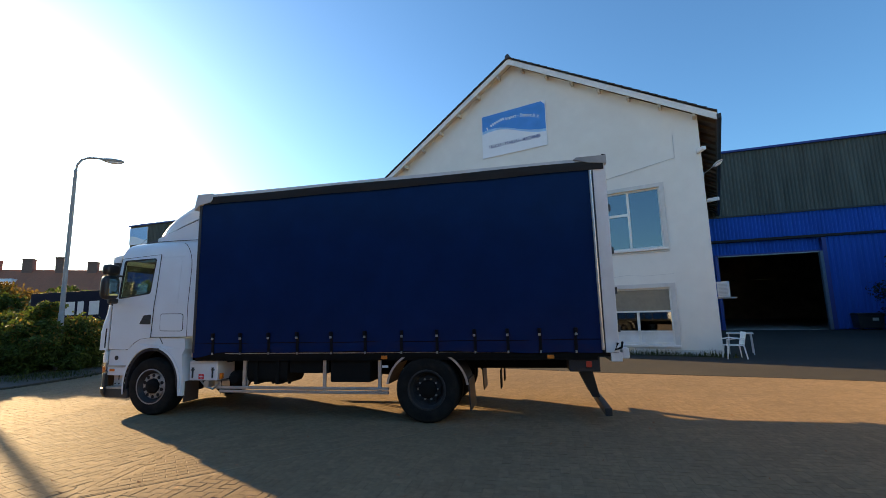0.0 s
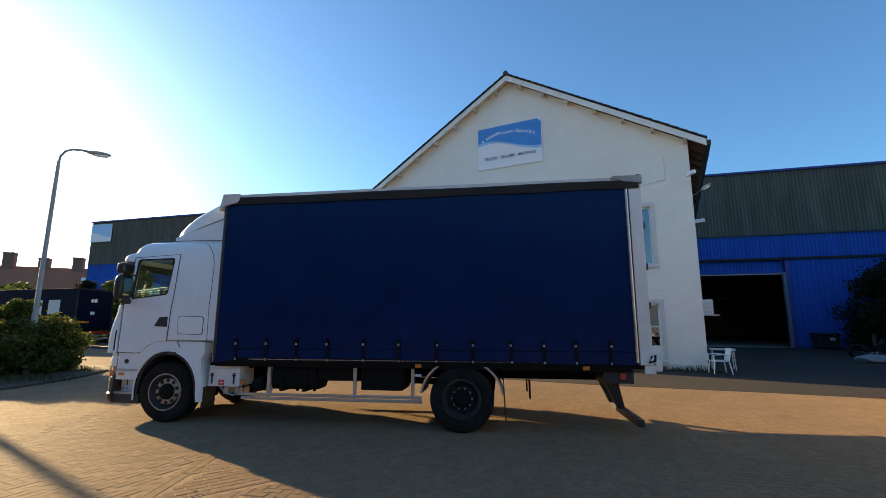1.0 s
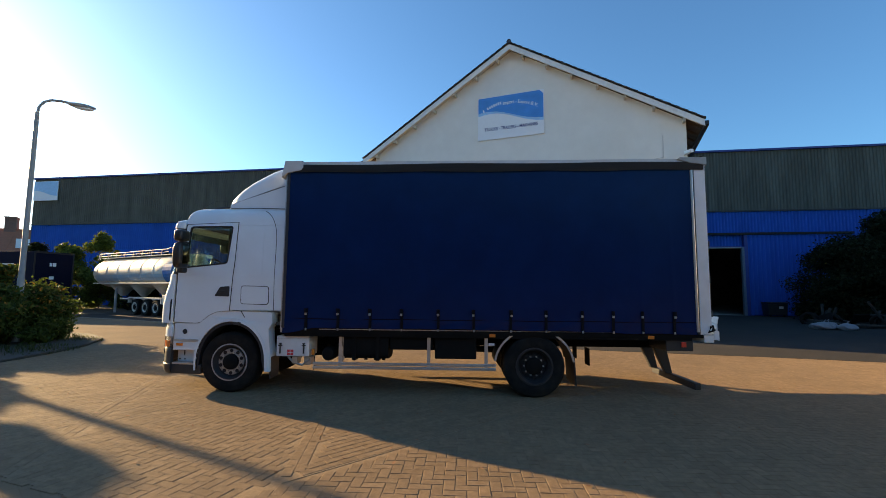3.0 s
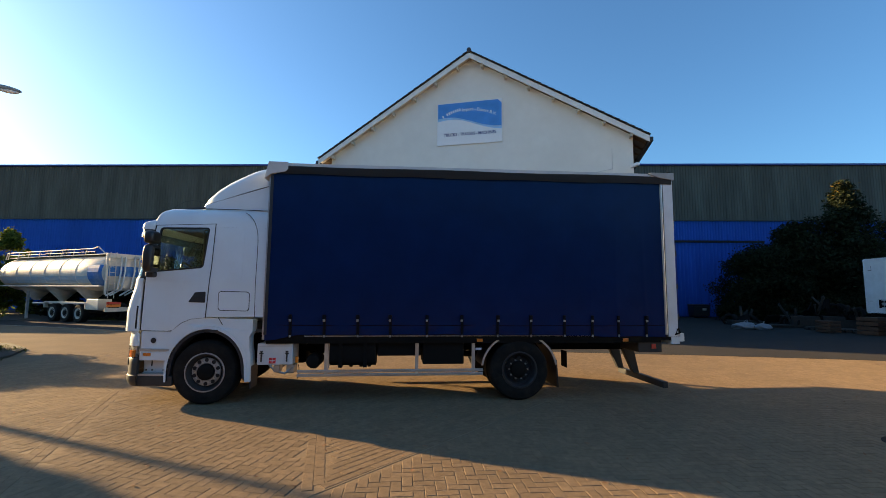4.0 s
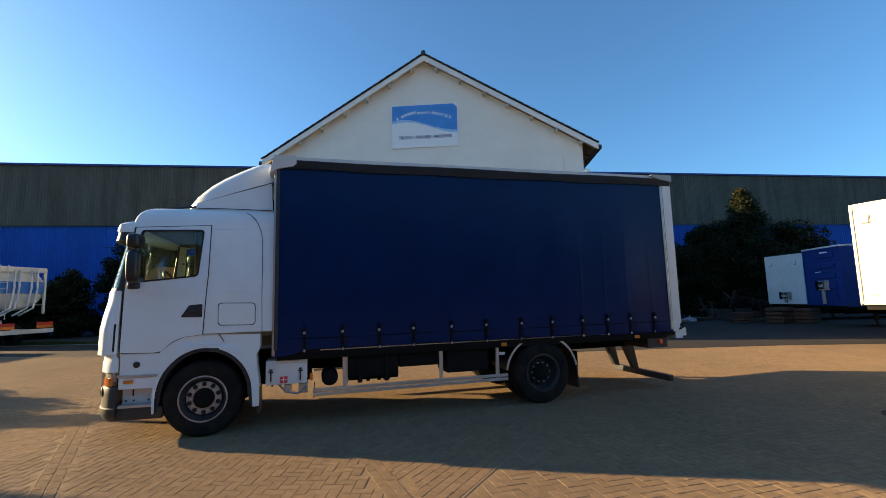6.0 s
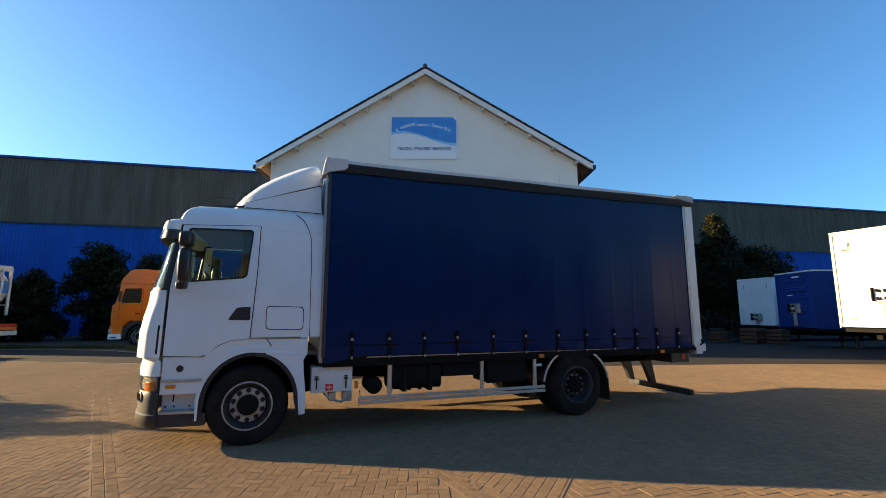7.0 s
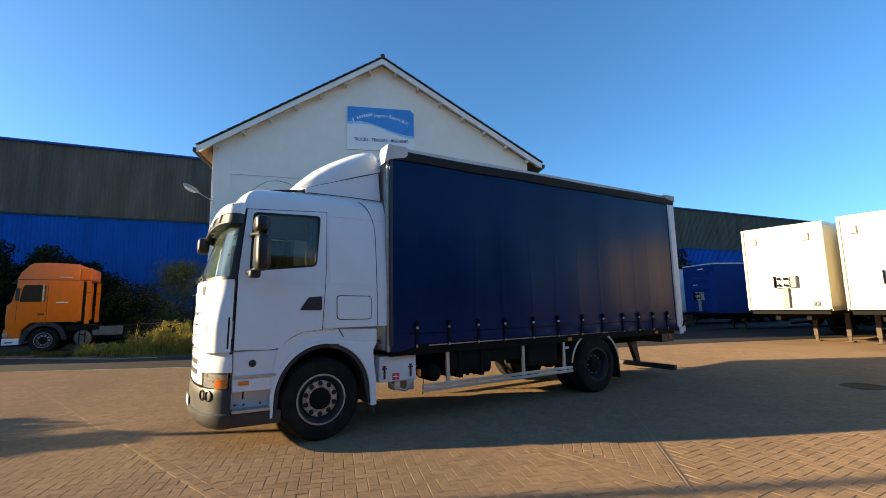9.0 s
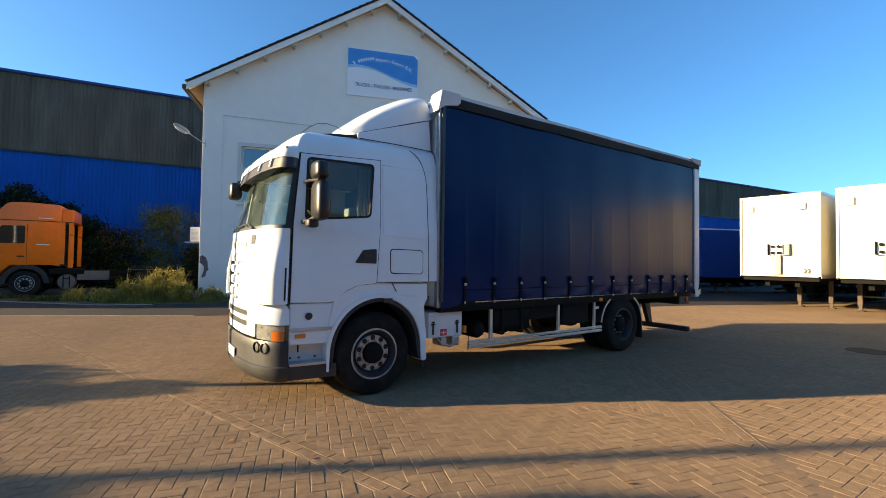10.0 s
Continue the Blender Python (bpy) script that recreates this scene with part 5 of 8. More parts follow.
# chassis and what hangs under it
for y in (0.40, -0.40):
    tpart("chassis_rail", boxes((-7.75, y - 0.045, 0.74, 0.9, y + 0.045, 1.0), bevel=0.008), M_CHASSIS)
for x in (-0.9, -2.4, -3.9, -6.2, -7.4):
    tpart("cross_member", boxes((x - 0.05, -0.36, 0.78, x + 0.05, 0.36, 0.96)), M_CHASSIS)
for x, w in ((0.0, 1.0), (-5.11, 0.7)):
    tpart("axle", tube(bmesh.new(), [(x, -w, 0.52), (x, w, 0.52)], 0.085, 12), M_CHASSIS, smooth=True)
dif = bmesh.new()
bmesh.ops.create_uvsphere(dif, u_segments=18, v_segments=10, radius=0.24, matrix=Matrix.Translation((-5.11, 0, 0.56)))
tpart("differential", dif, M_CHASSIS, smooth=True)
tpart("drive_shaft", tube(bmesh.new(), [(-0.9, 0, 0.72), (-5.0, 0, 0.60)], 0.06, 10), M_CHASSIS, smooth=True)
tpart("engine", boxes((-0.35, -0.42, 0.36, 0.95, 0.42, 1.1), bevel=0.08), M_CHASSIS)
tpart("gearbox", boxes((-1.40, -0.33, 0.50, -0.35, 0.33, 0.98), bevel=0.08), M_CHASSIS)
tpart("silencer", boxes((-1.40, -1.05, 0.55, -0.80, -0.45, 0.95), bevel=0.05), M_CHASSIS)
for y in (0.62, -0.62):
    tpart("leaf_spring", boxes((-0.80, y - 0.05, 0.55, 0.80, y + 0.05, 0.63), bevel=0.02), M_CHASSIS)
tpart("tool_box", boxes((-1.335, 0.72, 0.612, -0.775, 1.18, 0.955), bevel=0.015), M_WHITEGRP, "white tool box")
tpart("box_lid_seam", boxes((-1.33, 1.1795, 0.905, -0.78, 1.1825, 0.912)), M_FRAMEGREY)
for x in (-0.845, -1.245):
    tpart("box_latch", boxes((x - 0.010, 1.181, 0.66, x + 0.010, 1.20, 0.83), (x - 0.032, 1.181, 0.785, x + 0.032, 1.195, 0.805), (x - 0.022, 1.181, 0.82, x + 0.022, 1.195, 0.836)), M_BLACK)
tpart("sticker", boxes((-1.07, 1.181, 0.635, -0.965, 1.186, 0.725)), M_REDSTICK, "red warning sticker")
tpart("sticker_mark", boxes((-1.022, 1.187, 0.645, -1.013, 1.188, 0.715), (-1.06, 1.187, 0.675, -0.975, 1.188, 0.685)), M_SIGNWHITE)
tpart("box_lamp", boxes((-1.42, 1.12, 0.64, -1.375, 1.18, 0.74), bevel=0.008), M_AMBER)
tpart("coupling_bracket", boxes((-1.35, 0.85, 0.46, -1.22, 1.1, 0.60), (-1.12, 0.9, 0.48, -1.02, 1.12, 0.60), bevel=0.02), M_ALU)
tpart("coupling_hose", tube(bmesh.new(), [(-0.95, 1.1, 0.60), (-1.05, 1.1, 0.50), (-1.2, 1.1, 0.46), (-1.33, 1.1, 0.56)], 0.018, 6), M_STEEL)
tpart("hanging_strap", tube(bmesh.new(), [(-1.44, 1.2, 0.62), (-1.45, 1.2, 0.50), (-1.43, 1.2, 0.40)], 0.008, 5), M_STRAP)
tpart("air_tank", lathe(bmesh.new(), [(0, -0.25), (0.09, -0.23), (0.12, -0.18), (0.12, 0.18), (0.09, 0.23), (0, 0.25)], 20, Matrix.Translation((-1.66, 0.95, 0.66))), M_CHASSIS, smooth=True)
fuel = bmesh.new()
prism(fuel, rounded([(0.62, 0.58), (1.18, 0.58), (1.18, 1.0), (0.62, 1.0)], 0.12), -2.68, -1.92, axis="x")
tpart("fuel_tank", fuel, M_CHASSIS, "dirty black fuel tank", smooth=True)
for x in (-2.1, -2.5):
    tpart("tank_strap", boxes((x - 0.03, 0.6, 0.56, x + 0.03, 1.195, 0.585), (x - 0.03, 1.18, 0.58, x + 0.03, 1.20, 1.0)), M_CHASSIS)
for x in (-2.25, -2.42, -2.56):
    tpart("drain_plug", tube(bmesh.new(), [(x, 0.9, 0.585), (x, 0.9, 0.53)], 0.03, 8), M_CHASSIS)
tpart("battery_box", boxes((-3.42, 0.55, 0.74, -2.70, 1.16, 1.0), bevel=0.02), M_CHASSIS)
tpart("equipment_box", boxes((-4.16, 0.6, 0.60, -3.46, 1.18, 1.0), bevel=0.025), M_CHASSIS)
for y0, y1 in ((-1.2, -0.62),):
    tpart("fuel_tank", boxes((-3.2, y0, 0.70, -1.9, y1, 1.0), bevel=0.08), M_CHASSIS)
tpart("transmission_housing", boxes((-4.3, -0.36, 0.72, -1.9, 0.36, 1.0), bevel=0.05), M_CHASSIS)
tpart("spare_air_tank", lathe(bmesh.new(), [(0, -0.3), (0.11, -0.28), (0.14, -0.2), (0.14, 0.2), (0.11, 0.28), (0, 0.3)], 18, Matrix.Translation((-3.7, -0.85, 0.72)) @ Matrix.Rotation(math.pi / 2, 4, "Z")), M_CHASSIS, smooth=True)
tpart("marker_plate", boxes((-4.46, 1.17, 0.83, -4.36, 1.18, 0.87)), M_SIGNWHITE)
for s in (1, -1):
    y = s * 1.215
    tpart("side_guard", boxes((-4.48, y - 0.02, 0.425, -1.42, y + 0.02, 0.47), (-4.48, y - 0.02, 0.485, -1.42, y + 0.02, 0.53), bevel=0.006), M_ALU, "aluminium side guard rail")
    for x in (-1.87, -3.36, -4.32):
        tpart("guard_post", boxes((x - 0.028, y - 0.055, 0.44, x + 0.028, y - 0.022, 1.06), bevel=0.004), M_ALU)
    brace = bmesh.new()
    prism(brace, [(-1.90, 0.50), (-1.90, 1.0), (-2.05, 1.0)], min(y - 0.09 * s, y - 0.06 * s), max(y - 0.09 * s, y - 0.06 * s))
    tpart("guard_brace", brace, M_ALU)
    # rear mudguard with a pale edge
    o = [(-5.11 + 0.66 * math.cos(a), 0.50 + 0.62 * math.sin(a)) for a in spread(radians(8), radians(172), 26)]
    i = [(-5.11 + 0.635 * math.cos(a), 0.50 + 0.595 * math.sin(a)) for a in spread(radians(172), radians(8), 26)]
    tpart("mudguard", panel(o + i, lambda u, v, d, s=s: (u, s * (1.225 - d), v), 0.62), M_BLACK)
    o2 = [(-5.11 + 0.668 * math.cos(a), 0.50 + 0.628 * math.sin(a)) for a in spread(radians(8), radians(172), 26)]
    tpart("mudguard_edge", panel(o2 + [(u, v) for u, v in i], lambda u, v, d, s=s: (u, s * (1.236 - d), v), 0.010), M_ALU)
    fl = tpart("mud_flap", boxes((-5.78, min(s * 0.62, s * 1.22), 0.20, -5.76, max(s * 0.62, s * 1.22), 0.66)), M_BLACK)
    fl.matrix_local = Matrix.Translation((-5.77, 0, 0.6)) @ Matrix.Rotation(radians(3), 4, "Y") @ Matrix.Translation((5.77, 0, -0.6))
    tpart("mud_flap", boxes((-6.22, min(s * 0.3, s * 0.55), 0.42, -6.20, max(s * 0.3, s * 0.55), 0.72)), M_CHASSIS)

# the load body
BX0, BX1 = -7.99, -0.92
tpart("load_floor", boxes((BX0, -1.25, 1.0, BX1, 1.25, 1.10)), M_CHASSIS)
for s in (1, -1):
    tpart("floor_rail", boxes((BX0 + 0.3, min(s * 1.13, s * 1.235), 0.955, BX1, max(s * 1.13, s * 1.235), 1.088)), M_CHASSIS)
    tpart("rail_edge", boxes((BX0 + 0.3, min(s * 1.236, s * 1.248), 1.070, BX1 - 0.6, max(s * 1.236, s * 1.250), 1.084)), M_ALU)
for k in range(14):
    x = -1.5 - k * 0.45
    tpart("cross_bearer", boxes((x - 0.03, -1.13, 0.92, x + 0.03, 1.13, 1.0)), M_CHASSIS)
tpart("front_bulkhead", boxes((BX1 - 0.04, -1.25, 1.02, BX1 + 0.02, 1.25, 3.76)), M_WHITEGRP)
for s in (1, -1):
    tpart("front_post", boxes((BX1 - 0.045, min(s * 1.18, s * 1.258), 1.02, BX1 + 0.065, max(s * 1.18, s * 1.258), 3.80), bevel=0.01), M_STEEL, "bare steel front corner post")
    tpart("curtain_edge", boxes((BX1 - 0.015, min(s * 1.266, s * 1.286), 1.10, BX1 + 0.035, max(s * 1.266, s * 1.286), 3.74), bevel=0.006), M_BUMPER)
    tpart("rear_post", boxes((BX0, min(s * 1.12, s * 1.285), 1.06, BX0 + 0.185, max(s * 1.12, s * 1.285), 3.81), bevel=0.008), M_WHITEGRP, "white rear corner post, scuffed")
    tpart("post_trim", boxes((BX0 + 0.185, min(s * 1.2, s * 1.275), 1.06, BX0 + 0.205, max(s * 1.2, s * 1.28), 3.74)), M_BLACK)
    tpart("curtain_pole", tube(bmesh.new(), [(BX0 + 0.223, s * 1.283, 1.10), (BX0 + 0.228, s * 1.283, 3.74)], 0.022, 8), M_ALU, smooth=True)
    # hinges on the rear post
    for z in (3.2, 2.55, 1.95, 1.4):
        tpart("door_hinge", boxes((BX0 - 0.035, min(s * 1.20, s * 1.27), z - 0.05, BX0 - 0.002, max(s * 1.20, s * 1.27), z + 0.05), bevel=0.006), M_BUMPER)
tpart("rear_door", boxes((BX0 - 0.03, -1.12, 1.1, BX0 + 0.02, -0.01, 3.72), bevel=0.005), M_WHITEGRP)
tpart("rear_door", boxes((BX0 - 0.03, 0.01, 1.1, BX0 + 0.02, 1.12, 3.72), bevel=0.005), M_WHITEGRP)
tpart("rear_beam", boxes((BX0 - 0.04, -1.26, 0.93, BX0 + 0.12, 1.26, 1.055), bevel=0.01), M_WHITEGRP, "scuffed white rear beam")
tpart("rear_buffer", boxes((BX0 - 0.14, 1.06, 0.97, BX0 - 0.042, 1.25, 1.12), bevel=0.02), M_WHITEGRP)
tpart("rear_buffer", boxes((BX0 - 0.14, -1.25, 0.97, BX0 - 0.042, -1.06, 1.12), bevel=0.02), M_WHITEGRP)
tpart("tail_lamp_box", boxes((-7.72, 0.55, 0.78, -7.28, 1.2, 0.99), bevel=0.01), M_BLACK)
tpart("tail_marker", boxes((-7.60, 1.20, 0.845, -7.52, 1.222, 0.93), bevel=0.005), M_RED, "red and amber rear marker")
tpart("latch_gear", tube(bmesh.new(), [(BX0 - 0.06, 1.2, 1.2), (BX0 - 0.03, 1.28, 1.13), (BX0 + 0.06, 1.30, 1.10), (BX0 + 0.02, 1.3, 1.2)], 0.018, 6), M_CHASSIS)
for x in (-4.42, -7.02):
    tpart("side_marker", boxes((x - 0.05, 1.238, 0.975, x + 0.05, 1.256, 1.03), bevel=0.005), M_AMBER, "amber side marker")
tpart("roof_sheet", boxes((BX0, -1.25, 3.87, BX1, 1.25, 3.91)), M_WHITEGRP)
for s in (1, -1):
    rail = bmesh.new()
    prism(rail, [(s * 1.20, 3.77), (s * 1.29, 3.77), (s * 1.30, 3.84), (s * 1.29, 3.935), (s * 1.20, 3.945)], BX0 + 0.02, BX1 - 0.01, axis="x")
    tpart("roof_rail", rail, M_FRAMEGREY, "grey aluminium roof rail")
    pel = bmesh.new()
    xs = spread(BX1 - 0.02, BX0 + 0.03, 60)
    top = [pel.verts.new((x, s * 1.303, 3.882 - 0.006 * math.sin(x * 2.1))) for x in xs]
    mid = [pel.verts.new((x, s * (1.309 + 0.004 * math.sin(x * 9)), 3.82)) for x in xs]
    low = [pel.verts.new((x, s * (1.300 + 0.004 * math.sin(x * 7 + 1)), 3.750 + 0.006 * math.sin(x * 3.3) - 0.008 * max(0, 1 - abs(x + 4.4) / 3.6))) for x in xs]
    for r0, r1 in ((top, mid), (mid, low)):
        for j in range(60):
            pel.faces.new((r0[j], r0[j + 1], r1[j + 1], r1[j]))
    bmesh.ops.solidify(pel, geom=pel.faces[:], thickness=0.006)
    tpart("pelmet", pel, M_PELMET, "dark grey-brown curtain pelmet", smooth=True)
    cap = bmesh.new()
    prism(cap, [(-0.79, 3.66), (-0.85, 3.95), (-1.16, 3.95), (-1.165, 3.83), (-1.12, 3.785), (-0.90, 3.74)], min(s * 1.05, s * 1.318), max(s * 1.05, s * 1.318), bevel=0.008)
    tpart("corner_cap", cap, M_FRAMEGREY, "pale grey roof corner cap")
    cap = bmesh.new()
    prism(cap, [(BX0 - 0.02, 3.825), (BX0 - 0.02, 3.955), (BX0 + 0.42, 3.955), (BX0 + 0.47, 3.92), (BX0 + 0.24, 3.855)], min(s * 1.05, s * 1.318), max(s * 1.05, s * 1.318), bevel=0.008)
    tpart("corner_cap", cap, M_CAP, "grey metal roof corner cap")
for y in (1.2, -1.2):
    tpart("roof_eye", tube(bmesh.new(), [(BX0 - 0.01, y, 3.91), (BX0 - 0.02, y, 3.985), (BX0 + 0.03, y, 3.99)], 0.018, 6), M_CHASSIS)

# curtains
BUCKLES = (-1.30, -1.84, -2.38, -2.91, -3.52, -4.11, -4.72, -5.30, -5.90, -6.40, -6.88, -7.39)
for s in (1, -1):
    cur = bmesh.new()
    nx, nz = 340, 44
    xs, zs = spread(BX1 + 0.02, BX0 + 0.235, nx), spread(1.035, 3.80, nz)
    rows = []
    for z in zs:
        row = []
        for x in xs:
            e = 0.0035 * math.sin(x * 5.3 + 0.6 * math.sin(z * 1.3)) + 0.0025 * noise.noise(Vector((x * 1.6, z * 0.7, 3 * s)))
            low = max(0, 1.45 - z) / 0.42
            e += low * 0.012 * noise.noise(Vector((x * 4.0, z * 9.0, 7 * s))) + low * 0.006
            pull = sum(math.exp(-((x - bx) / 0.09) ** 2) for bx in BUCKLES) * max(0, 1.30 - z) / 0.25
            e -= 0.010 * pull
            e += 0.0018 * sum(math.exp(-((x - bx - 0.02 * math.sin(z * 1.7 + bx * 3)) / 0.028) ** 2) for bx in BUCKLES) * min(1, max(0, (3.5 - z) / 1.2))
            edge = math.exp(-((x - xs[0]) / 0.12) ** 2)
            e += 0.006 * edge * math.sin(z * 17) * 0.5
            zz = z
            if z < 1.25:
                foot = 1.098 - 0.080 * math.exp(-((x - BX1) / 0.38) ** 2) - 0.045 * max(0.0, min(1.0, (-x - 4.8) / 3)) + 0.006 * math.sin(x * 3.1) + 0.006 * math.sin(x * 7.7)
                zz = foot + (z - 1.035) * (1.25 - foot) / 0.215
            row.append(cur.verts.new((x, s * (1.272 + e), zz)))
        rows.append(row)
    for r0, r1 in zip(rows, rows[1:]):
        for j in range(nx):
            cur.faces.new((r0[j], r0[j + 1], r1[j + 1], r1[j]) if s < 0 else (r0[j], r1[j], r1[j + 1], r0[j + 1]))
    tpart("side_curtain", cur, M_CURTAIN, "dark blue tarpaulin side curtain, slightly creased", smooth=True, angle=80)
    hem = bmesh.new()
    for zc, th in ((1.245, 0.004),):
        a = [hem.verts.new((x, s * (1.276 + 0.006 * noise.noise(Vector((x * 4, 1.2 * 9, 7 * s)))), zc + 0.004 * math.sin(x * 4))) for x in xs]
        b = [hem.verts.new((v.co.x, v.co.y + s * 0.004, v.co.z + 0.012)) for v in a]
        for j in range(nx):
            hem.faces.new((a[j], a[j + 1], b[j + 1], b[j]))
    tpart("curtain_hem", hem, M_STRAP)
    for bx in BUCKLES:
        st = tpart("buckle_strap", boxes((bx - 0.023, min(s * 1.278, s * 1.290), 1.075, bx + 0.023, max(s * 1.278, s * 1.290), 1.425)), M_STRAP)
        lean = random.uniform(-0.012, 0.012)
        tpart("buckle", boxes((bx - 0.019 + lean, min(s * 1.291, s * 1.312), 1.315, bx + 0.019 + lean, max(s * 1.291, s * 1.312), 1.352), bevel=0.005), M_BUCKLE, parent=st)
        tpart("buckle_lever", boxes((bx - 0.024 + lean, min(s * 1.291, s * 1.320), 1.356, bx + 0.024 + lean, max(s * 1.291, s * 1.320), 1.428), bevel=0.006), M_STRAP, parent=st)
        tpart("hook", boxes((bx - 0.014, min(s * 1.286, s * 1.296), 1.060, bx + 0.014, max(s * 1.286, s * 1.296), 1.098), bevel=0.004), M_BUCKLE, parent=st)

# the roof line climbs a little towards the rear
for ob in truck.children:
    if ob.name.split(".")[0] in ("roof_sheet", "roof_rail", "pelmet", "corner_cap", "roof_eye", "rear_post", "post_trim", "curtain_pole", "rear_door", "side_curtain"):
        for v in ob.data.vertices:
            v.co.z += 0.062 * max(0.0, min(1.0, (BX1 - v.co.x) / 7.0)) * max(0.0, (v.co.z - 1.3) / 2.6)

# rear underrun guard
tpart("underrun_bar", boxes((-7.85, -0.46, 0.145, -7.75, 1.14, 0.255), bevel=0.012), M_BLACK, "black rear underrun bar")
for y in (0.24, -0.36):
    arm = bmesh.new()
    prism(arm, [(-7.38, 0.92), (-7.66, 0.92), (-7.80, 0.258), (-7.68, 0.258)], y - 0.05, y + 0.05, bevel=0.008)
    tpart("underrun_arm", arm, M_BLACK)

# ---- plants ----
def leaf_cloud(clumps, n, size, seed, flat=0.5):
    """Many small leaves in clumps; clumps: (x, y, z, rx, ry, rz)."""
    rng = np.random.default_rng(seed)
    cl = np.array(clumps, float)
    vol = (cl[:, 3] * cl[:, 4] * cl[:, 5]) ** 0.7
    pick = rng.choice(len(cl), n, p=vol / vol.sum())
    d = rng.normal(size=(n, 3))
    d /= np.linalg.norm(d, axis=1, keepdims=True)
    r = rng.uniform(0.35, 1.0, (n, 1)) ** 0.5 * (1 + 0.18 * rng.normal(size=(n, 1)))
    c = cl[pick, :3] + d * r * cl[pick, 3:]
    c[:, 2] = np.maximum(c[:, 2], 0.03)
    a = rng.normal(size=(n, 3))
    a /= np.linalg.norm(a, axis=1, keepdims=True)
    nrm = d * 0.5 + rng.normal(size=(n, 3)) * 0.6 + np.array([0, 0, flat])
    b = np.cross(nrm, a)
    b /= np.linalg.norm(b, axis=1, keepdims=True)
    s = size * rng.uniform(0.6, 1.4, (n, 1))
    v = np.stack([c - a * s, c + b * s * 0.45, c + a * s, c - b * s * 0.45], 1).reshape(-1, 3)
    f = np.arange(4 * n).reshape(-1, 4)
    me = bpy.data.meshes.new("leaves")
    me.from_pydata(v.tolist(), [], f.tolist())
    return me


def random_clumps(x, y, h, r, k, seed, low=0.15, cone=0.0):
    rng = np.random.default_rng(seed)
    out = []
    for _ in range(k):
        z = rng.uniform(low, 0.93)
        rad = r * ((1 - cone * z) * (0.55 + 0.45 * math.sin(math.pi * min(1, z * 0.8 + 0.25))))
        a, q = rng.uniform(0, 2 * math.pi), rad * rng.uniform(0.1, 0.95)
        s = r * rng.uniform(0.16, 0.34) * (1 - 0.72 * cone * z)
        out.append((x + q * math.cos(a), y + q * math.sin(a), z * h, s, s, s * rng.uniform(0.6, 1.0)))
    return out


def shrub(name, x, y, h, r, label, category, leaves=5000, size=0.07, material=None, seed=1, clumps=40, cone=0.0, gold=0.0, stems=5, trunk=0.05, z0=0.0, low=0.15):
    root = thing(name, Matrix.Translation((x, y, z0)), label, category)
    rng = random.Random(seed)
    cl = random_clumps(0, 0, h, r, clumps, seed, low=low, cone=cone)
    tr = bmesh.new()
    if name == "tree":
        tube(tr, [(0, 0, -0.05), (0.08, 0.03, h * 0.35), (-0.03, 0.05, h * 0.7), (0.02, 0, h * 0.95)], trunk * 3, 8, r2=trunk * 0.5)
    for i in range(stems if name != "tree" else 14):
        c = cl[rng.randrange(len(cl))]
        b = (rng.uniform(-0.2, 0.2) * r, rng.uniform(-0.2, 0.2) * r, -0.03) if name != "tree" else (0.02, 0.02, min(c[2] * 0.7, h * 0.8))
        tube(tr, [b, (c[0] * 0.5 + b[0] * 0.5 + rng.uniform(-0.1, 0.1), c[1] * 0.5 + b[1] * 0.5, (c[2] + b[2]) * 0.55), c[:3]], trunk, 6, r2=trunk * 0.3)
    part("trunk" if name == "tree" else "stems", tr, M_BARK, root)
    me = leaf_cloud(cl, leaves, size, seed)
    me.materials.append(material or M_LEAF)
    ob = new("crown" if name == "tree" else "foliage", me)
    ob.parent = root
    if gold:
        top = [c for c in cl if c[2] > h * (0.84 if cone > 0.5 else 0.55)] or cl
        me = leaf_cloud(top, int(leaves * gold), size, seed + 7)
        me.materials.append(M_LEAFGOLD)
        ob = new("autumn_crown", me)
        ob.parent = root
        tagged(ob, "yellow-brown autumn leaves")
    return root


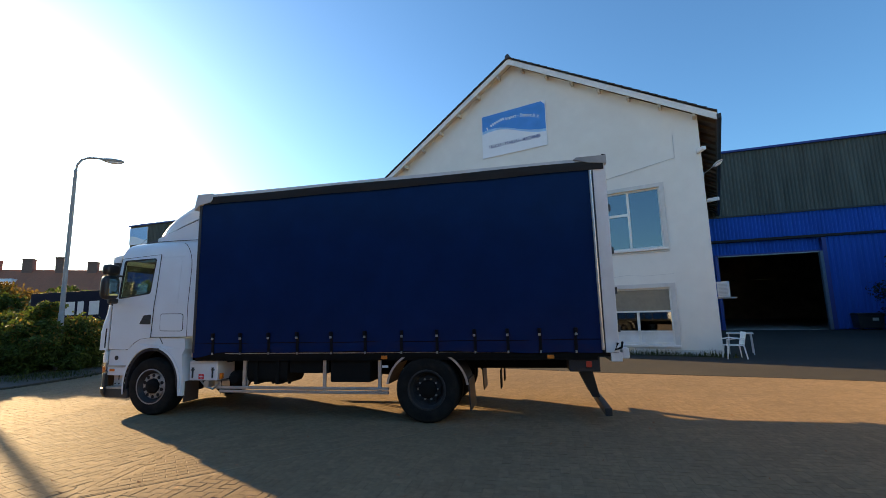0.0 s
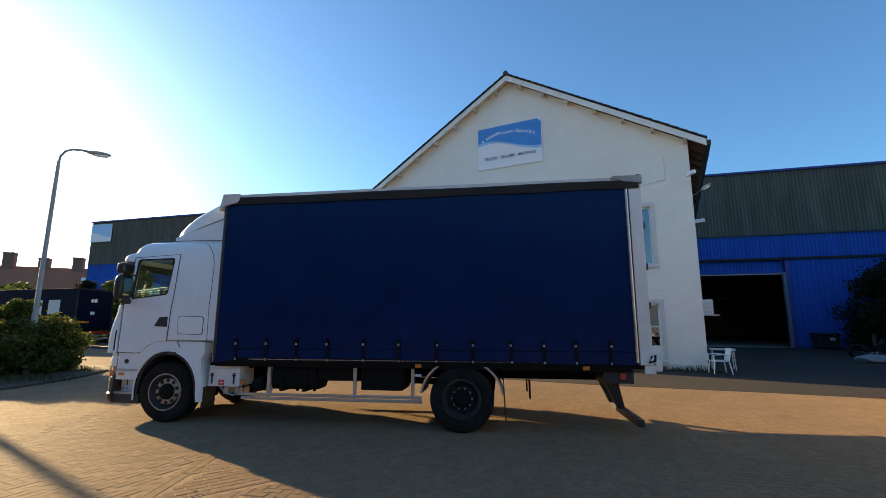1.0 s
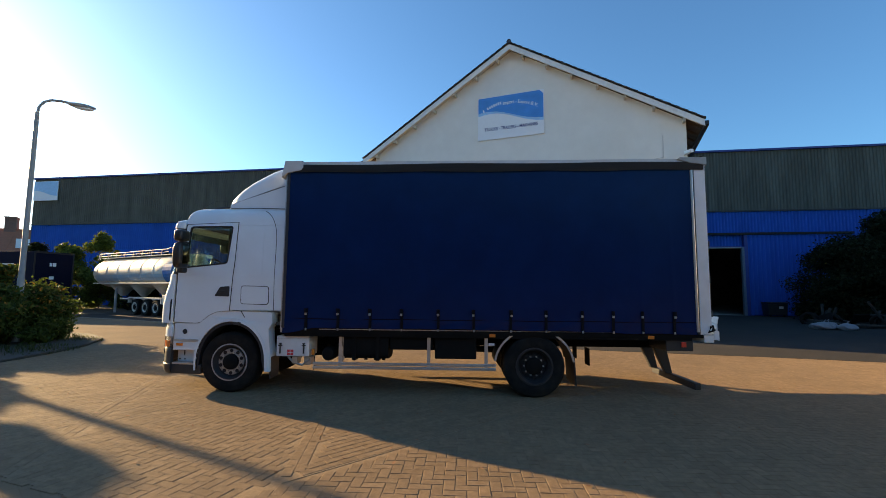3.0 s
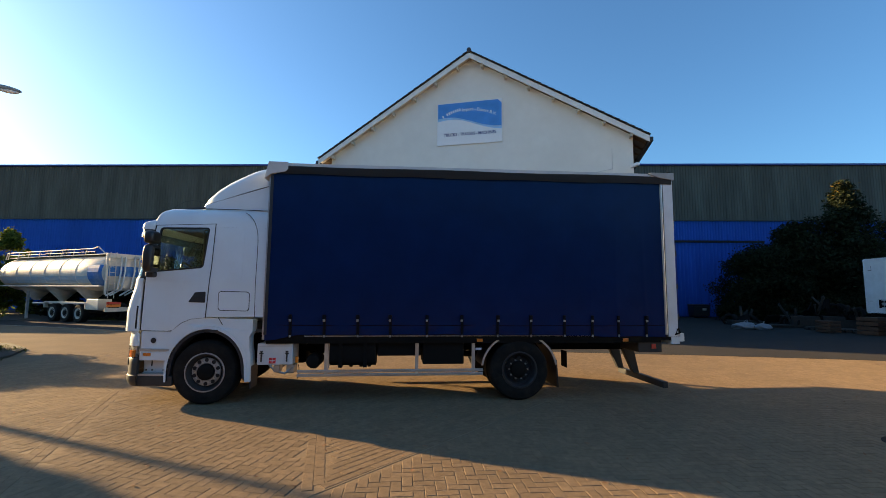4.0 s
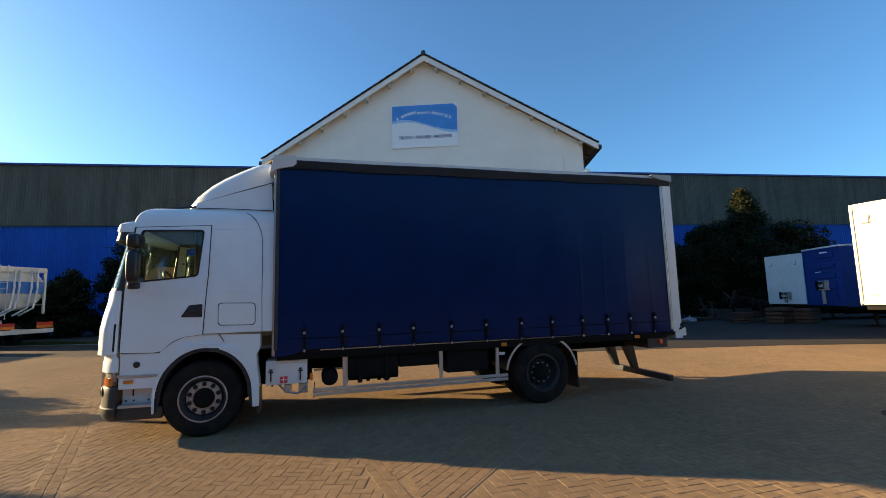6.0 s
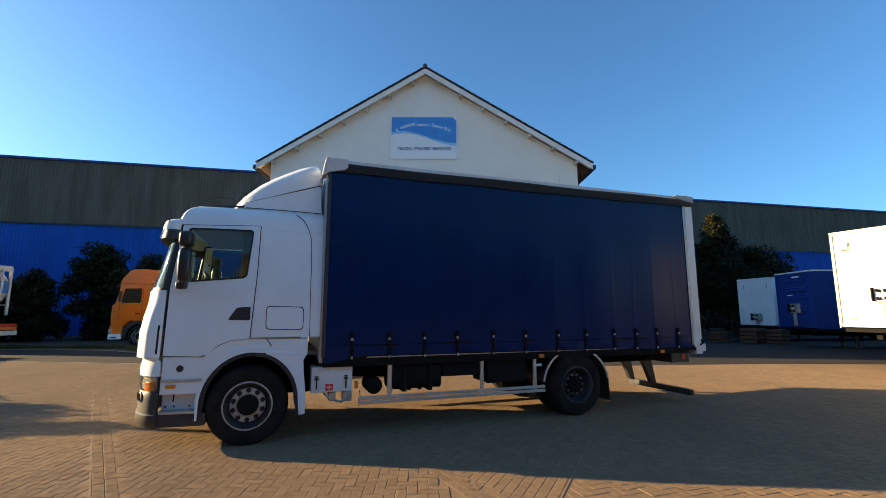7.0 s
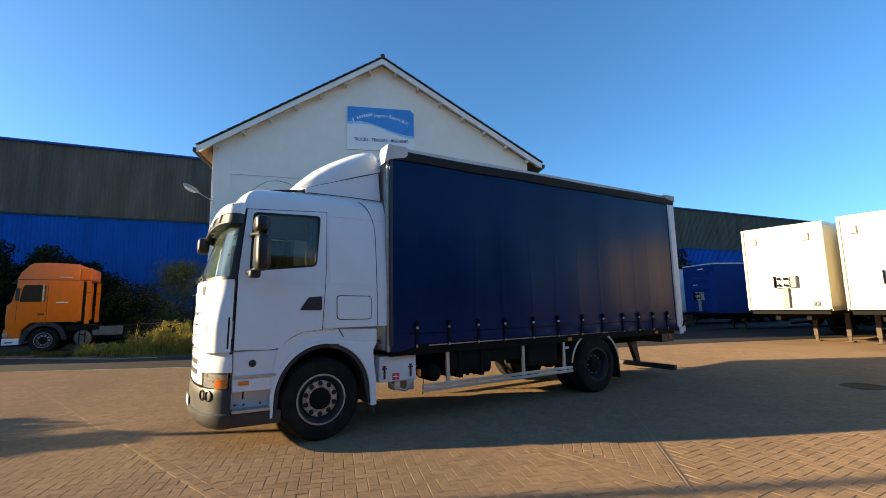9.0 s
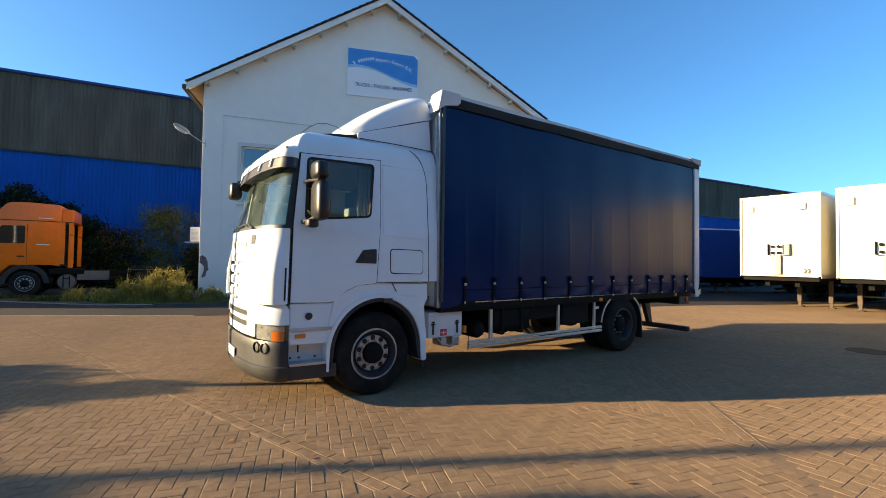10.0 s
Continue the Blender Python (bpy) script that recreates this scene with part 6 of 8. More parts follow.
def grass(name, spots, n, h, seed, material=None, label="tufts of dry yellow-green grass"):
    """Blades round spots (x, y, rx, ry)."""
    rng = np.random.default_rng(seed)
    sp = np.array(spots, float)
    p = sp[:, 2] * sp[:, 3]
    pick = rng.choice(len(sp), n, p=p / p.sum())
    a, q = rng.uniform(0, 2 * np.pi, n), np.sqrt(rng.uniform(0, 1, n))
    x, y = sp[pick, 0] + sp[pick, 2] * q * np.cos(a), sp[pick, 1] + sp[pick, 3] * q * np.sin(a)
    hh, w = h * (1.2 - 0.85 * q ** 1.5) * rng.uniform(0.25, 1.15, n) ** 0.8, 0.006 * rng.uniform(0.6, 1.8, n)
    t = rng.uniform(0, 2 * np.pi, n)
    lx, ly = np.cos(t) * hh * rng.uniform(0.05, 0.8, n), np.sin(t) * hh * rng.uniform(0.05, 0.8, n)
    z = np.zeros(n) - 0.01
    wx, wy = w * np.sin(t), -w * np.cos(t)
    v = np.stack([np.stack([x - wx, y - wy, z], 1), np.stack([x + wx, y + wy, z], 1),
                  np.stack([x + lx * 0.45 + wx * 0.8, y + ly * 0.45 + wy * 0.8, hh * 0.7], 1),
                  np.stack([x + lx * 0.45 - wx * 0.8, y + ly * 0.45 - wy * 0.8, hh * 0.7], 1),
                  np.stack([x + lx, y + ly, hh], 1)], 1).reshape(-1, 3)
    me = bpy.data.meshes.new(name)
    k = np.arange(n)[:, None] * 5
    me.from_pydata(v.tolist(), [], (k + np.array([0, 1, 2, 3])).tolist() + (k + np.array([3, 2, 4])).tolist())
    me.materials.append(material or M_GRASS)
    return tagged(new(name, me), label, "grass", kind="stuff")


# planted island with the lamp post
ISLAND = [(-15.9, 4.3), (-16.6, 5.7), (-17.5, 7.0), (-18.8, 8.2), (-20.6, 8.9), (-24.5, 8.6), (-28, 7.0), (-28, -4.0), (-17.0, -4.0), (-15.9, 0.0)]
bm = bmesh.new()
prism(bm, ISLAND, -0.03, 0.05, axis="z")
tagged(obj("island_soil", bm, M_SOIL), "bare soil bed in the planted island", "ground", kind="structure")
for i, (p, q) in enumerate(zip(ISLAND, ISLAND[1:] + ISLAND[:1])):
    d = Vector(q) - Vector(p)
    kk = max(1, round(d.length / 1.0))
    ang = math.degrees(math.atan2(d.y, d.x))
    kb = boxes((-0.005 + 0.01, -0.06, -0.03, d.length / kk - 0.012, 0.06, 0.045), bevel=0.012)
    me = bpy.data.meshes.new("kerb_stone")
    kb.to_mesh(me)
    kb.free()
    me.materials.append(M_SOIL)
    for j in range(kk):
        ob = new("kerb_stone", me)
        ob.matrix_world = pose(p[0] + d.x * j / kk, p[1] + d.y * j / kk, 0, 0, 0, ang)
        tagged(ob, "worn concrete kerb stone", "kerb", "kerb round the island", kind="structure")
for i, (x, y, h, r) in enumerate(((-20.3, 6.9, 1.75, 1.5), (-19.6, 5.8, 1.6, 1.2), (-21.0, 6.3, 2.45, 0.85), (-21.9, 5.0, 2.2, 1.3), (-23.6, 6.4, 2.1, 1.5), (-22.3, 4.4, 2.0, 1.2))):
    shrub("bush", x, y, h, r, "dense green bush with yellow-green tips in the planted island", "bush", 13000, 0.065, seed=11 + i, clumps=60, stems=6, trunk=0.025, gold=0.05)
for i, (x, y, h, r) in enumerate(((-24.6, 4.2, 3.5, 0.75), (-23.2, 3.55, 4.25, 0.75), (-23.6, 3.0, 4.0, 0.9), (-25.0, -1.2, 4.2, 1.5), (-24.0, 0.2, 2.6, 1.2))):
    shrub("bush", x, y, h, r, "tall dense green bush in the planted island", "bush", 15000, 0.10, seed=31 + i, clumps=60, stems=6, trunk=0.03)
grass("island_grass", [(-17.6, 5.4, 1.2, 1.4), (-19.5, 7.6, 1.4, 0.7), (-22, 5, 3, 2)], 5000, 0.22, 3, M_GRASSDARK, "tufts of dull green grass in the island")

mast = thing("wooden_mast", pose(-27.0, 4.88, 0), "slim weathered wooden mast behind the island bushes", "mast")
part("pole", tube(bmesh.new(), [(0, 0, -0.05), (0.02, 0, 3.0), (0, 0.02, 6.3)], 0.11, 10, r2=0.08), M_POLE, mast, smooth=True)
part("cap", lathe(bmesh.new(), [(0.0, 6.36), (0.10, 6.34), (0.10, 6.29), (0, 6.29)], 12, Matrix.Rotation(math.pi / 2, 4, "X")), M_STEEL, mast)

lamp = thing("street_lamp", pose(-19.80, 6.38, 0), "tall grey street lamp with a curved arm, standing in the island", "street lamp")
bm = bmesh.new()
tube(bm, [(0, 0, 0), (0, 0, 2.0), (0, 0, 2.02), (0, 0, 6.0), (0.0, 0.0, 7.3)], 0.10, 12, r2=0.055)
part("pole", bm, M_POLE, lamp, smooth=True)
ad = Vector((0.60, 1.0, 0)).normalized()
bm = bmesh.new()
tube(bm, [(0, 0, 7.25), (ad.x * 0.03, ad.y * 0.03, 7.5), (ad.x * 0.14, ad.y * 0.14, 7.70), (ad.x * 0.32, ad.y * 0.32, 7.80), (ad.x * 0.55, ad.y * 0.55, 7.83), (ad.x * 0.82, ad.y * 0.82, 7.82)], 0.038, 10)
part("arm", bm, M_POLE, lamp, smooth=True)
bm = bmesh.new()
bmesh.ops.create_uvsphere(bm, u_segments=18, v_segments=10, radius=1)
bmesh.ops.transform(bm, matrix=Matrix.Translation((ad.x * 1.08, ad.y * 1.08, 7.80)) @ Matrix.Rotation(math.atan2(ad.y, ad.x), 4, "Z") @ Matrix.Diagonal((0.38, 0.13, 0.085, 1)), verts=bm.verts)
head = part("lamp_head", bm, M_POLE, lamp, smooth=True)
bm = bmesh.new()
bmesh.ops.create_uvsphere(bm, u_segments=14, v_segments=8, radius=1)
bmesh.ops.transform(bm, matrix=Matrix.Translation((ad.x * 1.13, ad.y * 1.13, 7.75)) @ Matrix.Rotation(math.atan2(ad.y, ad.x), 4, "Z") @ Matrix.Diagonal((0.28, 0.10, 0.075, 1)), verts=bm.verts)
part("diffuser", bm, M_SIGNWHITE, lamp, smooth=True)

# ---- green verge before the hall ----
bm = bmesh.new()
prism(bm, [(-75, 9.0), (-40, 14.2), (-30, 18.6), (-24.0, 18.9), (-20.6, 18.1), (-18.6, 17.1), (-16.7, 16.3), (-13.0, 16.3), (-13.0, 18.0), (-14.3, 18.15), (-14.2, 34.0), (-75, 20.7)], -0.03, 0.006, axis="z")
tagged(obj("verge_soil", bm, M_SOIL), "overgrown soil strip before the hall", "ground", kind="structure")
VERGE = [(-30, 18.58), (-24.0, 18.88), (-20.6, 18.08), (-18.6, 17.08), (-16.7, 16.28), (-15.2, 16.28)]
bm = bmesh.new()
prism(bm, [*VERGE, *[(x, y - 0.09) for x, y in VERGE[::-1]]], -0.03, 0.012, axis="z")
tagged(obj("verge_edging", bm, M_EDGING), "flush dusty concrete edging along the verge", "kerb", kind="structure")
grass("verge_grass", [(-18.6, 18.2, 1.6, 0.5), (-22, 19.4, 3.0, 0.4), (-28, 19.4, 5, 0.5)], 12000, 0.18, 5, M_GRASSDARK, "low dull green grass under the tractor unit")
grass("dry_verge_grass", [(-15.6, 17.3, 1.3, 0.6), (-13.7, 17.2, 0.7, 0.6)], 4500, 0.22, 15)
grass("tall_weeds", [(-14.85, 17.7, 0.45, 0.45), (-15.35, 17.4, 0.5, 0.5), (-15.9, 17.6, 0.35, 0.4), (-15.0, 18.4, 0.5, 0.5), (-15.6, 17.0, 0.3, 0.3), (-16.5, 17.5, 0.3, 0.3)], 1500, 1.1, 6, label="tall yellow-green weeds beside the office wall")
rngw = np.random.default_rng(77)
spots = [(-14.85, 17.7, 1.15), (-15.2, 17.4, 1.3), (-15.6, 17.6, 1.05), (-15.0, 18.3, 1.2), (-15.9, 17.2, 0.8), (-16.5, 17.3, 0.55), (-14.5, 17.3, 0.7), (-17.1, 17.5, 0.45), (-13.6, 17.4, 0.5)]
cl = [(x + rngw.normal() * 0.22, y + rngw.normal() * 0.2, h * rngw.uniform(0.1, 0.95), 0.13, 0.13, 0.16) for x, y, h in spots for _ in range(9)]
me = leaf_cloud(cl, 7500, 0.04, 78, flat=0.2)
me.materials.append(M_GRASS)
tagged(new("leafy_weeds", me), "leafy yellow-green weeds on the verge beside the office", "weeds", kind="stuff")
grass("low_weeds", [(-16.5, 17.2, 0.6, 0.35), (-17.2, 17.4, 0.35, 0.3), (-13.6, 17.5, 0.5, 0.35), (-18.3, 17.9, 0.4, 0.3), (-15.6, 16.95, 0.5, 0.2)], 4500, 0.5, 16, label="clumps of yellowing weeds on the verge")
grass("wall_weeds", [(-2.2, 17.85, 1.6, 0.22), (-0.3, 17.8, 0.9, 0.2), (-4.5, 17.9, 1.6, 0.15), (-9, 17.9, 4.5, 0.15), (-13, 17.75, 1.2, 0.3)], 2600, 0.24, 7, M_GRASSDARK, "sparse weeds along the foot of the office wall")
for i, (x, y, h, r) in enumerate(((-17.6, 25.5, 4.4, 2.6), (-15.7, 24.5, 2.3, 1.6), (-19.9, 26.0, 3.4, 1.8), (-24.5, 27.0, 5.2, 2.4), (-28.0, 26.5, 6.2, 2.3), (-33.5, 23.5, 4.0, 2.0), (-37.0, 22.5, 4.6, 2.2), (-41.3, 21.2, 6.3, 1.9), (-30.5, 24.0, 4.2, 2.0), (-22.4, 26.2, 3.8, 2.2), (-26.3, 26.0, 4.4, 2.3), (-44.2, 20.4, 5.3, 2.2), (-47.5, 19.6, 5.6, 2.0))):
    shrub("tree", x, y, h, r, "overgrown leafy shrub before the blue hall wall", "tree", 15000, 0.05 if i < 3 else 0.11, M_LEAF if i == 0 else M_LEAFPALE if i in (7, 11) else M_LEAFDARK, 51 + i, 130 if i < 3 else 80, trunk=0.02, gold=0.08 if i < 3 else 0.0, cone=0.45 if i in (7, 11, 12) else 0.12, low=0.03)

# ---- trees before the hall, far side of the yard ----
shrub("tree", 15.9, 33.5, 10.2, 4.9, "tall dark evergreen with autumn-coloured tips before the hall", "tree", 60000, 0.105, M_LEAFDARK, 71, 240, cone=0.98, gold=0.003, trunk=0.07, low=0.02)
shrub("tree", 11.0, 34.0, 5.3, 3.2, "dense dark shrub before the hall", "tree", 42000, 0.09, M_LEAFDARK, 72, 120, trunk=0.05, low=0.03)
shrub("tree", 13.2, 34.2, 7.4, 3.3, "dark dense evergreen shrub before the hall", "tree", 40000, 0.10, M_LEAFDARK, 74, 130, cone=0.45, trunk=0.05, low=0.03)
shrub("tree", 20.0, 34.5, 7.2, 3.6, "dark leafy tree before the hall", "tree", 36000, 0.10, M_LEAFDARK, 73, 110, cone=0.3, gold=0.04, trunk=0.06, low=0.05)


# ---- other vehicles ----
def semi_trailer(m, body_mat, label, top=4.28, group="", kind="box", Z0=1.40, dz=0.0, legs=(0.45, -0.45)):
    root = thing("semi_trailer", m, label, "trailer", group)
    L, W = 13.4, 1.275
    part("body", boxes((-L, -W, Z0, 0, W, top), bevel=0.02), body_mat, root)
    ed = M_ALU if kind != "blue" else M_TRAILERBLUE
    part("front_frame", boxes((0.002, -W - 0.01, Z0, 0.03, -W + 0.07, top), (0.002, W - 0.07, Z0, 0.03, W + 0.01, top), (0.002, -W + 0.07, top - 0.07, 0.03, W - 0.07, top + 0.015), (0.002, -W + 0.07, Z0 - 0.02, 0.03, W - 0.07, Z0 + 0.05), bevel=0.004), body_mat if kind == "box" else ed, root)
    part("top_rail", boxes((-L, -W - 0.015, top - 0.09, -0.01, -W - 0.002, top + 0.02), (-L, W + 0.002, top - 0.09, -0.01, W + 0.015, top + 0.02)), ed, root)
    part("bottom_rail", boxes((-L, -W - 0.015, Z0 - 0.06, -0.01, -W - 0.002, Z0 + 0.09), (-L, W + 0.002, Z0 - 0.06, -0.01, W + 0.015, Z0 + 0.09)), ed, root)
    rv = bmesh.new()
    for k in range(44):
        y = -W + 0.06 + k * (2 * W - 0.12) / 43
        for z in (Z0 + 0.03,):
            box(rv, 0.031, y - 0.008, z - 0.008, 0.036, y + 0.008, z + 0.008)
    tagged(part("rivets", rv, M_CHASSIS, root), kind="stuff")
    part("connection_panel", boxes((0.032, -0.30, 2.05 + dz, 0.10, 0.38, 2.50 + dz), bevel=0.01), M_ALU, root, "grey air and power connection panel")
    for z, h in ((2.39, 0.05), (2.15, 0.04)):
        part("coupling_bracket", boxes((0.101, -0.22, z + dz - h, 0.135, 0.13, z + dz + h), bevel=0.015), M_POLE, root)
        for y in (-0.14, 0.06):
            part("coupling", lathe(bmesh.new(), [(0, 0.0), (0.05, 0.0), (0.055, 0.05), (0, 0.06)], 12, Matrix.Translation((0.135, y, z + dz)) @ Matrix.Rotation(-math.pi / 2, 4, "Z")), M_CHASSIS, root)
    part("coupling_post", boxes((0.101, -0.10, 2.19 + dz, 0.115, 0.02, 2.34 + dz)), M_FRAMEGREY, root)
    part("side_plate", boxes((0.101, -0.295, 2.06 + dz, 0.20, -0.265, 2.49 + dz)), M_CHASSIS, root)
    part("end_plate", boxes((0.101, 0.20, 2.06 + dz, 0.14, 0.37, 2.49 + dz), bevel=0.01), M_POLE, root)
    part("plate_edge", boxes((0.101, 0.171, 2.08 + dz, 0.16, 0.198, 2.47 + dz)), M_LEG, root)
    part("cable_duct", boxes((0.032, -0.08, Z0 + 0.06, 0.10, 0.10, 2.04 + dz), bevel=0.01), M_POLE, root, "grey cable duct")
    if kind == "box":
        for y in (0.86, -0.80):
            part("corner_mark", boxes((0.0305, y - 0.012, top - 0.60, 0.0325, y + 0.012, top - 0.36), (0.0305, y - 0.20, top - 0.622, 0.0325, y + 0.012, top - 0.602)), M_LEG, root)
        if "sunlit" in label:
            text_mesh("22", 0.22, M_BUMPER, Matrix.Translation((0.033, 0.88, 1.46)) @ Matrix.Rotation(math.pi / 2, 4, "Z") @ Matrix.Rotation(math.pi / 2, 4, "X"), root, "number", bold=0.004)
        part("faint_label", boxes((0.031, -1.02, 1.53, 0.034, -0.82, 1.58)), M_FRAMEGREY, root)
    if kind == "blue":
        part("roof_edge", boxes((-L, -W - 0.02, top + 0.021, 0.04, W + 0.02, top + 0.09), bevel=0.01), M_FRAMEGREY, root, "pale grey roof edge")
        for k in range(5):
            part("front_rib", boxes((0.004, -0.55, Z0 + 0.30 + k * 0.48, 0.05, 0.85, Z0 + 0.52 + k * 0.48), bevel=0.02), body_mat, root)
        part("label", boxes((0.052, 0.0, 3.44, 0.055, 0.5, 3.50)), M_SIGNWHITE, root)
        part("label", boxes((0.052, -0.45, 2.55, 0.055, -0.05, 2.59)), M_SIGNWHITE, root)
    part("chassis", boxes((-L + 0.1, -0.55, Z0 - 0.4, -0.4, -0.40, Z0 - 0.02), (-L + 0.1, 0.40, Z0 - 0.4, -0.4, 0.55, Z0 - 0.02), (-L + 0.1, -1.2, Z0 - 0.18, -0.1, 1.2, Z0 - 0.02)), M_CHASSIS, root)
    for y in legs:
        lg = part("landing_leg", boxes((-2.42, y - 0.07, 0.20, -2.28, y + 0.07, Z0 - 0.02), bevel=0.01), M_LEG, root, "rusty steel landing leg")
        part("foot", boxes((-2.50, y - 0.13, 0.0, -2.20, y + 0.13, 0.035), (-2.38, y - 0.05, 0.03, -2.32, y + 0.05, 0.2), bevel=0.006), M_LEG, lg)
    part("leg_brace", tube(bmesh.new(), [(-2.35, min(legs) + 0.05, 0.55), (-2.35, max(legs) - 0.05, 0.55)], 0.025, 8), M_CHASSIS, root)
    part("side_guard", boxes((-7.6, -1.22, 0.55, -3.6, -1.19, 0.65), (-7.6, -1.22, 0.85, -3.6, -1.19, 0.95), (-7.6, 1.19, 0.55, -3.6, 1.22, 0.65), (-7.6, 1.19, 0.85, -3.6, 1.22, 0.95)), M_CHASSIS, root)
    for x in (-8.6, -9.91, -11.22):
        for s in (1, -1):
            wheel(root, x, s * 1.20, 0.50, 0.50, 0.36, s, M_RIM, deep=0.04)
        part("axle", tube(bmesh.new(), [(x, -1.0, 0.5), (x, 1.0, 0.5)], 0.07, 8), M_CHASSIS, root)
    return root


semi_trailer(pose(7.427, 11.864, 0, 0, 0, 201.8), M_TRAILERWHITE, "cream white box trailer parked without its tractor, sunlit front", top=4.37, group="parked trailers", Z0=1.27, legs=(0.05, 1.05))
semi_trailer(pose(8.20, 8.87, 0, 0, 0, 201.8), M_TRAILERWHITE, "cream white box trailer close beside another", top=4.37, group="parked trailers", Z0=1.27, legs=(-1.1, -0.1))
# two trailers out of view, added for the truck's curtain to mirror
for x, y in ((8.97, 5.88), (9.75, 2.90)):
    semi_trailer(pose(x, y, 0, 0, 0, 201.8), M_TRAILERWHITE, "unseen cream white box trailer added to the parked row", top=4.37, group="parked trailers", Z0=1.27)
semi_trailer(pose(13.28, 25.85, 0, 0, 0, 189.6), M_WHITEGRP, "white box trailer standing in the shade", top=3.80, group="parked trailers", Z0=0.95, dz=-0.85)
semi_trailer(pose(11.56, 20.63, 0, 0, 0, 176), M_TRAILERBLUE, "blue ribbed box trailer standing in the shade", top=3.66, group="parked trailers", kind="blue", Z0=1.0, dz=-0.35)

# orange tractor unit
ORANGE = pose(-21.30, 21.40, 0, 0, 0, 198) @ Matrix.Diagonal((1, 1, 1.04, 1))
tractor = thing("tractor_unit", ORANGE, "orange tractor unit with a high roof, parked on the verge", "truck")
cabp = [(1.38, 0.95), (1.42, 1.35), (1.41, 1.92), (1.28, 2.02), (1.14, 2.72), (1.16, 2.95), (1.06, 3.22), (0.80, 3.54), (0.66, 3.63), (0.2, 3.66), (-0.86, 3.62), (-0.90, 3.5), (-0.90, 1.15), (-0.65, 1.22), (0.60, 1.22), (0.86, 0.95)]
bm = bmesh.new()
prism(bm, cabp, -1.22, 1.22, bevel=0.06)
part("cab", bm, M_ORANGE, tractor, "orange high-roof cab", smooth=True)
part("roof_seam", boxes((-1.28, 1.221, 2.93, 1.10, 1.228, 2.955)), M_GAP, tractor)
part("cab_back", boxes((-0.94, -1.14, 1.2, -0.905, 1.14, 2.9)), M_CHASSIS, tractor)
part("roof_fairing", boxes((-1.28, -1.14, 2.95, -0.905, 1.14, 3.46), bevel=0.03), M_ORANGE, tractor)
for y0 in (1.21, -1.17):
    part("side_fairing", panel([(-0.88, 1.25), (-1.03, 1.25), (-1.03, 2.93), (-0.88, 2.93)], lambda u, v, d, y0=y0: (u, y0 - d, v), 0.04), M_ORANGE, tractor)
    part("rear_fairing", panel([(-1.15, 1.12), (-1.31, 1.12), (-1.31, 2.93), (-1.15, 2.93)], lambda u, v, d, y0=y0: (u, y0 - d, v), 0.04), M_ORANGE, tractor)
    part("fairing_step", boxes((-1.30, y0 - 0.05, 2.42, -1.18, y0 + 0.003, 2.45)), M_GAP, tractor)
part("side_window", panel(rounded([(1.02, 2.05), (0.92, 2.72), (0.2, 2.74), (0.2, 2.05)], 0.06), lambda u, v, d: (u, 1.232 - d, v), 0.012), M_HOUSEGLASS, tractor)
part("window_back", panel(rounded([(1.02, 2.05), (0.92, 2.72), (0.2, 2.74), (0.2, 2.05)], 0.06), lambda u, v, d: (u, 1.224 - d, v), 0.006), M_GAP, tractor)
part("windscreen", boxes((-0.003, -1.08, -0.33, 0.006, 1.08, 0.33)), M_BLACK, tractor).matrix_local = Matrix.Translation((1.218, 0, 2.37)) @ Matrix.Rotation(radians(-11.3), 4, "Y")
part("door_line", boxes((0.13, 1.221, 1.25, 0.142, 1.227, 2.82), (1.08, 1.221, 1.25, 1.09, 1.227, 2.2)), M_GAP, tractor)
part("door_handle", boxes((0.2, 1.222, 1.52, 0.42, 1.245, 1.58), bevel=0.006), M_BLACK, tractor)
part("decal", boxes((-0.55, 1.222, 2.0, -0.15, 1.227, 2.04), (-0.65, 1.222, 3.05, -0.2, 1.227, 3.07)), M_SIGNWHITE, tractor)
part("bumper", boxes((0.92, -1.22, 0.36, 1.46, 1.22, 0.62), bevel=0.04), M_SIGNWHITE, tractor, "white bumper")
part("lower_front", boxes((0.88, -1.2, 0.60, 1.44, 1.2, 0.99), bevel=0.04), M_ORANGE, tractor)
part("bumper_slot", boxes((1.10, 1.212, 0.44, 1.36, 1.224, 0.48)), M_GAP, tractor)
part("sun_visor", boxes((1.10, -1.12, 2.78, 1.34, 1.12, 2.86), bevel=0.02), M_BLACK, tractor, "black sun visor")
part("waist_strip", boxes((-0.88, 1.222, 1.225, 0.60, 1.232, 1.262)), M_ORANGE, tractor)
part("corner_lamp", boxes((1.30, 1.16, 0.66, 1.452, 1.224, 0.84), bevel=0.02), M_CHROME, tractor, "clear corner lamp")
oo = [(0.16 + 0.74 * math.cos(a), 0.5 + 0.74 * math.sin(a)) for a in spread(radians(0), radians(180), 20)]
ii = [(0.16 + 0.58 * math.cos(a), 0.5 + 0.58 * math.sin(a)) for a in spread(radians(180), radians(0), 20)]
part("wheel_arch", panel(oo + ii, lambda u, v, d: (u, 1.225 - d, v), 0.4), M_BLACK, tractor)
part("sill", boxes((-1.7, 0.6, 0.85, -0.55, 1.2, 1.08), bevel=0.03), M_CHASSIS, tractor)
part("fuel_tank", lathe(bmesh.new(), [(0, 0.0), (0.26, 0.0), (0.30, -0.04), (0.30, -0.5), (0, -0.5)], 24, Matrix.Translation((-1.12, 1.18, 0.55))), M_DULLGREY, tractor, "round grey air tank end", smooth=True)
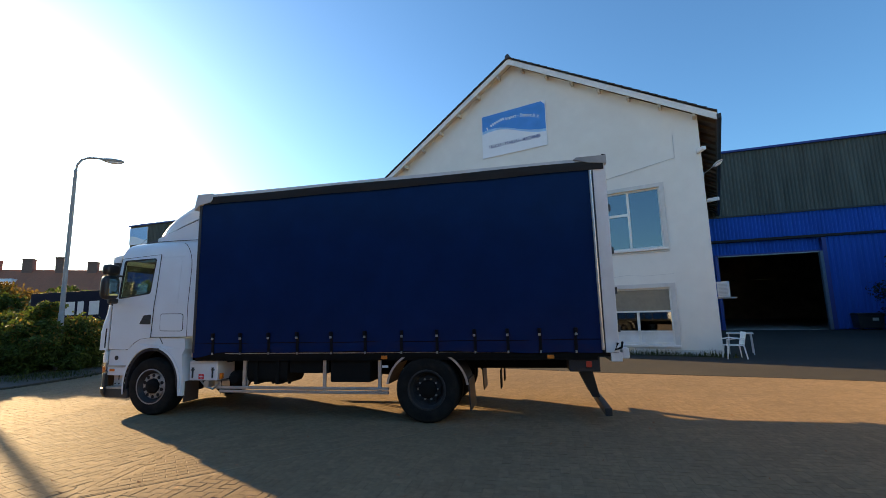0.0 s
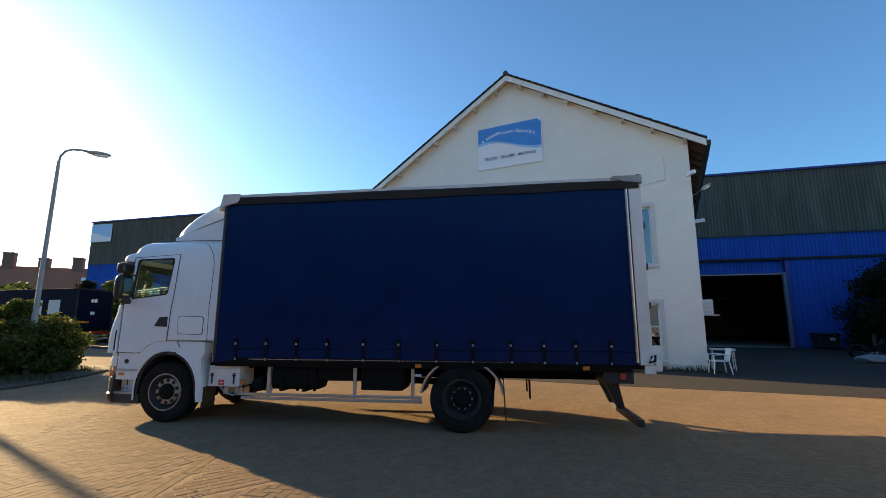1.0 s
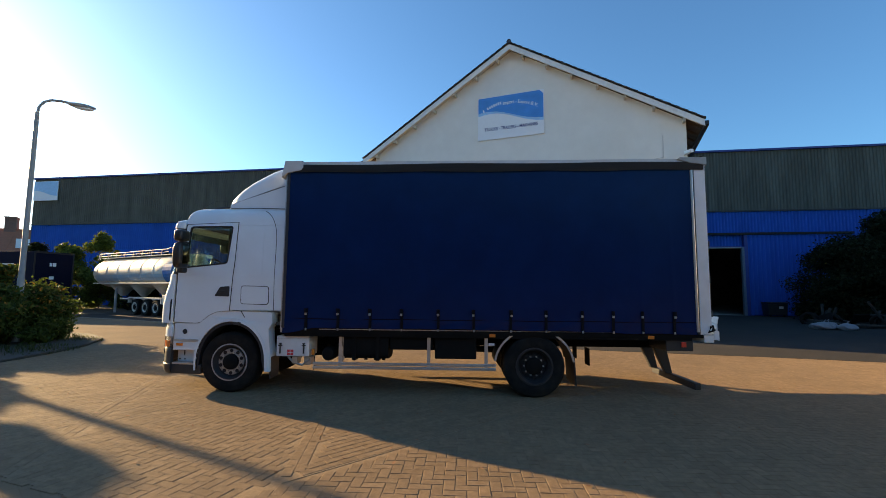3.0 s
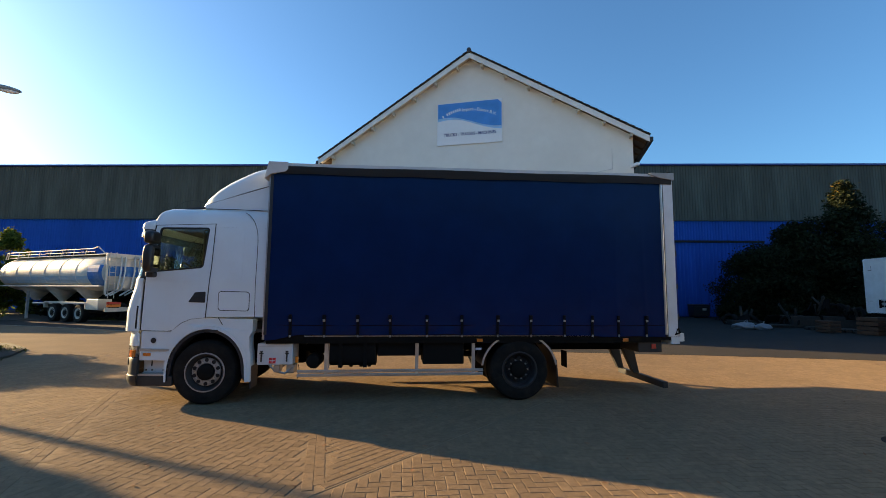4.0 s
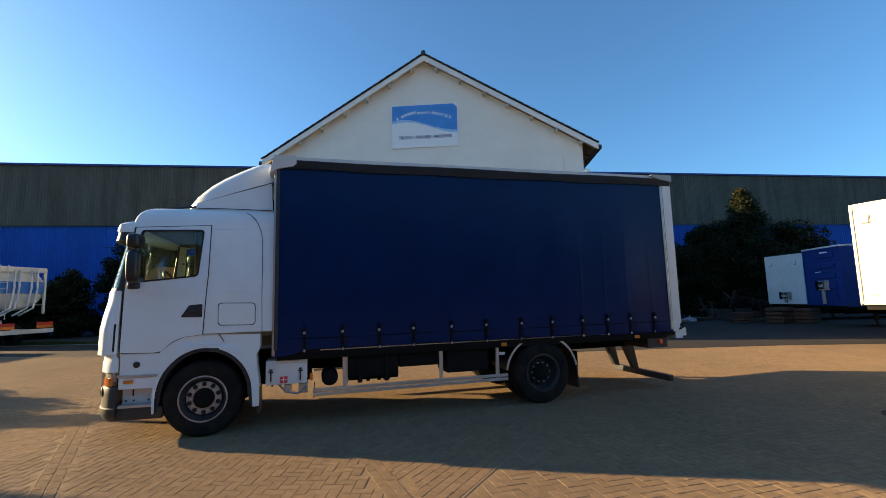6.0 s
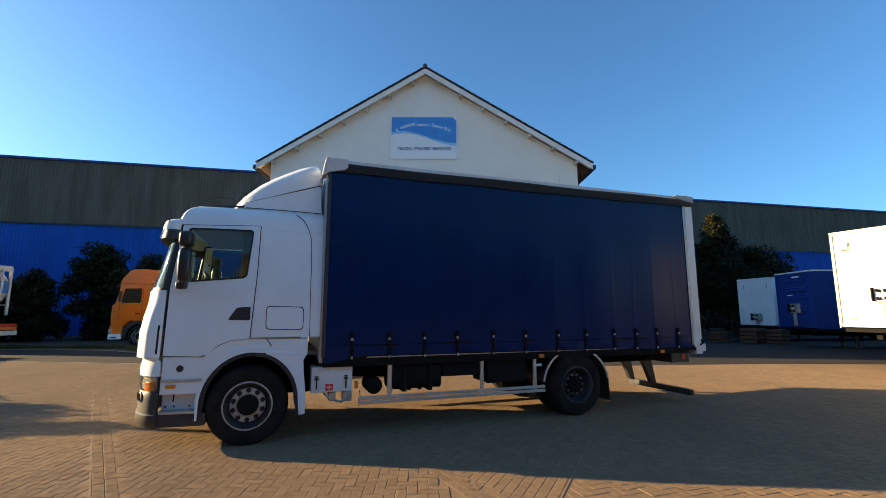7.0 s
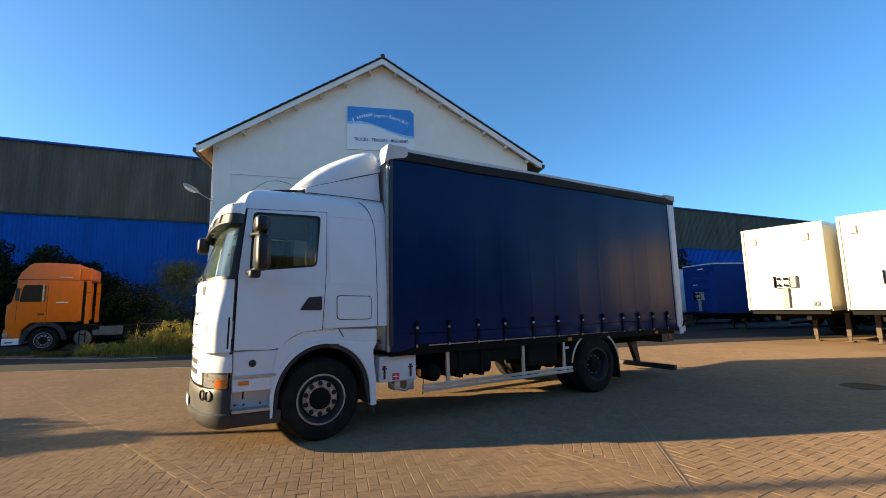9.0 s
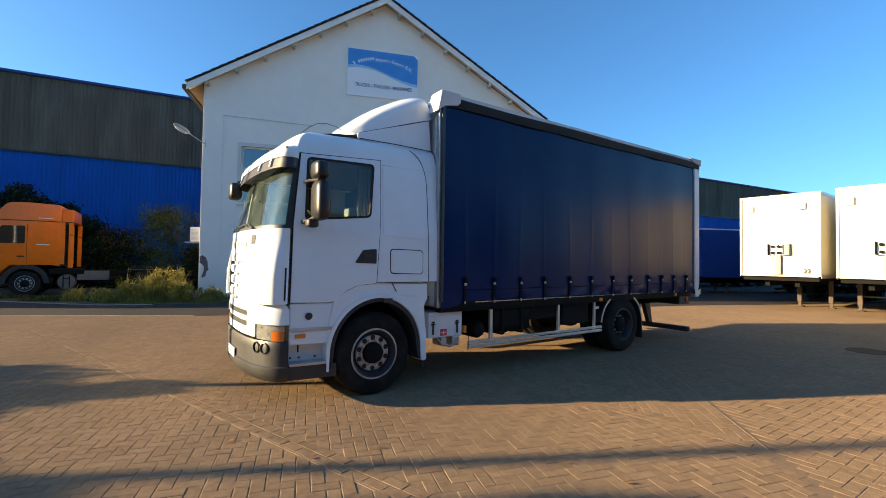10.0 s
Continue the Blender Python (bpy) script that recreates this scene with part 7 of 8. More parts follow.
part("tank_strap", boxes((-1.24, 1.181, 0.30, -1.20, 1.192, 0.80), (-1.04, 1.181, 0.30, -1.00, 1.192, 0.80), (-1.20, 1.181, 0.66, -1.04, 1.19, 0.69)), M_CHASSIS, tractor)
part("skirt", boxes((-2.55, 1.12, 0.62, -1.46, 1.18, 1.0), bevel=0.02), M_DULLGREY, tractor, "dull grey side skirt")
part("mirror", boxes((1.02, 1.26, 2.1, 1.12, 1.42, 2.6), bevel=0.03), M_BLACK, tractor)
for y in (0.4, -0.4):
    part("chassis_rail", boxes((-5.4, y - 0.05, 0.72, 0.8, y + 0.05, 0.98)), M_CHASSIS, tractor)
part("fifth_wheel", boxes((-4.3, -0.45, 0.98, -3.3, 0.45, 1.12), bevel=0.03), M_CHASSIS, tractor)
part("battery_box", boxes((-2.5, 0.5, 0.55, -1.75, 1.15, 0.95), bevel=0.03), M_CHASSIS, tractor)
part("exhaust_stack", tube(bmesh.new(), [(-1.15, 0.8, 1.0), (-1.15, 0.8, 2.9)], 0.09, 10), M_BLACK, tractor)
for s in (1, -1):
    wheel(tractor, 0.16, s * 1.2, 0.5, 0.5, 0.3, s, M_RIM, deep=0.04)
    wheel(tractor, -3.8, s * 1.2, 0.5, 0.5, 0.3, s, M_RIMDARK, dual=True, deep=0.12)
    part("mudguard", boxes((-4.4, min(s * 0.65, s * 1.22), 1.02, -3.2, max(s * 0.65, s * 1.22), 1.06), bevel=0.01), M_BLACK, tractor)

# bulk tanker trailer
TANKER = pose(-28.6, 18.16, 0, 0, 0, 169.9)
tanker = thing("tanker_trailer", TANKER, "dusty white bulk tanker trailer with blue band and rear hoses", "tanker")
bm = bmesh.new()
rows = []
for x, r in ((-1.55, 0.0), (-1.54, 0.55), (-1.48, 0.85), (-1.38, 0.98), (-1.2, 1.05), (0, 1.06), (2.6, 1.06), (5.2, 1.06), (7.2, 1.06), (8.7, 1.05), (9.2, 0.96), (9.5, 0.75), (9.66, 0.4), (9.7, 0.0)):
    rows.append([bm.verts.new((x, 1.16 * r * math.cos(a), 2.52 + 0.98 * r * math.sin(a))) for a in (2 * math.pi * k / 32 for k in range(32))])
for r0, r1 in zip(rows, rows[1:]):
    for j in range(32):
        bm.faces.new((r0[j], r0[(j + 1) % 32], r1[(j + 1) % 32], r1[j]))
bmesh.ops.remove_doubles(bm, verts=bm.verts, dist=0.001)
bmesh.ops.recalc_face_normals(bm, faces=bm.faces)
part("tank", bm, M_TANK, tanker, "dusty white riveted tank", smooth=True)
for x in (0.4, 2.0, 3.6, 5.2, 6.8, 8.4):
    bm = bmesh.new()
    tube(bm, [(x, 1.16 * 1.068 * math.cos(a), 2.52 + 0.98 * 1.063 * math.sin(a)) for a in spread(0, 2 * math.pi, 32)], 0.010, 5, cap=False)
    part("tank_hoop", bm, M_TANK, tanker)
def tank_band(stations, a0, steps):
    """A painted strip that follows the tank's round; stations: (x, radius)."""
    bm = bmesh.new()
    vs = [[bm.verts.new((x, 1.16 * (r + 0.007) * math.cos(a), 2.52 + 0.98 * (r + 0.007) * math.sin(a))) for a in (radians(a0 + 11.25 * k) for k in range(steps + 1))] for x, r in stations]
    for r0, r1 in zip(vs, vs[1:]):
        for k in range(steps):
            bm.faces.new((r0[k], r1[k], r1[k + 1], r0[k + 1]))
    return bm


part("blue_band", tank_band(((-1.38, 0.98), (-1.2, 1.05), (-0.75, 1.055)), -45, 6), M_TANKBLUE, tanker, "blue painted band at the rear")
part("pale_band", tank_band(((-0.74, 1.06), (2.6, 1.06), (8.6, 1.06)), -33.75, 2), M_TANKPALE, tanker, "faded pale blue stripe along the tank")
part("rear_panel", boxes((-1.60, -0.95, 2.30, -1.565, 0.95, 2.85), bevel=0.01), M_TANKBLUE, tanker)
part("rear_frame", boxes((-1.62, -1.0, 3.30, -1.40, 1.0, 3.55), (-1.62, 0.95, 1.3, -1.52, 1.05, 3.5), (-1.62, -1.05, 1.3, -1.52, -0.95, 3.5), bevel=0.02), M_TANK, tanker)
for y in (0.15, 0.35, -0.35, -0.6):
    bm = bmesh.new()
    tube(bm, [(-1.66, y, 3.4), (-1.70, y, 2.6), (-1.66, y + 0.1, 1.6), (-1.2, y + 0.4, 1.25)], 0.045, 8)
    part("hose", bm, M_WHITEGRP, tanker, smooth=True)
bm = bmesh.new()
for y in (0.62, 0.92):
    tube(bm, [(-1.68, y, 1.1), (-1.68, y, 3.6)], 0.02, 6)
for k in range(8):
    tube(bm, [(-1.68, 0.62, 1.3 + k * 0.3), (-1.68, 0.92, 1.3 + k * 0.3)], 0.016, 6)
part("ladder", bm, M_TANK, tanker)
part("lower_rail", boxes((-1.3, 1.10, 1.72, 8.9, 1.16, 1.80), (-1.3, -1.16, 1.72, 8.9, -1.10, 1.80), bevel=0.01), M_TANK, tanker)
part("walkway", boxes((-1.2, 0.25, 3.52, 8.9, 0.75, 3.56)), M_STEEL, tanker)
bm = bmesh.new()
for y in (0.85,):
    tube(bm, [(-1.4, y, 3.35), (-0.9, y, 3.95), (-0.4, y, 3.85), (9.0, y, 3.85), (9.2, y, 3.45)], 0.03, 6)
    tube(bm, [(-0.6, y, 3.68), (9.0, y, 3.68)], 0.02, 6)
part("top_rail", bm, M_TANK, tanker, "white safety rail along the top")
for x in spread(0.2, 8.8, 7):
    part("rail_post", tube(bmesh.new(), [(x, 0.85, 3.85), (x + 0.25, 0.8, 3.45)], 0.025, 6), M_TANK, tanker)
for x in (1.0, 4.0, 7.0):
    bm = bmesh.new()
    bmesh.ops.create_cone(bm, cap_ends=True, segments=24, radius1=0.16, radius2=1.0, depth=0.95, matrix=Matrix.Translation((x, 0, 1.36)))
    part("hopper_cone", bm, M_TANK, tanker, smooth=True)
part("pipe", tube(bmesh.new(), [(-1.2, 0.35, 0.95), (6.5, 0.35, 0.95)], 0.06, 10), M_STEEL, tanker)
part("mudguard_panel", boxes((-0.75, 1.0, 1.05, 3.3, 1.22, 1.12), (-0.82, 1.0, 0.75, -0.76, 1.22, 1.10), (3.3, 1.0, 0.75, 3.36, 1.22, 1.1), bevel=0.01), M_TANK, tanker)
part("valve_box", boxes((-1.35, 0.5, 0.72, -0.84, 1.18, 1.3), bevel=0.03), M_STEEL, tanker)
part("rear_bumper", boxes((-2.06, -1.2, 0.64, -1.96, 1.2, 0.84), (-1.96, 0.5, 0.66, -0.8, 0.6, 0.82), (-1.96, -0.6, 0.66, -0.8, -0.5, 0.82), bevel=0.01), M_TANK, tanker)
for y in (0.45, -1.15):
    part("rear_plate", boxes((-2.075, y, 0.88, -2.05, y + 0.70, 1.02)), M_AMBER, tanker, "yellow rear plate")
    part("lamp_bracket", boxes((-2.05, y + 0.1, 0.80, -2.0, y + 0.6, 1.16)), M_CHASSIS, tanker)
    part("tail_lamp", boxes((-2.075, y, 1.03, -2.05, y + 0.70, 1.16)), M_RED, tanker)
for y in (0.87, -0.87):
    part("landing_leg", boxes((5.92, y - 0.06, 0.02, 6.04, y + 0.06, 1.7)), M_CAP, tanker)
for ob in tanker.children:
    if ob.name.split(".")[0] in ("tank", "tank_hoop", "blue_band", "pale_band", "rear_panel", "rear_frame", "hose", "ladder", "lower_rail", "walkway", "top_rail", "rail_post", "hopper_cone"):
        ob.location.z += 0.24
for ob in tanker.children:                         # the rear overhang is long
    for v in ob.data.vertices:
        if v.co.x < -1.0:
            v.co.x -= 0.55
for x in (-0.15, 1.16, 2.47):
    for s in (1, -1):
        wheel(tanker, x, s * 1.2, 0.5, 0.5, 0.36, s, M_TANK, deep=0.04)
    part("axle", tube(bmesh.new(), [(x, -1.0, 0.5), (x, 1.0, 0.5)], 0.07, 8), M_CHASSIS, tanker)

# navy curtain trailer beyond the island
NAVY = pose(-37.3, 16.0, 0, 0, 0, 192)
navy = thing("curtain_trailer", NAVY, "dark navy curtain-sided trailer, worn, seen from its rear", "trailer")
part("body", boxes((0, -1.275, 1.15, 9.6, 1.275, 3.98), bevel=0.03), M_NAVY, navy)
part("rear_frame", boxes((-0.03, -1.28, 1.1, -0.002, -1.18, 4.0), (-0.03, 1.18, 1.1, -0.002, 1.28, 4.0), (-0.03, -1.18, 3.88, -0.002, 1.18, 4.0)), M_GAP, navy)
for y0, y1, z0, z1 in ((-0.1, 0.12, 3.05, 3.28), (0.16, 0.32, 3.05, 3.28), (0.0, 0.3, 2.2, 2.4)):
    part("logo_mark", boxes((-0.034, y0, z0, -0.031, y1, z1)), M_SIGNWHITE, navy)
for x0, x1 in ((3.2, 3.9), (4.2, 5.3), (1.5, 2.6)):
    part("logo_mark", boxes((x0, 1.277, 2.2, x1, 1.280, 3.2)), M_FRAMEGREY, navy)
part("amber_plate", boxes((-0.036, 0.3, 1.62, -0.031, 1.1, 1.74)), M_AMBER, navy)
part("underrun_bar", boxes((0.0, -1.2, 0.45, 0.12, 1.2, 0.58), (0.0, -1.2, 0.72, 0.12, 1.2, 0.78)), M_ALU, navy)
part("lamp_bar", boxes((-0.02, -1.2, 0.85, 0.1, 1.2, 1.05)), M_RED, navy)
for x in (2.5, 3.8, 5.1):
    for s in (1, -1):
        wheel(navy, x, s * 1.2, 0.5, 0.5, 0.36, s, M_RIM, deep=0.04)
part("chassis", boxes((0.1, -0.55, 0.9, 13.0, 0.55, 1.14)), M_CHASSIS, navy)

# far terraced houses
for k in range(20):
    u = Vector((0.62, 0.78, 0))
    c = Vector((-156, -24, 0)) + u * (5.2 * k)
    hm = Matrix.Translation(c) @ Matrix.Rotation(math.atan2(u.y, u.x), 4, "Z") @ Matrix.Scale(1.3, 4)
    hs = thing("terraced_house", hm, "brick terraced house with an orange tiled roof and chimney", "house", "terrace beyond the yard")
    part("wall", boxes((-1.98, -4, 0, 1.98, 4, 5.6)), M_HOUSEBRICK, hs)
    bm = bmesh.new()
    prism(bm, [(-4.4, 5.4), (4.4, 5.4), (0, 9.2)], -1.98, 1.98, axis="x")
    part("roof", bm, M_TILERED, hs)
    part("chimney", boxes((0.75, -0.6, 8.2, 1.95, 0.6, 10.3 + 0.3 * (k % 3)), (0.68, -0.7, 10.3 + 0.3 * (k % 3), 1.97, 0.7, 10.5 + 0.3 * (k % 3))), M_HOUSEBRICK, hs)
    for x in (-0.9, 0.95):
        w = part("window", boxes((x - 0.8, -4.06, 3.2, x + 0.8, -4.002, 4.7)), M_SIGNWHITE, hs)
        part("pane", boxes((x - 0.7, -4.075, 3.3, x - 0.05, -4.062, 4.6), (x + 0.05, -4.075, 3.3, x + 0.7, -4.062, 4.6)), M_HOUSEGLASS, w)
    if k % 4 == 1:
        part("dormer", boxes((-1.2, -3.3, 6.2, 1.0, -1.2, 7.6)), M_SIGNWHITE, hs)
for i, (x, y, h, r) in enumerate(((-62, 20, 5.5, 3.5), (-68, 16, 6, 3.5), (-60, 14, 4.5, 3), (-75, 12, 6, 4), (-80, 20, 7, 4), (-54, 17, 4.0, 2.5))):
    shrub("tree", x, y, h, r, "leafy autumn tree beyond the trailers", "tree", 3500, 0.22, M_LEAFGOLD if i % 3 == 1 else M_LEAF, 91 + i, 30, trunk=0.06)

# ---- small things by the gate and in the yard ----
# dark heap of scrap under the trees
def scrap_heap(x, y, w, d, h, n, seed):
    rng = random.Random(seed)
    heap = thing("scrap_heap", pose(x, y, 0), "dark heap of scrap metal and timber under the trees", "scrap")
    part("base", boxes((-w * 0.46, -d * 0.42, 0.0, w * 0.10, d * 0.42, h * 0.34), (w * 0.05, -d * 0.40, 0.0, w * 0.46, d * 0.36, h * 0.24), bevel=0.05), M_SCRAP, heap)
    for i in range(n):
        u = rng.uniform(-0.45, 0.45)
        top = h * (1 - 1.5 * abs(u)) * rng.uniform(0.35, 0.95)
        kind = i % 3
        if kind == 0:
            bm, nm = boxes((-0.06, -0.05, 0, 0.06, 0.05, rng.uniform(0.9, 1.7)), bevel=0.008), "beam"
        elif kind == 1:
            bm, nm = boxes((-rng.uniform(0.25, 0.5), -0.02, 0, rng.uniform(0.25, 0.5), 0.02, rng.uniform(0.5, 0.9)), bevel=0.006), "sheet"
        else:
            bm, nm = tube(bmesh.new(), [(0.32 * math.cos(a), 0.0, 0.32 + 0.32 * math.sin(a)) for a in spread(0, 2 * math.pi, 16)], 0.09, 8, cap=False), "old_tyre"
        ob = part(nm, bm, (M_SCRAP, M_CHASSIS, M_TYRE)[kind], heap)
        ob.matrix_local = Matrix.Translation((u * w, rng.uniform(-0.4, 0.3) * d, max(0.0, top - 0.6))) @ Matrix.Rotation(rng.uniform(0, 6.3), 4, "Z") @ Matrix.Rotation(rng.uniform(-0.6, 0.6), 4, "X") @ Matrix.Rotation(rng.uniform(-0.7, 0.7), 4, "Y")
    return heap


scrap_heap(12.0, 28.6, 4.6, 1.8, 1.9, 24, 5)
scrap_heap(8.6, 29.4, 3.0, 1.4, 0.8, 10, 8)


def bin_box(x, y, ang, w=1.3, h=1.05, d=0.9):
    root = thing("waste_bin", pose(x, y, 0, 0, 0, ang), "dark grey plastic waste container by the gate", "bin", "bins by the gate")
    bm = bmesh.new()
    prism(bm, [(-w / 2 + 0.06, 0.12), (w / 2 - 0.06, 0.12), (w / 2, h * 0.85), (-w / 2, h * 0.85)], -d / 2, d / 2, bevel=0.02)
    part("body", bm, M_BUMPER, root)
    part("lid", boxes((-w / 2 - 0.03, -d / 2 - 0.03, h * 0.85, w / 2 + 0.03, d / 2 + 0.03, h), bevel=0.04), M_BLACK, root)
    part("label", boxes((0.05, -d / 2 - 0.012, h * 0.55, 0.35, -d / 2 + 0.05, h * 0.72)), M_FRAMEGREY, root)
    for sx in (-1, 1):
        part("castor", lathe(bmesh.new(), [(0, -0.03), (0.07, -0.03), (0.07, 0.03), (0, 0.03)], 12, Matrix.Translation((sx * w * 0.35, -d * 0.3, 0.07))), M_BLACK, root)


def on_hall(x, y):
    return HALL @ Vector((x, y, 0))


for x, y in ((7.9, -1.0), (10.0, -1.2)):
    p = on_hall(x, y)
    bin_box(p.x, p.y, 12)


def monobloc_chair(x, y, ang):
    root = thing("garden_chair", pose(x, y, 0, 0, 0, ang), "white plastic garden chair beside the office corner", "chair")
    part("seat", boxes((-0.24, -0.24, 0.41, 0.24, 0.24, 0.44), bevel=0.012), M_CHAIR, root)
    bk = part("backrest", boxes((-0.23, -0.012, 0.0, 0.23, 0.012, 0.42), bevel=0.01), M_CHAIR, root)
    bk.matrix_local = Matrix.Translation((0, 0.23, 0.44)) @ Matrix.Rotation(radians(-12), 4, "X")
    for sx in (-1, 1):
        part("arm", tube(bmesh.new(), [(sx * 0.27, 0.25, 0.62), (sx * 0.28, 0.0, 0.65), (sx * 0.27, -0.25, 0.62), (sx * 0.26, -0.26, 0.42)], 0.02, 6), M_CHAIR, root)
        for sy in (-1, 1):
            part("leg", tube(bmesh.new(), [(sx * 0.22, sy * 0.22, 0.42), (sx * 0.27, sy * 0.28, 0.0)], 0.024, 6, r2=0.018), M_CHAIR, root)


monobloc_chair(0.36, 17.5, -75)
table = thing("garden_table", pose(0.60, 19.3, 0), "grey garden table by the office wall", "table")
part("tabletop", boxes((-0.4, -0.4, 0.70, 0.4, 0.4, 0.74), bevel=0.01), M_FRAMEGREY, table)
for sx in (-1, 1):
    for sy in (-1, 1):
        part("leg", tube(bmesh.new(), [(sx * 0.33, sy * 0.33, 0.70), (sx * 0.36, sy * 0.36, 0.0)], 0.02, 6), M_FRAMEGREY, table)
for k, (x, y) in enumerate(((9.0, 27.5), (10.4, 26.2), (8.0, 28.6), (10.8, 24.9))):
    pl = thing("timber_stack", pose(x, y, 0, 0, 0, 12 + 20 * k), "stack of weathered timber and pallets in the shade", "timber", "scrap by the trees")
    for j in range(3):
        part("plank", boxes((-0.7, -0.4 + 0.28 * j, 0.02, 0.7, -0.2 + 0.28 * j, 0.10), (-0.65, -0.45 + 0.28 * j, 0.101, 0.6, -0.22 + 0.28 * j, 0.17)), M_SCRAP, pl)
# crates under the white trailer in the shade
for k, (x, y, w, h) in enumerate(((11.2, 23.4, 0.9, 0.85), (12.3, 23.0, 0.8, 0.8), (9.8, 24.3, 0.7, 0.6))):
    cr = thing("crate", pose(x, y, 0, 0, 0, 25), "rough brown wooden crate in the shade", "crate", "crates by the trailers")
    for j in range(4):
        part("board", boxes((-w / 2, -w / 2, 0.02 + j * h / 4, w / 2, w / 2, (j + 0.88) * h / 4), bevel=0.008), M_CRATE, cr)
# pale rubble bags under the trees
for k, (x, y, r) in enumerate(((6.6, 25.6, 0.42), (7.4, 25.3, 0.36), (7.0, 26.2, 0.38))):
    bag = thing("rubble_bag", pose(x, y, 0, 0, 0, 40 * k), "slumped pale grey plastic rubble bag on the yard", "bag", "bags under the trees")
    bm = bmesh.new()
    bmesh.ops.create_icosphere(bm, subdivisions=3, radius=1)
    for v in bm.verts:
        n = 1 + 0.25 * noise.noise(v.co * 1.7 + Vector((k, 0, 0))) + 0.08 * noise.noise(v.co * 5)
        v.co = Vector((v.co.x * r * 1.3 * n, v.co.y * r * n, max(0.0, 0.12 + v.co.z * r * 0.55 * n)))
    part("sack", bm, M_BAG, bag, smooth=True)
    part("tie", tube(bmesh.new(), [(0.0, 0.0, 0.12 + r * 0.5), (0.05, 0.02, 0.2 + r * 0.5), (0.09, -0.02, 0.24 + r * 0.5)], 0.03, 6), M_BAG, bag)
mh = thing("manhole_cover", pose(0.97, 5.05, -0.004), "dark iron manhole cover set in the paving", "manhole cover")
part("frame", lathe(bmesh.new(), [(0.36, 0), (0.36, 0.006), (0.31, 0.006), (0.31, 0)], 28, Matrix.Rotation(math.pi / 2, 4, "X")), M_CHASSIS, mh)
part("lid", lathe(bmesh.new(), [(0.305, 0), (0.305, 0.004), (0, 0.004)], 28, Matrix.Rotation(math.pi / 2, 4, "X")), M_CHASSIS, mh)
# fallen leaves on the paving
rng = np.random.default_rng(9)
nl = 260
lx, ly = rng.uniform(-15, 3, nl), rng.uniform(1.2, 9.5, nl)
lv, lf = [], []
for k in range(nl):
    a, s = rng.uniform(0, 6.28), rng.uniform(0.015, 0.04)
    c, d = math.cos(a) * s, math.sin(a) * s
    lv += [(lx[k] - c, ly[k] - d, 0.006), (lx[k] + d * 0.5, ly[k] - c * 0.5, 0.012), (lx[k] + c, ly[k] + d, 0.006 + rng.uniform(0, 0.02)), (lx[k] - d * 0.5, ly[k] + c * 0.5, 0.010)]
    lf.append((4 * k, 4 * k + 1, 4 * k + 2, 4 * k + 3))
me = bpy.data.meshes.new("fallen_leaves")
me.from_pydata(lv, [], lf)
me.materials.append(M_RUST)
tagged(new("fallen_leaves", me), "scattered dry brown leaves on the paving", "leaves", kind="stuff")

# ---- clay pavers ----
L1A, L1B = Vector((-5.40, 1.85)), Vector((-6.28, 3.46))          # double course
L3A, L3B = Vector((-8.86, 2.05)), Vector((-12.60, 6.84))
L2A, L2B = Vector((-5.50, 1.9)), Vector((-3.85, 5.35))


def line_side(p, a, b):
    d = (b - a).normalized()
    return (p[..., 0] - a.x) * d.y - (p[..., 1] - a.y) * d.x         # positive to the right of a > b


BW = 0.105
pieces = []           # cx, cy, half length, half width, angle


def herringbone(angle, keep):
    n = 170
    i, j = np.meshgrid(np.arange(-n, n), np.arange(-n, n), indexing="ij")
    k = (i - j) % 4
    ca, sa = math.cos(angle), math.sin(angle)
    for want, (dx, dy), turn in ((0, (1.0, 0.5), 0.0), (3, (0.5, 1.0), math.pi / 2)):
        sel = k == want
        u, v = (i[sel] + dx) * BW, (j[sel] + dy) * BW
        p = np.stack([-6 + u * ca - v * sa, 5 + u * sa + v * ca], 1)
        p = p[keep(p)]
        pieces.extend((x, y, BW, BW / 2, angle + turn) for x, y in p)


def rows_along(a, b, keep, width=9.0):
    d = (b - a).normalized()
    nrm = Vector((d.y, -d.x))
    for r in range(-int(width / BW), int(width / BW)):
        for q in range(-80, 80):
            c = a + d * ((q + 0.5 * (r % 2)) * 2 * BW) + nrm * ((r + 0.5) * BW)
            if keep(np.array([[c.x, c.y]]))[0]:
                pieces.append((c.x, c.y, BW, BW / 2, math.atan2(d.y, d.x)))


def in_field(p):
    far = np.interp(p[:, 0], [q[0] for q in EDGE], [q[1] for q in EDGE]) - 0.22
    return (p[:, 0] > -16.0) & (p[:, 0] < 5.0) & (p[:, 1] > 1.0) & (p[:, 1] < far) & (line_side(p, Vector(ISLAND[0]), Vector(ISLAND[1])) > 0.1) & (np.hypot(p[:, 0] - 0.97, p[:, 1] - 5.05) > 0.42)


def east_of_1(p):
    return line_side(p, L1A, L1B)


def east_of_2(p):
    return line_side(p, L2A, L2B)


def east_of_3(p):
    return line_side(p, L3A, L3B)


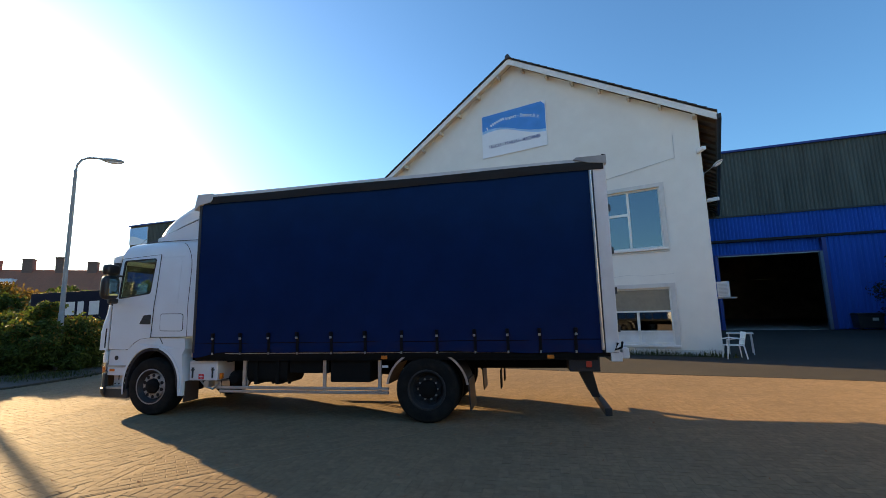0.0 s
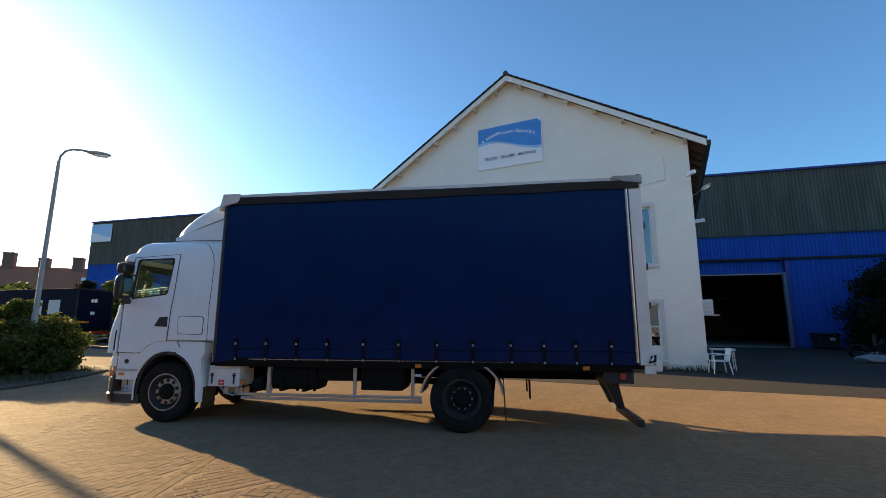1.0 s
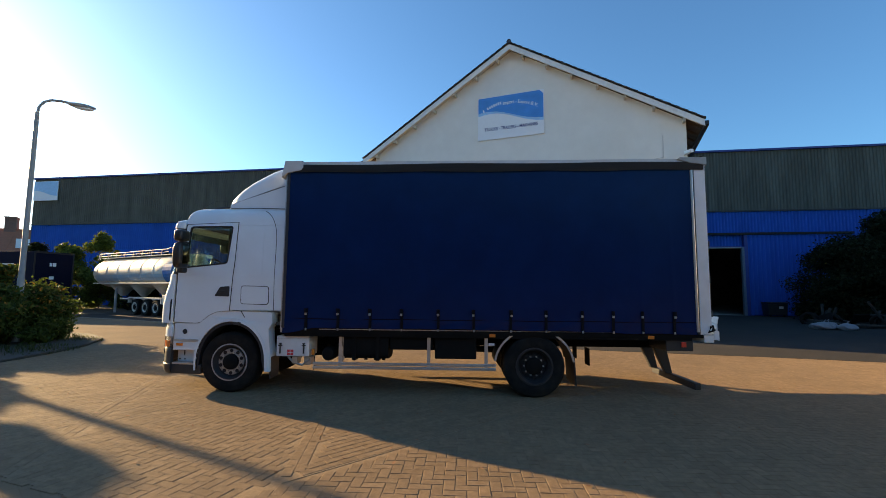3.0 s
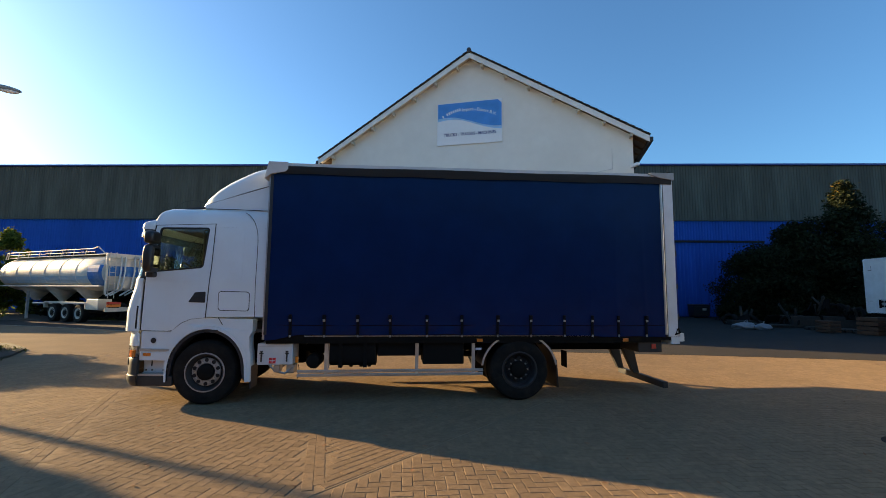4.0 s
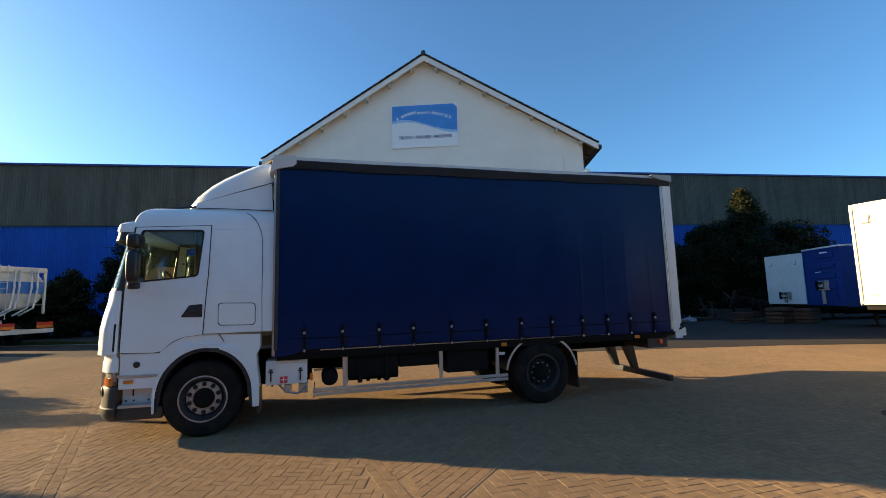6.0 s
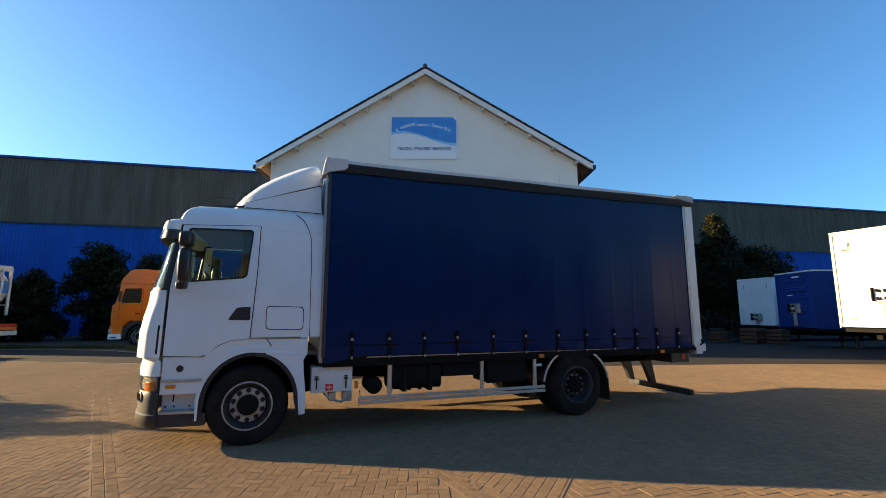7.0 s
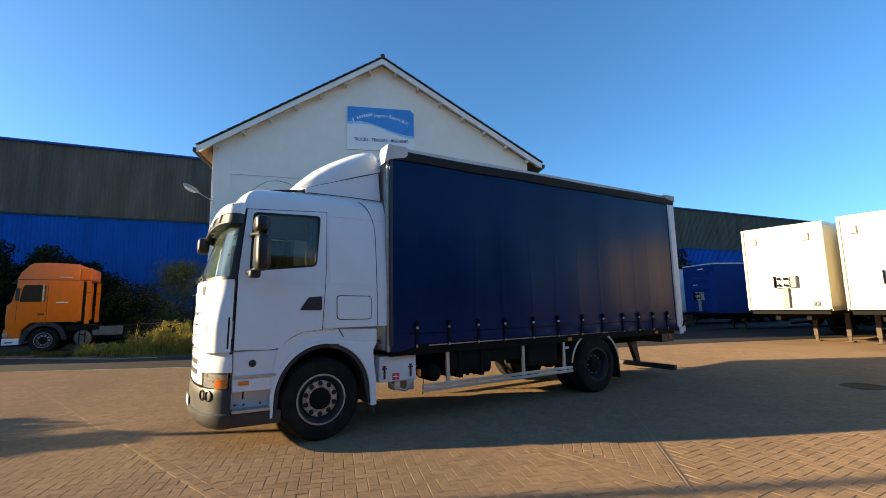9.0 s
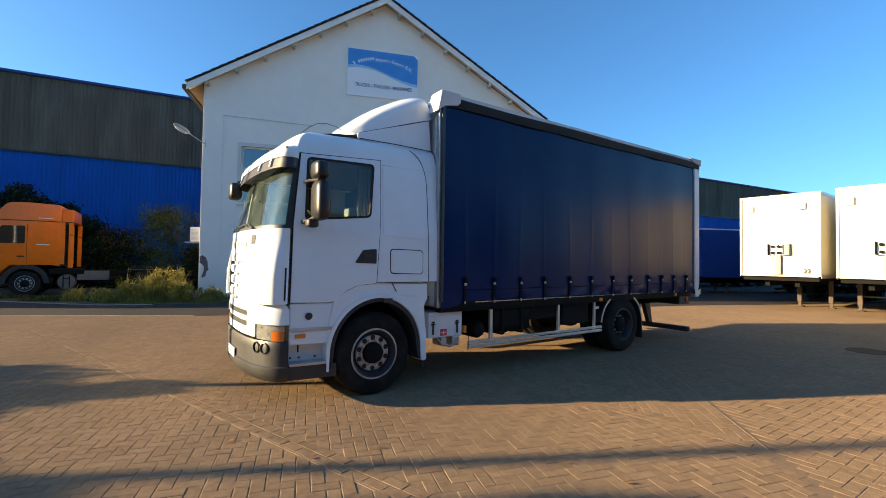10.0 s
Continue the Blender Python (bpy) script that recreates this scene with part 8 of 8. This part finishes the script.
CW, CW3 = 2.0 * BW, 2.0 * BW
herringbone(radians(2), lambda p: in_field(p) & (east_of_3(p) > CW3 / 2 + 0.03) & (east_of_1(p) < -CW / 2 - 0.035) & (east_of_2(p) < -0.03))
herringbone(radians(3), lambda p: in_field(p) & (east_of_3(p) < -CW3 / 2 - 0.03))
herringbone(radians(19), lambda p: in_field(p) & (east_of_2(p) > 0.045))
rows_along(L2A, L2B, lambda p: in_field(p) & (east_of_2(p) < 0.0) & (east_of_1(p) > CW / 2 + 0.03))
rows_along(L1A, L1B, lambda p: in_field(p) & (np.abs(east_of_1(p)) < CW / 2) & (east_of_2(p) < -0.03), width=0.6)
rows_along(L3A, L3B, lambda p: in_field(p) & (np.abs(east_of_3(p)) < CW3 / 2), width=0.6)

bm = bmesh.new()
prism(bm, [(-16.0, 1.0), (5.0, 1.0), *[(x, float(np.interp(x, [q[0] for q in EDGE], [q[1] for q in EDGE])) - 0.15) for x in (5, 1, -3, -8, -13, -16)]], -0.03, -0.0044, axis="z")
bed = tagged(obj("pavement", bm, M_JOINT), "herringbone clay brick paving with sandy joints", "pavement", kind="structure")

# sandy seams beside the courses
for a, b, off in ((L2A, L2B + (L2B - L2A) * 0.42, 0.02), (L3A, L3B, -CW3 / 2 - 0.012)):
    d = (b - a).normalized()
    nrm = Vector((d.y, -d.x)) * off
    wide = Vector((d.y, -d.x)) * 0.009
    bm = bmesh.new()
    prism(bm, [tuple(a + nrm - wide), tuple(b + nrm - wide), tuple(b + nrm + wide), tuple(a + nrm + wide)], -0.02, -0.0008, axis="z")
    part("sand_seam", bm, M_SAND, bed, "pale sand-filled seam")

P = np.array(pieces)
rng = np.random.default_rng(21)
near = np.nonzero((P[:, 0] > -8.7) & (P[:, 0] < -6.9) & (P[:, 1] > 2.35) & (P[:, 1] < 5.2))[0][:300]
single = np.zeros(len(P), bool)
single[near] = True


def brick_mesh(hl, hw):
    g, e = 0.0012, 0.0060
    a, b = hl - g, hw - g
    vs = [(-a, -b, -0.02), (a, -b, -0.02), (a, b, -0.02), (-a, b, -0.02), (-a, -b, -0.0024), (a, -b, -0.0024), (a, b, -0.0024), (-a, b, -0.0024), (-a + e, -b + e, 0), (a - e, -b + e, 0), (a - e, b - e, 0), (-a + e, b - e, 0)]
    fs = [(8, 9, 10, 11)] + [(q + 4 * k, (q + 1) % 4 + 4 * k, (q + 1) % 4 + 4 * k + 4, q + 4 * k + 4) for k in (0, 1) for q in range(4)]
    return vs, fs


bv, bf = brick_mesh(BW, BW / 2)
base = np.array(bv)
one = bpy.data.meshes.new("brick")
one.from_pydata((base * (1, 1, 1.2)).tolist(), [], bf)
one.materials.append(M_BRICK_ONE)
heights = -0.001 + 0.0006 * rng.normal(size=len(P)) 
tilts = 0.004 * rng.normal(size=(len(P), 2))
for k in near:
    ob = new("brick", one)
    ob.matrix_world = Matrix.Translation((P[k, 0], P[k, 1], heights[k])) @ Matrix.Rotation(P[k, 4] + 0.01 * rng.normal(), 4, "Z") @ Matrix.Rotation(tilts[k, 0], 4, "X") @ Matrix.Rotation(tilts[k, 1], 4, "Y")
    ob.parent = bed
rest = np.nonzero(~single)[0]
ang = P[rest, 4] + 0.012 * rng.normal(size=len(rest))
ca, sa = np.cos(ang)[:, None], np.sin(ang)[:, None]
X = P[rest, 0][:, None] + base[None, :, 0] * ca - base[None, :, 1] * sa
Y = P[rest, 1][:, None] + base[None, :, 0] * sa + base[None, :, 1] * ca
worn = (np.clip((8.2 - P[rest, 1]) / 3.0, 0.2, 1.0) + 0.3 * np.clip((4.3 - P[rest, 1]) / 0.8, 0, 1))[:, None]      # far bricks are worn level with their joints
worn[np.abs(east_of_1(P[rest])) < CW / 2 + 0.02] *= 0.45
Z = worn * heights[rest][:, None] - 0.001 * (1 - worn) + worn * base[None, :, 2] + worn * (base[None, :, 0] * tilts[rest, :1] + base[None, :, 1] * tilts[rest, 1:])
V = np.stack([X, Y, Z], 2).reshape(-1, 3)
F = (np.array(bf)[None] + 12 * np.arange(len(rest))[:, None, None]).reshape(-1, 4)
me = bpy.data.meshes.new("bricks")
me.from_pydata(V.tolist(), [], F.tolist())
me.materials.append(M_BRICK)
ob = tagged(new("bricks", me), kind="stuff")
ob.parent = bed
